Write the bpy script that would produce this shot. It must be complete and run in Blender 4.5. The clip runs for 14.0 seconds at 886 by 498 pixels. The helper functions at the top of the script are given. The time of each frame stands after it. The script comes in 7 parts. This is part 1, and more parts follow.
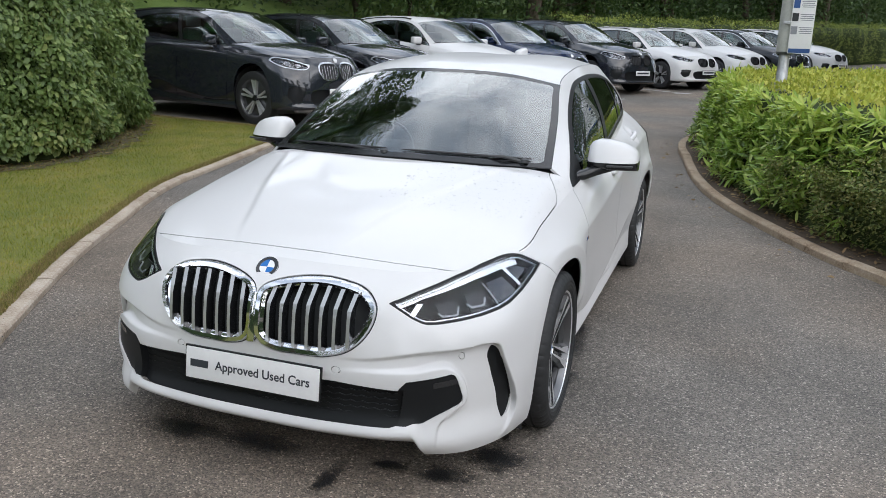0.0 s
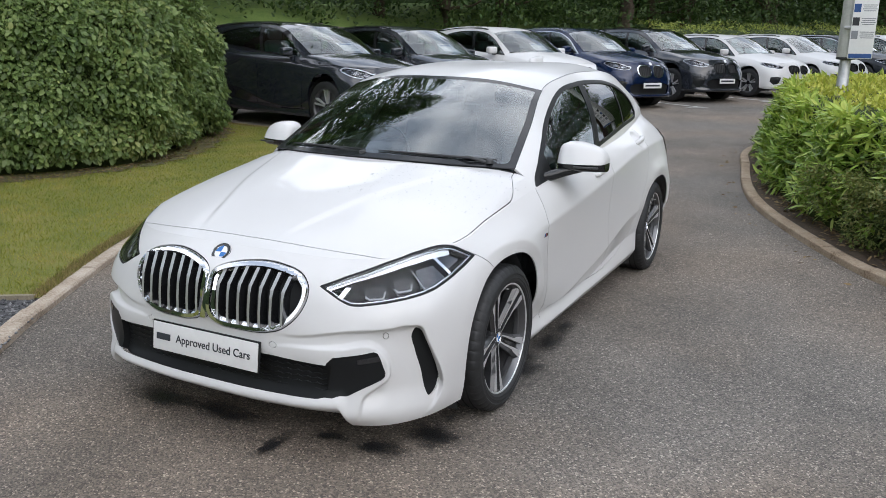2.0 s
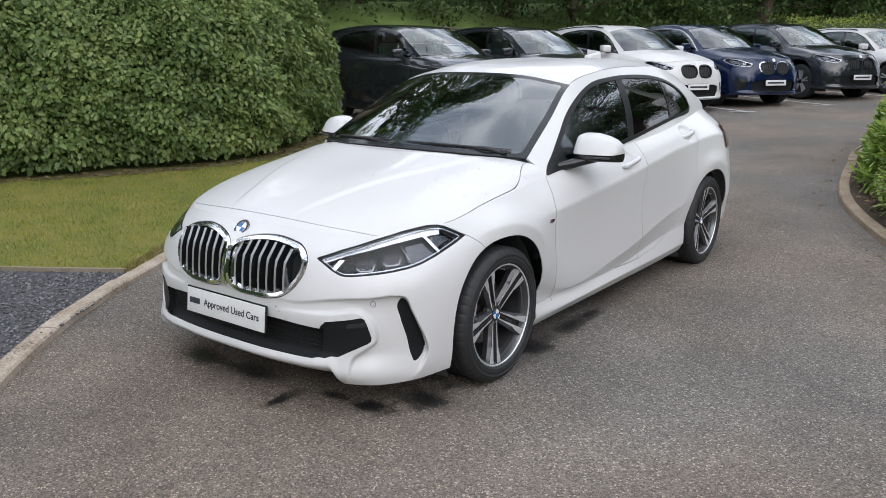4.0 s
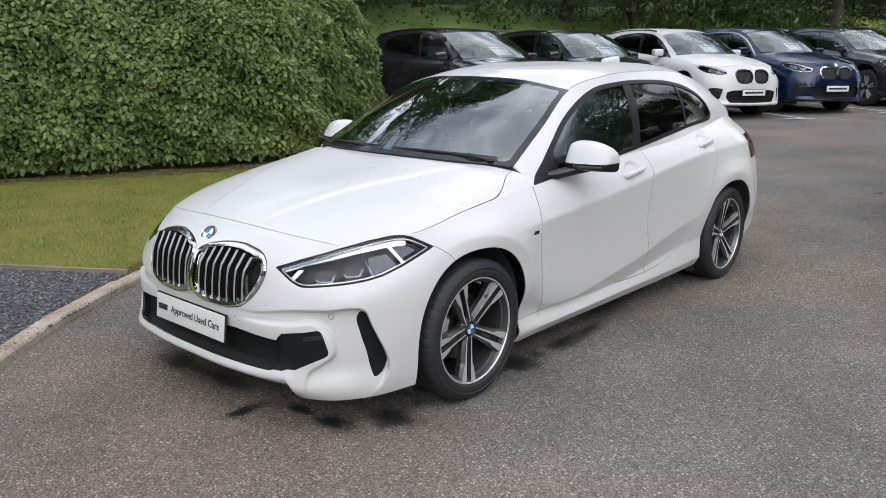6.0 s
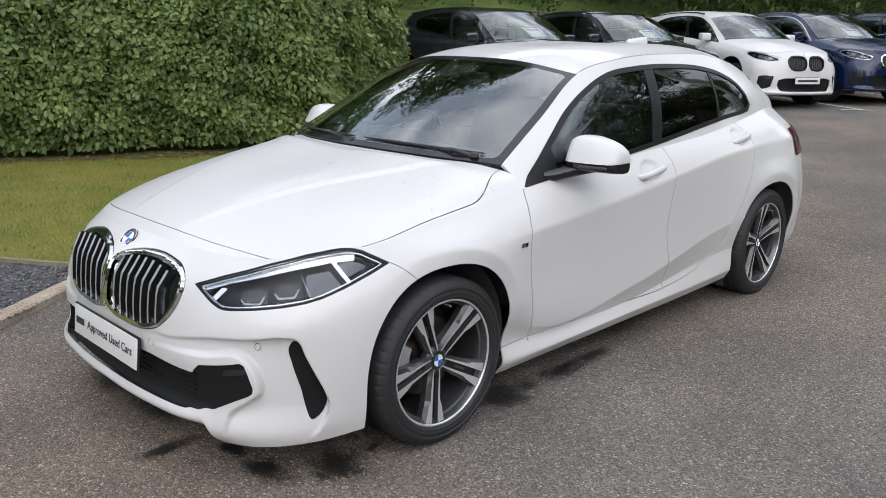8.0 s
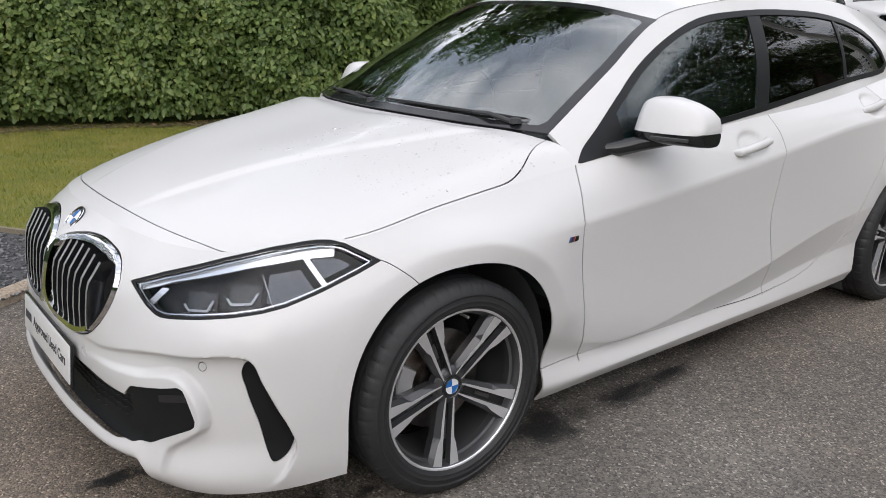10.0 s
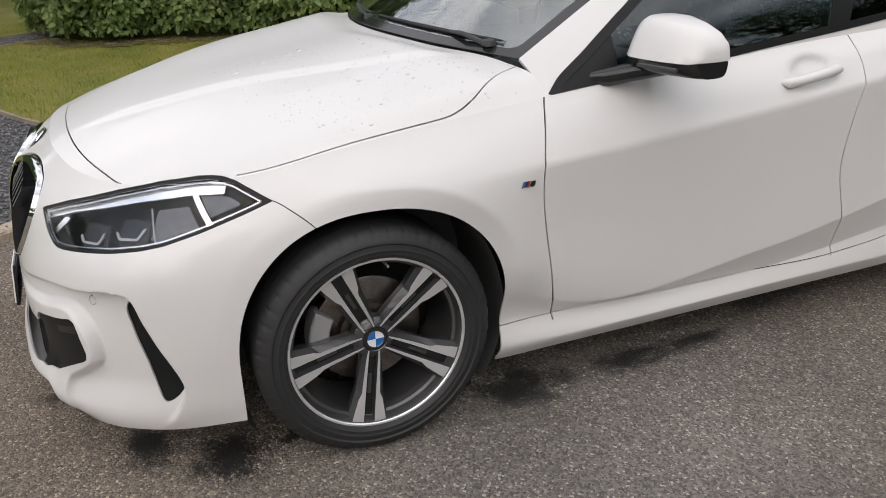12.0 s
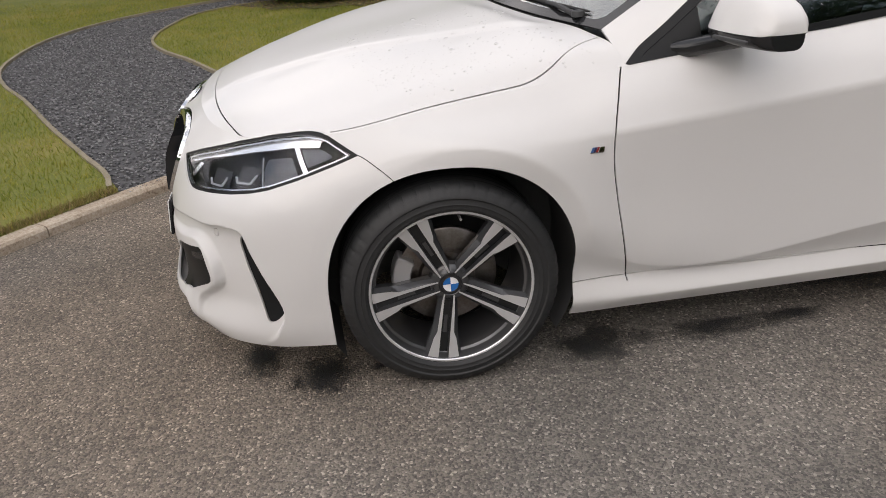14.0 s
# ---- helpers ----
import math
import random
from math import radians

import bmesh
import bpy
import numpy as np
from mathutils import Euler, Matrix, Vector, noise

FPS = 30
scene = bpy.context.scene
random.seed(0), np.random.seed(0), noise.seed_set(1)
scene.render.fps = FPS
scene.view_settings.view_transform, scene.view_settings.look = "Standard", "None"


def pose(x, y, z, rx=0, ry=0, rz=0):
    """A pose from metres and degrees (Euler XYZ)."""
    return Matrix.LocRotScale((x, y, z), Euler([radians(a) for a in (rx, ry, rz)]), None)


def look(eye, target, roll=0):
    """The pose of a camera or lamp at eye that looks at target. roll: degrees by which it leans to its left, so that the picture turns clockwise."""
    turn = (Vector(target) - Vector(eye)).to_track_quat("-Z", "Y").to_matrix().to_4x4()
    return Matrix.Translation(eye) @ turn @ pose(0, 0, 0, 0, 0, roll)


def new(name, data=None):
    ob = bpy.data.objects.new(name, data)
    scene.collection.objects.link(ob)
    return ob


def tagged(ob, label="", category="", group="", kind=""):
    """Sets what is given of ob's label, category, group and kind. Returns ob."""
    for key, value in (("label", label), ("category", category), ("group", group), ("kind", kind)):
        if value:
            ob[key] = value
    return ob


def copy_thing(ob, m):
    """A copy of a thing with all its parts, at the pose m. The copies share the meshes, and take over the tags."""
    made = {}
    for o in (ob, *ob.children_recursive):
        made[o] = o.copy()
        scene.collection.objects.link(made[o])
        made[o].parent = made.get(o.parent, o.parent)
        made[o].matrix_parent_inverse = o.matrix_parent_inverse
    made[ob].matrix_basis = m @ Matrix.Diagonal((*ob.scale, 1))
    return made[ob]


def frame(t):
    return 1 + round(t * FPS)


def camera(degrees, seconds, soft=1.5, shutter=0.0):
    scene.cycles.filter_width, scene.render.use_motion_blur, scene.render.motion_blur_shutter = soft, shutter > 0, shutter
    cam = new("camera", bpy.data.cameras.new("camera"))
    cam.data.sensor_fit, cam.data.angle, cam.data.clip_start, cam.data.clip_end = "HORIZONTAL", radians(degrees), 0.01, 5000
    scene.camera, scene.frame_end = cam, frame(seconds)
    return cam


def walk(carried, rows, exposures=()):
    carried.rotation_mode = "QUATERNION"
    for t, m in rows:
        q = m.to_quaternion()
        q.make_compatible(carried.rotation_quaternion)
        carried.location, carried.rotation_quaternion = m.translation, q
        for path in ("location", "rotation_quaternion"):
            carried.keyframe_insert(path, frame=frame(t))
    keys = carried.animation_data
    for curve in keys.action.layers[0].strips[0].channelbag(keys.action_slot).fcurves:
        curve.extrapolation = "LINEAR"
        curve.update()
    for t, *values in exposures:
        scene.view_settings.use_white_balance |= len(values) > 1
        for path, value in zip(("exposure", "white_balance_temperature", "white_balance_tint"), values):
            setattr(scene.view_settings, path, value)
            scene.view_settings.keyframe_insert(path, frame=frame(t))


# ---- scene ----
cam = camera(57.3, 14.0, soft=0.85)
PATH = [
    (0, (1.448, -3.053, 1.5), (0.804, -1.225, 1.005), 1.9),
    (0.5, (1.6, -2.967, 1.494), (0.907, -1.155, 1.007), 1.8),
    (1, (1.747, -2.977, 1.497), (0.994, -1.188, 1.014), 1.6),
    (1.5, (1.945, -3.047, 1.505), (1.13, -1.284, 1.027), 1.3),
    (2, (2.116, -3.042, 1.507), (1.239, -1.309, 1.029), 1.2),
    (2.5, (2.29, -2.981, 1.494), (1.343, -1.286, 1.017), 1.0),
    (3, (2.453, -2.955, 1.49), (1.427, -1.306, 1.01), 0.6),
    (3.5, (2.64, -2.979, 1.488), (1.541, -1.379, 1.007), 0.4),
    (4, (2.781, -2.986, 1.496), (1.617, -1.431, 1.017), 0.2),
    (4.2, (2.817, -2.998, 1.502), (1.631, -1.461, 1.02), 0.3),
    (6.3, (2.994, -2.528, 1.497), (1.694, -1.085, 1.021), 0.5),
    (6.5, (2.968, -2.468, 1.496), (1.655, -1.037, 1.016), 0.6),
    (7, (2.879, -2.279, 1.463), (1.546, -0.866, 0.984), 0.7),
    (7.2, (2.852, -2.216, 1.479), (1.518, -0.809, 0.992), 0.8),
    (9.3, (2.602, -1.545, 1.398), (1.168, -0.264, 0.85), 1.1),
    (9.5, (2.541, -1.483, 1.379), (1.082, -0.23, 0.828), 0.8),
    (10, (2.464, -1.312, 1.35), (0.961, -0.126, 0.77), 0.8),
    (10.5, (2.422, -1.079, 1.322), (0.878, 0.038, 0.714), 0.7),
    (11, (2.469, -0.895, 1.324), (0.871, 0.094, 0.639), 0.1),
    (11.5, (2.551, -0.729, 1.341), (0.907, 0.135, 0.599), -0.5),
    (12, (2.622, -0.556, 1.35), (0.927, 0.163, 0.568), -1.2),
    (12.5, (2.677, -0.399, 1.364), (0.927, 0.151, 0.569), -2.3),
    (13, (2.755, -0.345, 1.361), (0.973, 0.081, 0.559), -3.0),
    (13.5, (2.846, -0.312, 1.389), (1.057, 0.01, 0.555), -3.5),
    (14, (2.906, -0.287, 1.405), (1.112, -0.05, 0.554), -3.9),
]
walk(cam, [(t, look(eye, target, roll)) for t, eye, target, roll in PATH], [(0, 0.42, 6200, 11), (3, .45, 6250, 12.5), (7, 0.46, 6310, 13), (9.5, 0.42, 6490, 14), (11, 0.35, 6710, 14), (14, 0.30, 7000, 16)])

import itertools

# ---------------------------------------------------------------- light
world = bpy.data.worlds.new("sky")
scene.world = world
world.use_nodes = True
wn, wl = world.node_tree.nodes, world.node_tree.links
wn.clear()
w_out, w_bg = wn.new("ShaderNodeOutputWorld"), wn.new("ShaderNodeBackground")
w_sky = wn.new("ShaderNodeTexSky")
w_sky.sky_type, w_sky.sun_disc = "NISHITA", False
w_sky.sun_elevation, w_sky.sun_rotation = radians(36), radians(126)
w_sky.air_density, w_sky.dust_density, w_sky.ozone_density = 1.0, 3.0, 1.0
# broken cloud cover over the clear sky
w_co, w_map = wn.new("ShaderNodeTexCoord"), wn.new("ShaderNodeMapping")
w_map.inputs["Scale"].default_value = (1.0, 1.0, 2.2)
w_noise = wn.new("ShaderNodeTexNoise")
w_noise.inputs["Scale"].default_value, w_noise.inputs["Detail"].default_value = 2.6, 7.0
w_noise.inputs["Roughness"].default_value = 0.55
w_ramp = wn.new("ShaderNodeValToRGB")
w_ramp.color_ramp.elements[0].position, w_ramp.color_ramp.elements[0].color = 0.40, (4.7, 5.4, 6.4, 1)
w_ramp.color_ramp.elements[1].position, w_ramp.color_ramp.elements[1].color = 0.65, (16.5, 16.7, 16.9, 1)
w_mix = wn.new("ShaderNodeMix")
w_mix.data_type = "RGBA"
w_mix.inputs["Factor"].default_value = 0.82
wl.new(w_co.outputs["Generated"], w_map.inputs["Vector"])
wl.new(w_map.outputs["Vector"], w_noise.inputs["Vector"])
wl.new(w_noise.outputs["Fac"], w_ramp.inputs["Fac"])
wl.new(w_sky.outputs["Color"], w_mix.inputs["A"])
wl.new(w_ramp.outputs["Color"], w_mix.inputs["B"])
w_sep, w_grad, w_up = wn.new("ShaderNodeSeparateXYZ"), wn.new("ShaderNodeMapRange"), wn.new("ShaderNodeVectorMath")
w_grad.inputs["To Min"].default_value, w_grad.inputs["To Max"].default_value = 1.12, 0.96
w_up.operation = "SCALE"
wl.new(w_co.outputs["Generated"], w_sep.inputs["Vector"])
wl.new(w_sep.outputs["Z"], w_grad.inputs["Value"])
wl.new(w_mix.outputs["Result"], w_up.inputs[0])
wl.new(w_grad.outputs["Result"], w_up.inputs["Scale"])
wl.new(w_up.outputs["Vector"], w_bg.inputs["Color"])
w_bg.inputs["Strength"].default_value = 0.115
wl.new(w_bg.outputs["Background"], w_out.inputs["Surface"])

sun = new("sun", bpy.data.lights.new("sun", "SUN"))
sun.data.energy, sun.data.angle, sun.data.color = 1.15, radians(80), (1.0, 0.96, 0.9)
sun.matrix_world = look((14, -9, 12.5), (0, 1, 0))


# ---------------------------------------------------------------- materials
def material(name, base, rough=0.5, metal=0.0, coat=0.0, spec=0.5):
    m = bpy.data.materials.new(name)
    m.use_nodes = True
    b = m.node_tree.nodes["Principled BSDF"]
    b.inputs["Base Color"].default_value = (*base, 1)
    b.inputs["Roughness"].default_value = rough
    b.inputs["Metallic"].default_value = metal
    b.inputs["Coat Weight"].default_value = coat
    b.inputs["Coat Roughness"].default_value = 0.03
    b.inputs["Specular IOR Level"].default_value = spec
    return m


def node(m, kind, **inputs):
    n = m.node_tree.nodes.new(kind)
    for key, value in inputs.items():
        n.inputs[key.replace("_", " ")].default_value = value
    return n


def link(m, a, b):
    m.node_tree.links.new(a, b)


def shader(m):
    return m.node_tree.nodes["Principled BSDF"]


def mottled(name, stops, scale, detail=6.0, rough=0.7, bump=0.0, fine=40.0, coords="Object", metal=0.0, big=0.0, spec=0.5):
    """A material whose colour wanders over the stops at one scale, with grain and relief at a finer one."""
    m = material(name, stops[0], rough, metal, 0.0, spec)
    co = node(m, "ShaderNodeTexCoord")
    n1 = node(m, "ShaderNodeTexNoise", Scale=scale, Detail=detail, Roughness=0.65)
    n2 = node(m, "ShaderNodeTexNoise", Scale=fine, Detail=4.0, Roughness=0.7)
    mixer = node(m, "ShaderNodeMath")
    mixer.operation = "ADD"
    half = node(m, "ShaderNodeMath")
    half.operation, half.inputs[1].default_value = "MULTIPLY", 0.5
    ramp = node(m, "ShaderNodeValToRGB")
    ramp.color_ramp.elements[0].position, ramp.color_ramp.elements[1].position = 0.36, 0.64
    while len(ramp.color_ramp.elements) < len(stops):
        ramp.color_ramp.elements.new(0.5)
    for i, (e, c) in enumerate(zip(ramp.color_ramp.elements, stops)):
        e.position = 0.36 + 0.28 * i / max(1, len(stops) - 1)
        e.color = (*c, 1)
    for n in (n1, n2):
        link(m, co.outputs[coords], n.inputs["Vector"])
    link(m, n1.outputs["Fac"], mixer.inputs[0])
    link(m, n2.outputs["Fac"], mixer.inputs[1])
    link(m, mixer.outputs[0], half.inputs[0])
    link(m, half.outputs[0], ramp.inputs["Fac"])
    link(m, ramp.outputs["Color"], shader(m).inputs["Base Color"])
    if bump:
        bm_ = node(m, "ShaderNodeBump", Strength=0.6, Distance=bump)
        link(m, n2.outputs["Fac"], bm_.inputs["Height"])
        link(m, bm_.outputs["Normal"], shader(m).inputs["Normal"])
    return m


PAINT_WHITE = material("white_paint", (0.64, 0.64, 0.64), 0.45, 0, 0.52, 0.25)
shader(PAINT_WHITE).inputs["Coat IOR"].default_value = 1.6
PAINT_BLACK = material("black_paint", (0.018, 0.021, 0.028), 0.10, 0, 0.7)
PAINT_BLUE = material("blue_paint", (0.004, 0.013, 0.048), 0.14, 0.2, 0.3)
PAINT_GREY = material("dark_grey_paint", (0.022, 0.026, 0.032), 0.15, 0.3, 0.0)
GLOSS_BLACK = material("gloss_black_plastic", (0.016, 0.017, 0.019), 0.12)
PLASTIC = material("black_plastic", (0.042, 0.044, 0.046), 0.55)
RUBBER = mottled("tyre_rubber", [(0.014, 0.015, 0.016), (0.023, 0.024, 0.026)], 8, rough=0.6, bump=0.0006, fine=180)
CHROME = material("chrome", (0.75, 0.76, 0.78), 0.07, 1.0)
SATIN = material("satin_silver", (0.55, 0.56, 0.58), 0.25, 1.0)
ALLOY = material("machined_alloy", (0.74, 0.75, 0.77), 0.28, 0.65)
BARREL = material("grey_rim_barrel", (0.16, 0.163, 0.17), 0.32, 0.8)
ALLOY_DARK = material("dark_grey_alloy_paint", (0.050, 0.052, 0.056), 0.30, 0.2, 0.6)
STEEL = mottled("brake_steel", [(0.28, 0.27, 0.26), (0.16, 0.13, 0.11)], 18, rough=0.4, metal=1.0)
DARK = material("dark_void", (0.042, 0.044, 0.046), 0.9, spec=0.1)
CLOTH = material("dark_grey_cloth_trim", (0.065, 0.067, 0.070), 0.85)
PAPER = material("white_card", (0.8, 0.8, 0.8), 0.6)
INK = material("dark_ink", (0.02, 0.022, 0.026), 0.6)
LAMP_WHITE = material("clear_lamp_reflector", (0.75, 0.77, 0.8), 0.12, 0.9)
LAMP_GREY = material("grey_lamp_module", (0.016, 0.017, 0.019), 0.35, 0.0)
LAMP_STRIP = material("silvered_light_strip", (0.86, 0.87, 0.89), 0.22, 0.75)
LAMP_RED = material("red_tail_lamp", (0.07, 0.004, 0.006), 0.15)


def glass(name, tint, coat=0.0):
    m = material(name, tint, 0.0)
    shader(m).inputs["Transmission Weight"].default_value = 1.0
    shader(m).inputs["IOR"].default_value = 1.5
    shader(m).inputs["Coat Weight"].default_value = coat
    shader(m).inputs["Coat Roughness"].default_value = 0.0
    return m


GLASS = glass("windscreen_glass", (0.74, 0.82, 0.82), 1.0)
GLASS_SIDE = glass("tinted_side_glass", (0.27, 0.41, 0.41), 0.4)
GLASS_PRIVACY = glass("dark_privacy_glass", (0.06, 0.065, 0.07))
shader(GLASS).inputs["Coat IOR"].default_value = 1.7
GLASS_FAR = glass("parked_windscreen_glass", (0.66, 0.72, 0.72), 0.5)
LENS = glass("lamp_lens", (0.95, 0.97, 1.0))
shader(LENS).inputs["IOR"].default_value = 1.22


# ---------------------------------------------------------------- builders
def part(name, geo, mat, parent=None, label="", smooth=True, solid=0.0, where=None):
    """Links one mesh object under a thing. geo: a bmesh, or (vertices, faces)."""
    me = bpy.data.meshes.new(name)
    if isinstance(geo, tuple):
        me.from_pydata([tuple(v) for v in geo[0]], [], [tuple(f) for f in geo[1]])
        me.validate()
    else:
        geo.to_mesh(me)
        geo.free()
    for m in mat if isinstance(mat, (list, tuple)) else [mat]:
        me.materials.append(m)
    me.polygons.foreach_set("use_smooth", [smooth] * len(me.polygons))
    ob = new(name, me)
    if smooth:
        me.set_sharp_from_angle(angle=radians(58 if solid else 38))
    if solid:
        s = ob.modifiers.new("thickness", "SOLIDIFY")
        s.thickness, s.offset = abs(solid), -1 if solid > 0 else 1
        ob.modifiers.new("crisp", "EDGE_SPLIT").split_angle = radians(58)
    if parent is not None:
        ob.parent = parent
    if where is not None:
        ob.matrix_basis = where
    if label:
        ob["label"] = label
    return ob


def empty(name, where=Matrix()):
    ob = new(name)
    ob.empty_display_size = 0.1
    ob.matrix_basis = where
    return ob


def box_bm(size, centre=(0, 0, 0), bevel=0.0, segments=2, turn=None):
    bm = bmesh.new()
    m = Matrix.Translation(centre) @ (turn if turn is not None else Matrix()) @ Matrix.Diagonal((*size, 1))
    bmesh.ops.create_cube(bm, size=1, matrix=m)
    if bevel:
        bmesh.ops.bevel(bm, geom=bm.edges[:], offset=bevel, segments=segments, profile=0.6, affect="EDGES")
    return bm


def lathe(profile, n=48, axis="x", closed=False, arc=None):
    """Turns (along, radius) pairs about an axis."""
    v, f = [], []
    for i in range(n):
        a = 2 * math.pi * i / n if arc is None else radians(arc[0] + (arc[1] - arc[0]) * i / (n - 1))
        for s, r in profile:
            c, d = r * math.cos(a), r * math.sin(a)
            v.append({"x": (s, c, d), "y": (c, s, d), "z": (c, d, s)}[axis])
    k = len(profile)
    for i in range(n if arc is None else n - 1):
        j = (i + 1) % n
        for q in range(k if closed else k - 1):
            p = (q + 1) % k
            f.append((i * k + q, j * k + q, j * k + p, i * k + p))
    return v, f


class Curve:
    """A smooth curve through its design points, evaluated by its length from 0 to 1."""

    def __init__(self, *pts):
        self.p = np.array(pts, float)
        d = np.linalg.norm(np.diff(self.p, axis=0), axis=1)
        self.t = np.r_[0, np.cumsum(d)]
        self.t /= self.t[-1]
        h = np.diff(self.t)[:, None]
        sl = np.diff(self.p, axis=0) / h
        self.m = np.vstack([sl[:1], (sl[:-1] * h[1:] + sl[1:] * h[:-1]) / (h[1:] + h[:-1]), sl[-1:]])
        # lines that start or end in the middle plane of a car cross it square
        if self.p.shape[1] == 3:
            for e, n in ((0, 1), (-1, -2)):
                if abs(self.p[e, 0]) < 1e-9 and abs(self.p[n, 0]) > 1e-9:
                    self.m[e, 1:] = 0

    def at_knots(self, k):
        return np.interp(k, np.arange(len(self.t)), self.t)

    def __call__(self, s):
        s = np.clip(np.atleast_1d(np.asarray(s, float)), 0, 1)
        i = np.clip(np.searchsorted(self.t, s, side="right") - 1, 0, len(self.t) - 2)
        h = (self.t[i + 1] - self.t[i])[:, None]
        u = ((s - self.t[i])[:, None]) / h
        a, b = 2 * u**3 - 3 * u**2 + 1, u**3 - 2 * u**2 + u
        c, d = -2 * u**3 + 3 * u**2, u**3 - u**2
        return a * self.p[i] + b * h * self.m[i] + c * self.p[i + 1] + d * h * self.m[i + 1]


def coons(south, north, west, east):
    """A patch between four sampled edges: south and north run along u, west and east along v."""
    nu, nv = len(south), len(west)
    u, v = np.linspace(0, 1, nu)[:, None, None] ** 1.6, np.linspace(0, 1, nv)[None, :, None]
    s, n, w, e = south[:, None], north[:, None], west[None], east[None]
    return (1 - v) * s + v * n + (1 - u) * w + u * e - (
        (1 - u) * (1 - v) * south[0] + u * (1 - v) * south[-1] + (1 - u) * v * north[0] + u * v * north[-1])


def sheet(P):
    nu, nv = P.shape[:2]
    f = [(i * nv + j, (i + 1) * nv + j, (i + 1) * nv + j + 1, i * nv + j + 1) for i in range(nu - 1) for j in range(nv - 1)]
    return P.reshape(-1, 3), f


def split(V, F, d, snap=0.2):
    """Cuts a sheet where the field d changes sign. Returns vertices, faces with d < 0, the other faces."""
    V, d = [tuple(p) for p in V], [float(e) for e in d]
    fresh, inside, outside = {}, [], []
    # points that nearly lie on the cut are moved onto it, so that no slivers are left
    near = {}
    for f in F:
        for k, i in enumerate(f):
            j = f[(k + 1) % len(f)]
            if d[i] * d[j] < 0:
                for a, b in ((i, j), (j, i)):
                    t = d[a] / (d[a] - d[b])
                    if t < snap and t < near.get(a, (1, 0))[0] and b not in near:
                        near[a] = (t, b)
    for a, (t, b) in near.items():
        if b not in near:
            V[a] = tuple(V[a][i] + t * (V[b][i] - V[a][i]) for i in range(3))
            d[a] = 0.0

    def cross(a, b):
        key = (a, b) if a < b else (b, a)
        if key not in fresh:
            t = d[key[0]] / (d[key[0]] - d[key[1]])
            p, q = V[key[0]], V[key[1]]
            V.append(tuple(p[i] + t * (q[i] - p[i]) for i in range(3)))
            fresh[key] = len(V) - 1
        return fresh[key]

    for f in F:
        if all(d[i] >= 0 for i in f):
            outside.append(f)
        elif all(d[i] <= 0 for i in f):
            inside.append(f)
        else:
            a, b = [], []
            for k, i in enumerate(f):
                j = f[(k + 1) % len(f)]
                if d[i] <= 0:
                    a.append(i)
                if d[i] >= 0:
                    b.append(i)
                if d[i] * d[j] < 0:
                    c = cross(i, j)
                    a.append(c)
                    b.append(c)
            if len(a) > 2:
                inside.append(tuple(a))
            if len(b) > 2:
                outside.append(tuple(b))
    return np.array(V), inside, outside


def outline(pts, n=8, closed=True):
    """A rounded closed line through design points in a plane, as short straight pieces."""
    p = np.array(pts, float)
    if closed:
        c = Curve(*np.vstack([p[-2:], p, p[:2]]))
        a, b = c.at_knots(2), c.at_knots(2 + len(p))
        return c(np.linspace(a, b, n * len(p) + 1))[:-1]
    return Curve(*p)(np.linspace(0, 1, n * len(p)))


def inside_field(Q, line):
    """The signed distance of the points Q to a closed line in the plane; negative inside."""
    Q = np.asarray(Q, float)
    a, b = line, np.roll(line, -1, axis=0)
    best, wind = np.full(len(Q), 1e9), np.zeros(len(Q), int)
    for p, q in zip(a, b):
        e = q - p
        w = Q - p
        t = np.clip((w @ e) / max(e @ e, 1e-12), 0, 1)
        best = np.minimum(best, np.linalg.norm(w - t[:, None] * e, axis=1))
        up = (p[1] <= Q[:, 1]) & (q[1] > Q[:, 1]) & (e[0] * w[:, 1] - e[1] * w[:, 0] > 0)
        dn = (p[1] > Q[:, 1]) & (q[1] <= Q[:, 1]) & (e[0] * w[:, 1] - e[1] * w[:, 0] < 0)
        wind += up.astype(int) - dn.astype(int)
    return np.where(wind != 0, -best, best)


def near_field(Q, line, width):
    """Negative within width of an open line in the plane."""
    Q = np.asarray(Q, float)
    best = np.full(len(Q), 1e9)
    for p, q in zip(line[:-1], line[1:]):
        e = q - p
        w = Q - p
        t = np.clip((w @ e) / max(e @ e, 1e-12), 0, 1)
        best = np.minimum(best, np.linalg.norm(w - t[:, None] * e, axis=1))
    return best - width


def side_field(Q, line):
    """The distance to an open line, positive on one side and negative on the other; far past its ends."""
    Q = np.asarray(Q, float)
    best, out = np.full(len(Q), 1e9), np.full(len(Q), 9.0)
    for k, (p, q) in enumerate(zip(line[:-1], line[1:])):
        e = q - p
        w = Q - p
        t0 = (w @ e) / max(e @ e, 1e-12)
        t = np.clip(t0, 0, 1)
        d = np.linalg.norm(w - t[:, None] * e, axis=1)
        s = np.where(e[0] * w[:, 1] - e[1] * w[:, 0] < 0, -d, d)
        if k == 0:
            s = np.where(t0 < 0, 9.0, s)
        if k == len(line) - 2:
            s = np.where(t0 > 1, 9.0, s)
        near = d < best
        best, out = np.where(near, d, best), np.where(near, s, out)
    return out


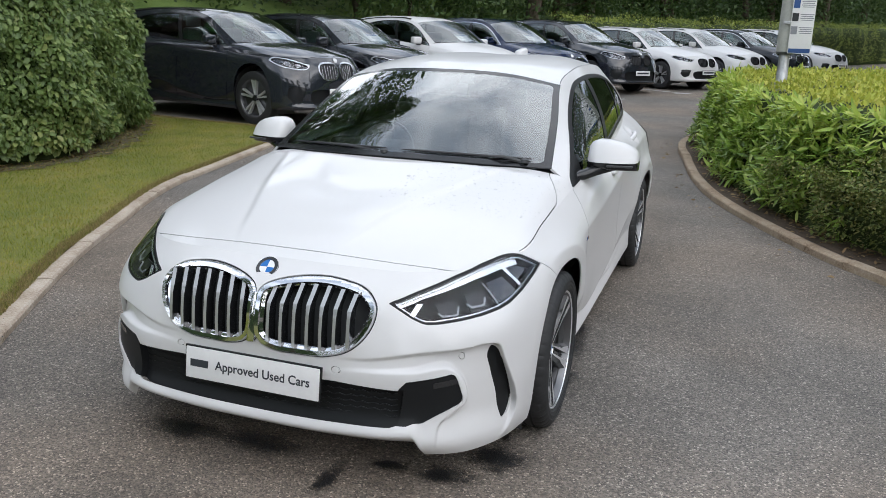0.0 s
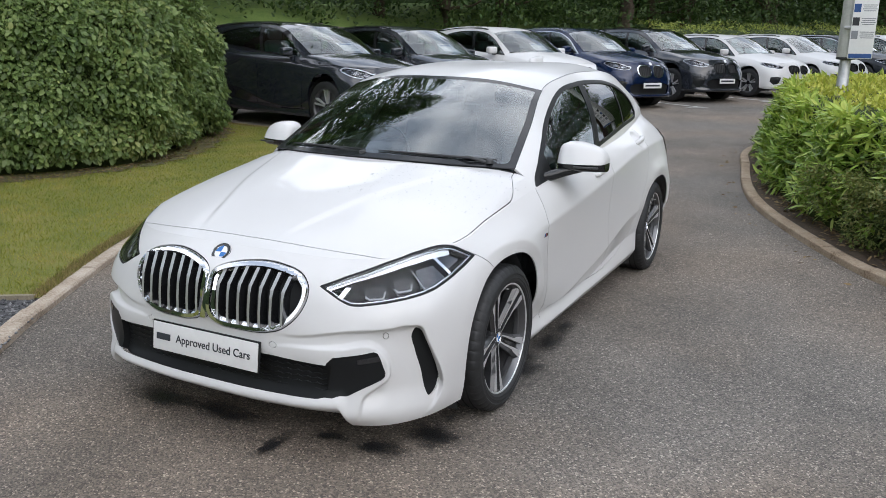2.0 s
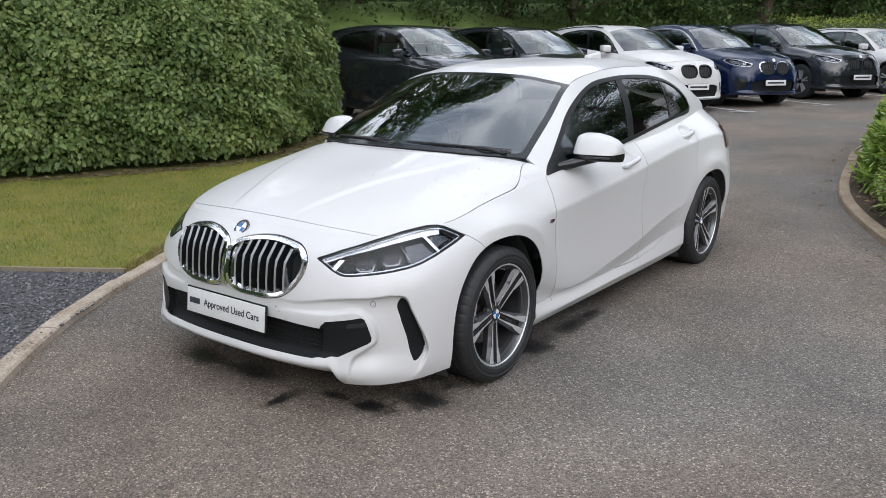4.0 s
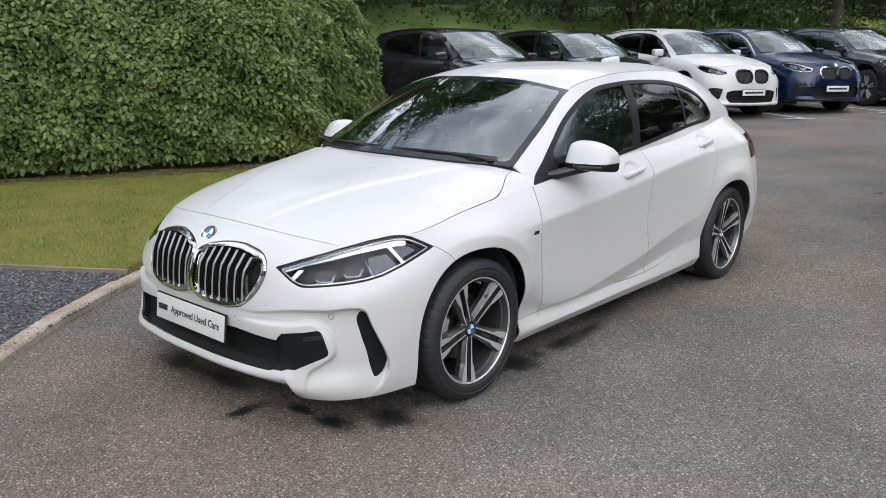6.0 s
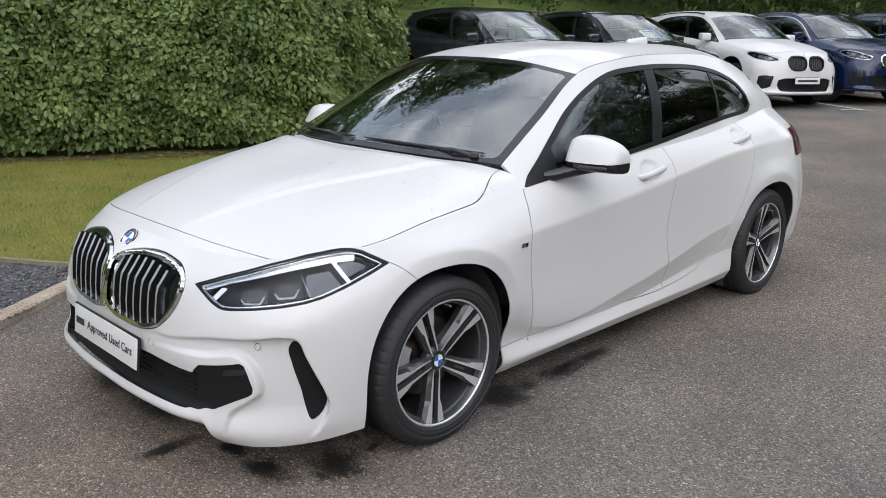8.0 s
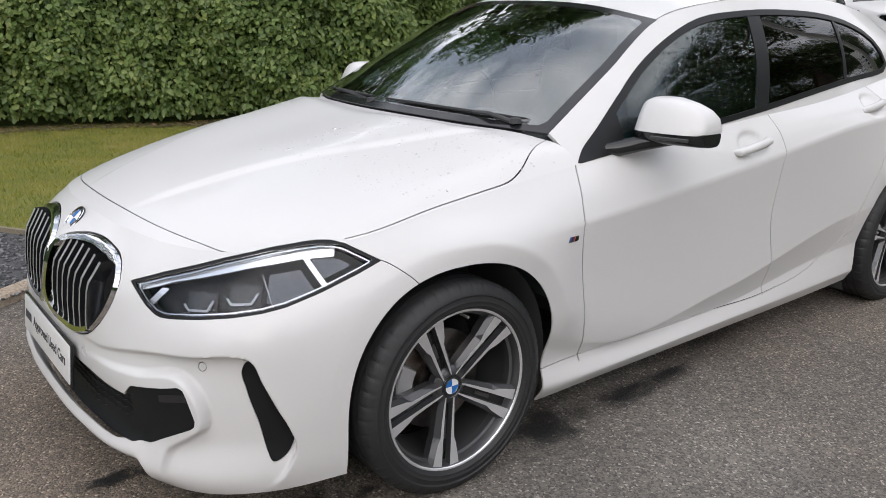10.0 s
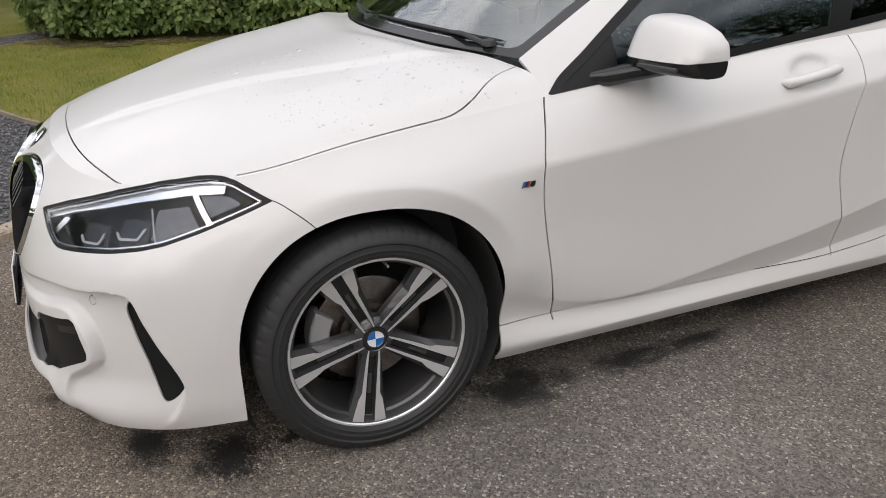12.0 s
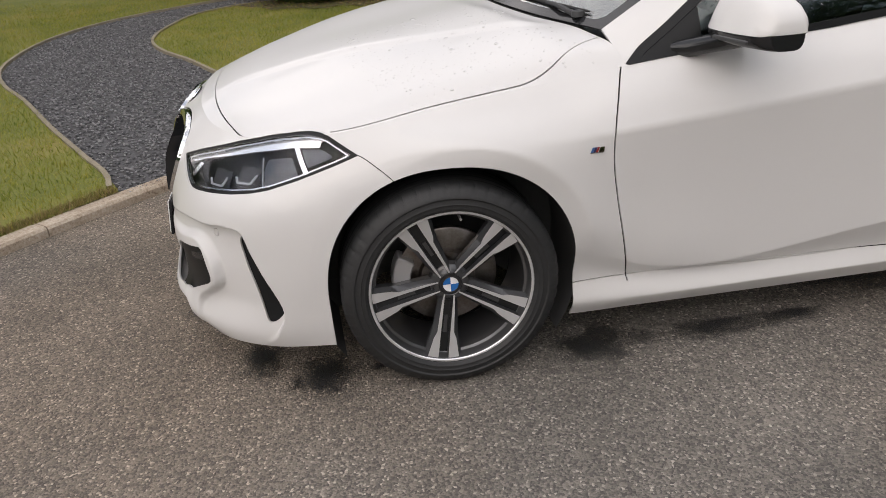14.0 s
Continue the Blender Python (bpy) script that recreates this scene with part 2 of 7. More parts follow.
def groove(V, F, view, line, width):
    """Cuts a narrow strip along an open line out of a sheet. Returns vertices, the strip, the rest."""
    close = near_field(view(V), line, .06) < 0
    here = [f for f in F if any(close[i] for i in f)]
    rest = [f for f in F if not any(close[i] for i in f)]
    V, a, b = split(V, here, side_field(view(V), line) - width, 0)
    V, c, strip = split(V, a, side_field(view(V), line) + width, 0)
    return V, strip, rest + b + c


def normals(V, F):
    V = np.asarray(V)
    n = np.zeros_like(V)
    for f in F:
        p = V[list(f)]
        q = np.cross(p[1] - p[0], p[2] - p[0]) if len(f) == 3 else np.cross(p[2] - p[0], p[3] - p[1])
        for i in f:
            n[i] += q
    return n / np.maximum(np.linalg.norm(n, axis=1), 1e-9)[:, None]


def trim(V, F):
    """Keeps the vertices that the faces use."""
    used = sorted({i for f in F for i in f})
    at = {i: k for k, i in enumerate(used)}
    return [tuple(V[i]) for i in used], [tuple(at[i] for i in f) for f in F]


def both(V, F):
    """The sheet with its mirror image across the middle of the car, joined along the middle."""
    out, at = [tuple(v) for v in V], {}
    for i, (x, y, z) in enumerate(list(out)):
        if abs(x) < 1e-3:
            out[i] = (0.0, y, z)
            at[i] = i
        else:
            at[i] = len(out)
            out.append((-x, y, z))
    return out, list(F) + [tuple(at[i] for i in reversed(f)) for f in F]


def flanged(V, F, depth):
    """A pressed panel: the sheet with its free edges turned down by depth."""
    V, F = [tuple(v) for v in V], [tuple(f) for f in F]
    n = normals(V, F)
    count = {}
    for f in F:
        for i, j in zip(f, f[1:] + f[:1]):
            count[(i, j)] = count.get((i, j), 0) + 1
    low = {}
    for i, j in [e for e in count if (e[1], e[0]) not in count]:
        for k in (i, j):
            if k not in low:
                low[k] = len(V)
                V.append(tuple(np.array(V[k]) - n[k] * depth))
        F.append((j, i, low[i], low[j]))
    return V, F


def flip(V, F):
    return [(-x, y, z) for x, y, z in V], [tuple(reversed(f)) for f in F]


# ---------------------------------------------------------------- the white hatchback: its design lines
# x from the middle to the side, y from the front axle to the rear, z from the road
L0 = Curve((0, -.825, .205), (.28, -.815, .205), (.52, -.77, .205), (.70, -.665, .198), (.79, -.53, .200), (.841, -.366, .208), (.85, 0, .20),
           (.820, .37, .145), (.820, .55, .145), (.820, 1.3, .145), (.822, 2.1, .15), (.84, 2.67, .18), (.83, 3.1, .2), (.74, 3.36, .22), (.4, 3.44, .23), (0, 3.46, .23))
L1 = Curve((0, -.865, .235), (.28, -.855, .235), (.52, -.815, .24), (.705, -.70, .245), (.805, -.55, .245), (.853, -.366, .25), (.866, 0, .25),
           (.852, .37, .195), (.856, .55, .195), (.857, 1.3, .2), (.855, 2.1, .205), (.865, 2.67, .23), (.85, 3.1, .25), (.76, 3.39, .27), (.4, 3.47, .28), (0, 3.49, .28))
L2 = Curve((0, -.84, .30), (.28, -.83, .30), (.52, -.79, .30), (.71, -.685, .30), (.81, -.55, .30), (.86, -.366, .30), (.876, 0, .30),
           (.838, .37, .272), (.836, .55, .265), (.836, 1.3, .252), (.842, 2.1, .33), (.88, 2.67, .36), (.865, 3.1, .36), (.77, 3.4, .37), (.4, 3.48, .38), (0, 3.5, .38))
L3 = Curve((0, -.84, .44), (.28, -.83, .44), (.53, -.785, .44), (.715, -.67, .44), (.812, -.54, .44), (.866, -.36, .44), (.888, 0, .46),
           (.872, .37, .40), (.862, .55, .312), (.870, 1.3, .342), (.878, 2.1, .485), (.899, 2.67, .53), (.88, 3.1, .5), (.78, 3.4, .5), (.4, 3.48, .51), (0, 3.5, .51))
L4 = Curve((0, -.84, .56), (.28, -.815, .56), (.53, -.752, .56), (.70, -.65, .57), (.80, -.525, .58), (.856, -.35, .59), (.893, 0, .62),
           (.887, .37, .58), (.879, .55, .56), (.875, 1.3, .56), (.878, 2.1, .64), (.903, 2.67, .68), (.875, 3.1, .68), (.765, 3.38, .68), (.4, 3.46, .69), (0, 3.48, .69))
L5 = Curve((0, -.80, .68), (.28, -.768, .68), (.49, -.708, .67), (.65, -.595, .675), (.76, -.45, .69), (.825, -.28, .71), (.864, 0, .73),
           (.887, .37, .72), (.889, .55, .733), (.885, 1.3, .799), (.872, 2.1, .883), (.858, 2.67, .908), (.82, 3.1, .91), (.71, 3.33, .91), (.4, 3.42, .92), (0, 3.44, .92))
L6 = Curve((0, -.70, .765), (.28, -.68, .76), (.46, -.63, .75), (.60, -.545, .747), (.70, -.43, .757), (.775, -.28, .775), (.788, 0, .82),
           (.79, .37, .865), (.796, .53, .885), (.79, 1.3, .945), (.765, 2.1, .99), (.715, 2.67, 1.045), (.66, 3.0, 1.07), (.60, 3.22, 1.06), (.35, 3.33, 1.06), (0, 3.36, 1.06))
LEVELS = (L0, L1, L2, L3, L4, L5, L6)
RAIL = Curve((.70, .49, .97), (.65, .80, 1.14), (.585, 1.125, 1.305), (.572, 1.5, 1.37), (.562, 2.0, 1.39), (.55, 2.45, 1.375), (.535, 2.82, 1.305), (.51, 3.14, 1.19))
COWL = Curve((0, .29, .995), (.4, .36, .985), (.70, .49, .97))
HEADER = Curve((0, 1.02, 1.365), (.35, 1.055, 1.35), (.585, 1.125, 1.305))
HOLLOW = [(-.50, .476), (-.40, .496), (-.25, .521), (-.127, .527), (-.03, .534), (.012, .526), (.045, .462), (.075, .398), (.10, .345), (.116, .288), (.09, .245), (.03, .20), (-.06, .16), (-.22, .16), (-.215, .285), (-.150, .322), (-.118, .345), (-.116, .37), (-.138, .43), (-.165, .458), (-.28, .452), (-.42, .445), (-.50, .447)]
ARCH_R, BASE, TRACK = 0.372, 2.67, 0.7825


def ease(t):
    t = np.clip(t, 0, 1)
    return t * t * (3 - 2 * t)


def flank():
    """The lower skin from the nose round the side to the tail."""
    knots = np.concatenate([np.linspace(i, i + 1, n, endpoint=False) for i, n in enumerate((18, 24, 44, 56, 56, 56, 44, 14, 46, 46, 48, 36, 10, 8, 6))] + [[15.0]])
    rows = np.stack([L(L.at_knots(knots)) for L in LEVELS], axis=1)
    v = np.concatenate([np.linspace(i, i + 1, n, endpoint=False) for i, n in enumerate((8, 24, 42, 34, 16, 14))] + [[6.0]])
    out = np.empty((len(knots), len(v), 3))
    for i, r in enumerate(rows):
        c, low, high = Curve(*r), Curve(*r[:6]), Curve(r[5], 0.5 * (r[5] + r[6]) + np.array([.008, 0, .004]), r[6])
        soft = c(c.at_knots(v))
        foot, side = Curve(*r[:4]), Curve(*r[3:6])
        w3 = float(ease((knots[i] - 7.4) / 1.2) * ease((11.6 - knots[i]) / 0.8))
        flat = np.stack([np.interp(np.minimum(v, 3), (0, 1, 2, 3), r[:4, m]) for m in range(3)], 1)
        broken = np.where((v <= 3)[:, None], .2 * foot(foot.at_knots(np.minimum(v, 3))) + .8 * flat, side(side.at_knots(np.clip(v - 3, 0, 2))))
        below = low(low.at_knots(np.minimum(v, 5))) * (1 - w3) + broken * w3
        hard = np.where((v <= 5)[:, None], below, high(high.at_knots(np.clip((v - 5) * 2, 0, 2))))
        w = np.clip((knots[i] - 6.6) / 1.2, 0, 1) * np.clip((12.4 - knots[i]) / 0.8, 0, 1)
        out[i] = soft * (1 - w) + hard * w
    return out


def scoop(V, sunk=1.0):
    """The lower corners of the bumper: a blade that drops below the lip, and a hollow beside the lamp."""
    V = np.array(V, float)
    x, y, z = V[:, 0].copy(), V[:, 1].copy(), V[:, 2].copy()
    a = 0.6 * x + 0.8 * y
    hollow = inside_field(np.stack([a, z], 1), outline(HOLLOW, 6))
    depth = sunk * 0.034 * ease(-hollow / 0.016) * ease((a + .54) / .46) * ease((z - .19) / .12) * (y < -.3)
    V[:, 2] -= 0.046 * ease((x - .560) / .034) * ease((.34 - z) / .14) * ease((.06 - y) / .3)
    # the skin swells towards each wheel opening and turns upright in a band beside it
    for y0 in (0, BASE):
        d = arch_field(np.stack([x, y, z], 1), y0)
        amp = .004 + .017 * ease((y - y0 + .24) / .25)
        swell = np.where(d > .052, np.clip((.19 - d) / .138, 0, 1) ** 1.6, 1 - .55 * (.052 - d) / .052)
        V[:, 0] += amp * swell * (np.abs(y - y0) < .6) * ease((z - .31) / .16) * ease((.82 - z) / .07) * (x > .4)
    # shallow hollows behind the door handles
    for y0, z0 in ((1.395, .872), (2.36, .951)):
        V[:, 0] -= 0.020 * ease((1.15 - np.hypot((y - y0) / .085, (z - z0) / .046)) / .55) * (x > .4)
    V[:, 0] -= depth * 0.62
    V[:, 1] += depth * 0.78
    return V


def arch_field(V, y0):
    """Negative inside the wheel opening: round above, nearly upright below."""
    dy, dz = np.abs(V[:, 1] - y0 - .010), V[:, 2] - .318
    return (((dy / .360) ** 2.25 + (np.maximum(dz, 0) / .364) ** 2.25) ** (1 / 2.25) - 1) * .36 + np.where(dz < 0, -dz * .03, 0)


def bonnet():
    a, b = L6.at_knots(3.0), L6.at_knots(8.0)
    side = L6(np.linspace(a, b, 80))
    front = L6(np.linspace(0, a, 80))
    back = Curve((0, .29, .985), (.4, .36, .975), (.66, .47, .955), (.75, .51, .93), (.796, .53, .885))(np.linspace(0, 1, 80))
    mid = Curve((0, -.70, .765), (0, -.62, .80), (0, -.4, .86), (0, 0, .932), (0, .29, .985))(np.linspace(0, 1, 80))
    P = coons(front, back, mid, side)
    x, y = P[..., 0], P[..., 1]
    u, v = np.linspace(0, 1, P.shape[0])[:, None], np.linspace(0, 1, P.shape[1])[None]
    ridge = np.interp(y, (-.7, -.4, 0, .4), (.17, .27, .42, .56))
    P[..., 2] += ease((1 - v) / .12) * (ease((v - .02) / .22) * 0.009 * ease((ridge - x) / .03 + .5) * ease((1 - u) / .2) + ease(v / .6) * 0.034 * (1 - u ** 2.2) * (0.35 + .65 * ease(u / .5)))
    return P


def windscreen():
    k = RAIL.at_knots(2)
    edge = RAIL(np.linspace(0, k, 30))
    mid = Curve((0, .29, .995), (0, .65, 1.205), (0, 1.02, 1.365))(np.linspace(0, 1, 30))
    return coons(COWL(np.linspace(0, 1, 40)), HEADER(np.linspace(0, 1, 40)), mid, edge)


def roof():
    k = RAIL.at_knots(2)
    edge = RAIL(np.linspace(k, RAIL.at_knots(6.6), 50))
    mid = Curve((0, 1.02, 1.365), (0, 1.25, 1.404), (0, 1.65, 1.428), (0, 2.3, 1.43), (0, 2.8, 1.40), (0, 3.10, 1.36))(np.linspace(0, 1, 50))
    tail = Curve((0, 3.10, 1.36), (.3, 3.08, 1.342), tuple(edge[-1]))(np.linspace(0, 1, 40))
    return coons(HEADER(np.linspace(0, 1, 40)), tail, mid, edge)


def glasshouse():
    """The side above the belt, from the foot of the windscreen pillar to the tail."""
    n = 210
    k = np.linspace(0, 1, n)
    a, b = L6.at_knots(8.0), L6.at_knots(13.0)
    low = L6(a + (b - a) * k)
    high = RAIL(k)
    t = np.linspace(0, 1, 56)
    out = low[:, None] * (1 - t)[None, :, None] + high[:, None] * t[None, :, None]
    out[:, :, 0] += (0.035 * np.sin(np.pi * t))[None] * np.clip(k * 8, 0, 1)[:, None]
    return out


# ---------------------------------------------------------------- the white hatchback: its parts
HEADLAMP = [(-.318, .667), (-.222, .697), (-.135, .719), (-.067, .737), (.043, .761), (.130, .774), (.164, .777), (.200, .776), (.228, .770), (.270, .751), (.322, .726), (.264, .701),
            (.176, .667), (.096, .641), (.04, .629), (-.03, .619), (-.118, .610), (-.195, .603), (-.220, .603), (-.236, .607), (-.262, .621)]
KIDNEY = [(.004, .60), (.004, .56), (.012, .525), (.035, .500), (.07, .488), (.16, .483), (.28, .489), (.335, .508), (.372, .536), (.404, .58), (.416, .62), (.413, .655), (.388, .687), (.35, .708),
          (.30, .720), (.245, .728), (.16, .727), (.09, .716), (.045, .703), (.018, .689), (.006, .672), (.004, .64)]
INTAKE = [(-.2, .405), (.3, .405), (.46, .396), (.53, .392), (.515, .275), (.49, .268), (.3, .266), (-.2, .266)]
FOG = [(-.325, .40), (-.305, .424), (-.213, .438), (-.168, .447), (-.155, .441), (-.146, .42), (-.128, .364), (-.131, .347), (-.145, .336), (-.187, .319), (-.256, .293), (-.311, .273), (-.345, .275)]
VENT = [(-.021, .492), (-.006, .512), (.018, .500), (.030, .475), (.059, .408), (.089, .332), (.098, .302), (.086, .280), (.046, .266), (.034, .283), (.012, .355), (-.012, .435)]
DOOR_FRONT = [(.520, .90), (.512, .878), (.485, .79), (.470, .716), (.470, .644), (.481, .555), (.51, .39), (.535, .262), (.54, .24)]
DOOR_MID = [(1.575, 1.02), (1.585, .86), (1.560, .735), (1.545, .572), (1.594, .385), (1.61, .24)]
DOOR_REAR = [(2.40, 1.06), (2.452, .96), (2.445, .89), (2.39, .73), (2.285, .565), (2.20, .44), (2.16, .385), (2.13, .35)]
SILL_LINE = [(.27, .258), (.40, .263), (.54, .266), (.86, .262), (1.2, .255), (1.64, .252), (1.95, .29), (2.14, .36), (2.25, .42)]
WING_LINE = [(-.26, .735), (-.223, .726), (-.181, .698), (-.14, .66), (-.11, .62)]
DLO = [(.528, .888), (.66, .985), (.79, 1.075), (.94, 1.165), (1.10, 1.238), (1.32, 1.308), (1.6, 1.337), (1.93, 1.342), (2.25, 1.323), (2.45, 1.285), (2.60, 1.22),
       (2.685, 1.115), (2.69, 1.085), (2.62, 1.072), (2.34, 1.052), (1.99, 1.020), (1.53, .972), (1.26, .947), (1.0, .922), (.75, .900)]


def corner(V):
    """Where a point of the nose lies along its way round the corner, and its height."""
    q = np.stack([0.6 * V[:, 0] + 0.8 * V[:, 1], V[:, 2]], 1)
    q[(V[:, 1] > 0.2) | (V[:, 0] < 0.2)] = (9, 9)
    return q


def facing(V):
    q = V[:, [0, 2]].copy()
    q[V[:, 1] > -0.3] = (9, 9)
    return q


def press(V, F, depth):
    v, f = trim(V, F)
    n = normals(v, f)
    return [tuple(p) for p in np.array(v) + n * depth], f


def islands(F):
    """The faces in groups that hang together."""
    root = {}

    def find(i):
        while root.setdefault(i, i) != i:
            root[i] = root[root[i]]
            i = root[i]
        return i

    for f in F:
        a = find(f[0])
        for i in f[1:]:
            root[find(i)] = a
    out = {}
    for f in F:
        out.setdefault(find(f[0]), []).append(f)
    return sorted(out.values(), key=len, reverse=True)


def sides(name, geo, mat, parent, label="", solid=0.0):
    """The part on the visible side and its mirror image."""
    a = part(name, geo, mat, parent, label, solid=solid)
    b = part(name, flip(*geo), mat, parent, label, solid=solid)
    return a, b


def roundel(parent, where, r):
    """A round badge: dark ring, bright rims, quartered blue and white centre."""
    badge = part("badge", lathe([(0, r), (.004, r), (.0045, r * .96), (.0045, r * .68), (.002, r * .66), (.002, 0)], 40, "z"), GLOSS_BLACK, parent, "round blue and white badge", where=where)
    part("rim", lathe([(.0035, r * 1.0), (.006, r * .985), (.0035, r * .955)], 40, "z"), CHROME, badge)
    part("rim", lathe([(.0035, r * .70), (.006, r * .68), (.0035, r * .655)], 40, "z"), CHROME, badge)
    for k in range(4):
        v, f = [(0, 0, .0045)], []
        for i in range(9):
            a = math.pi / 2 * (k + i / 8)
            v.append((r * .66 * math.cos(a), r * .66 * math.sin(a), .004))
        f = [(0, i, i + 1) for i in range(1, 9)]
        part("quarter", (v, f), BADGE_BLUE if k % 2 else BADGE_WHITE, badge)
    return badge


LAMP_FAR = material("smoked_lamp_bowl", (0.075, 0.078, 0.085), 0.16, 0.8)
SLAT = material("satin_aluminium_slat", (0.46, 0.47, 0.485), 0.36, 0.55)
TRIM_BLACK = material("satin_black_trim", (0.013, 0.014, 0.015), 0.38, spec=0.18)
CALIPER = material("silver_caliper_paint", (0.42, 0.42, 0.43), 0.4, 0.3)
LAMP_VOID = material("black_lamp_housing", (0.008, 0.009, 0.010), 0.5, spec=0.2)
LINER = material("wheel_arch_liner", (0.085, 0.087, 0.09), 0.9, spec=0.2)
GUIDE = material("clear_light_guide", (0.42, 0.44, 0.46), 0.25)
BADGE_BLUE = material("badge_blue", (0.01, 0.13, 0.42), 0.2)
BADGE_WHITE = material("badge_white", (0.75, 0.76, 0.78), 0.2)
TEXT_INK = material("lettering_ink", (0.03, 0.035, 0.045), 0.5)
PLATE_WHITE = mottled("plate_white", [(0.70, 0.70, 0.70), (0.76, 0.76, 0.76)], 6, rough=0.35)


def lettering(text, size, parent, where, mat, width=None):
    cu = bpy.data.curves.new("lettering", "FONT")
    cu.body, cu.size, cu.align_x, cu.align_y, cu.extrude = text, size, "CENTER", "CENTER", 0.0004
    cu.offset = 0.0007
    cu.materials.append(mat)
    ob = new("lettering", cu)
    ob.parent = parent
    ob.matrix_basis = where
    return ob


def show_plate(parent, where, words=True):
    """A dealer's plate, 520 by 111 mm, in its dark surround."""
    plate = part("number_plate", box_bm((.52, .111, .006), (0, 0, 0), .003), PLATE_WHITE, parent, "white dealer plate with dark lettering", where=where)
    part("surround", box_bm((.532, .123, .010), (0, 0, -.006), .004), GLOSS_BLACK, plate)
    if words:
        part("name_bar", box_bm((.072, .026, .001), (-.205, .0, .0032)), TEXT_INK, plate)
        t = lettering("Approved Used Cars", .0435, plate, pose(.043, .001, .0035), TEXT_INK)
        t.scale.x = 0.98
    else:
        part("lettering_bar", box_bm((.42, .035, .001), (0, 0, .0035)), TEXT_INK, plate)
    return plate


def tyre():
    """A low-profile tyre: ribbed sidewall, and shoulders cut into blocks."""
    prof = [(-.105, .215), (-.112, .235), (-.113, .285), (-.103, .306), (-.088, .3155), (.066, .3165), (.070, .3165), (.090, .3150), (.104, .304), (.1115, .290), (.1140, .286), (.1150, .281), (.1120, .277), (.1128, .266), (.1143, .263),
            (.1118, .259), (.1125, .250), (.106, .2425), (.104, .2405), (.097, .2365), (.02, .22)]
    n = 288
    v, f = lathe(prof, n)
    k = len(prof)
    v = np.array(v)
    for i in range(0, n, 6):
        for q, deep in ((6, .002), (7, .003), (8, .0025), (9, .0006)):
            j = i * k + q
            v[j, 1:] *= 1 - deep / np.linalg.norm(v[j, 1:])
            v[j, 0] -= deep * .6 if q > 7 else 0
    return [tuple(p) for p in v], f


TYRE = tyre()


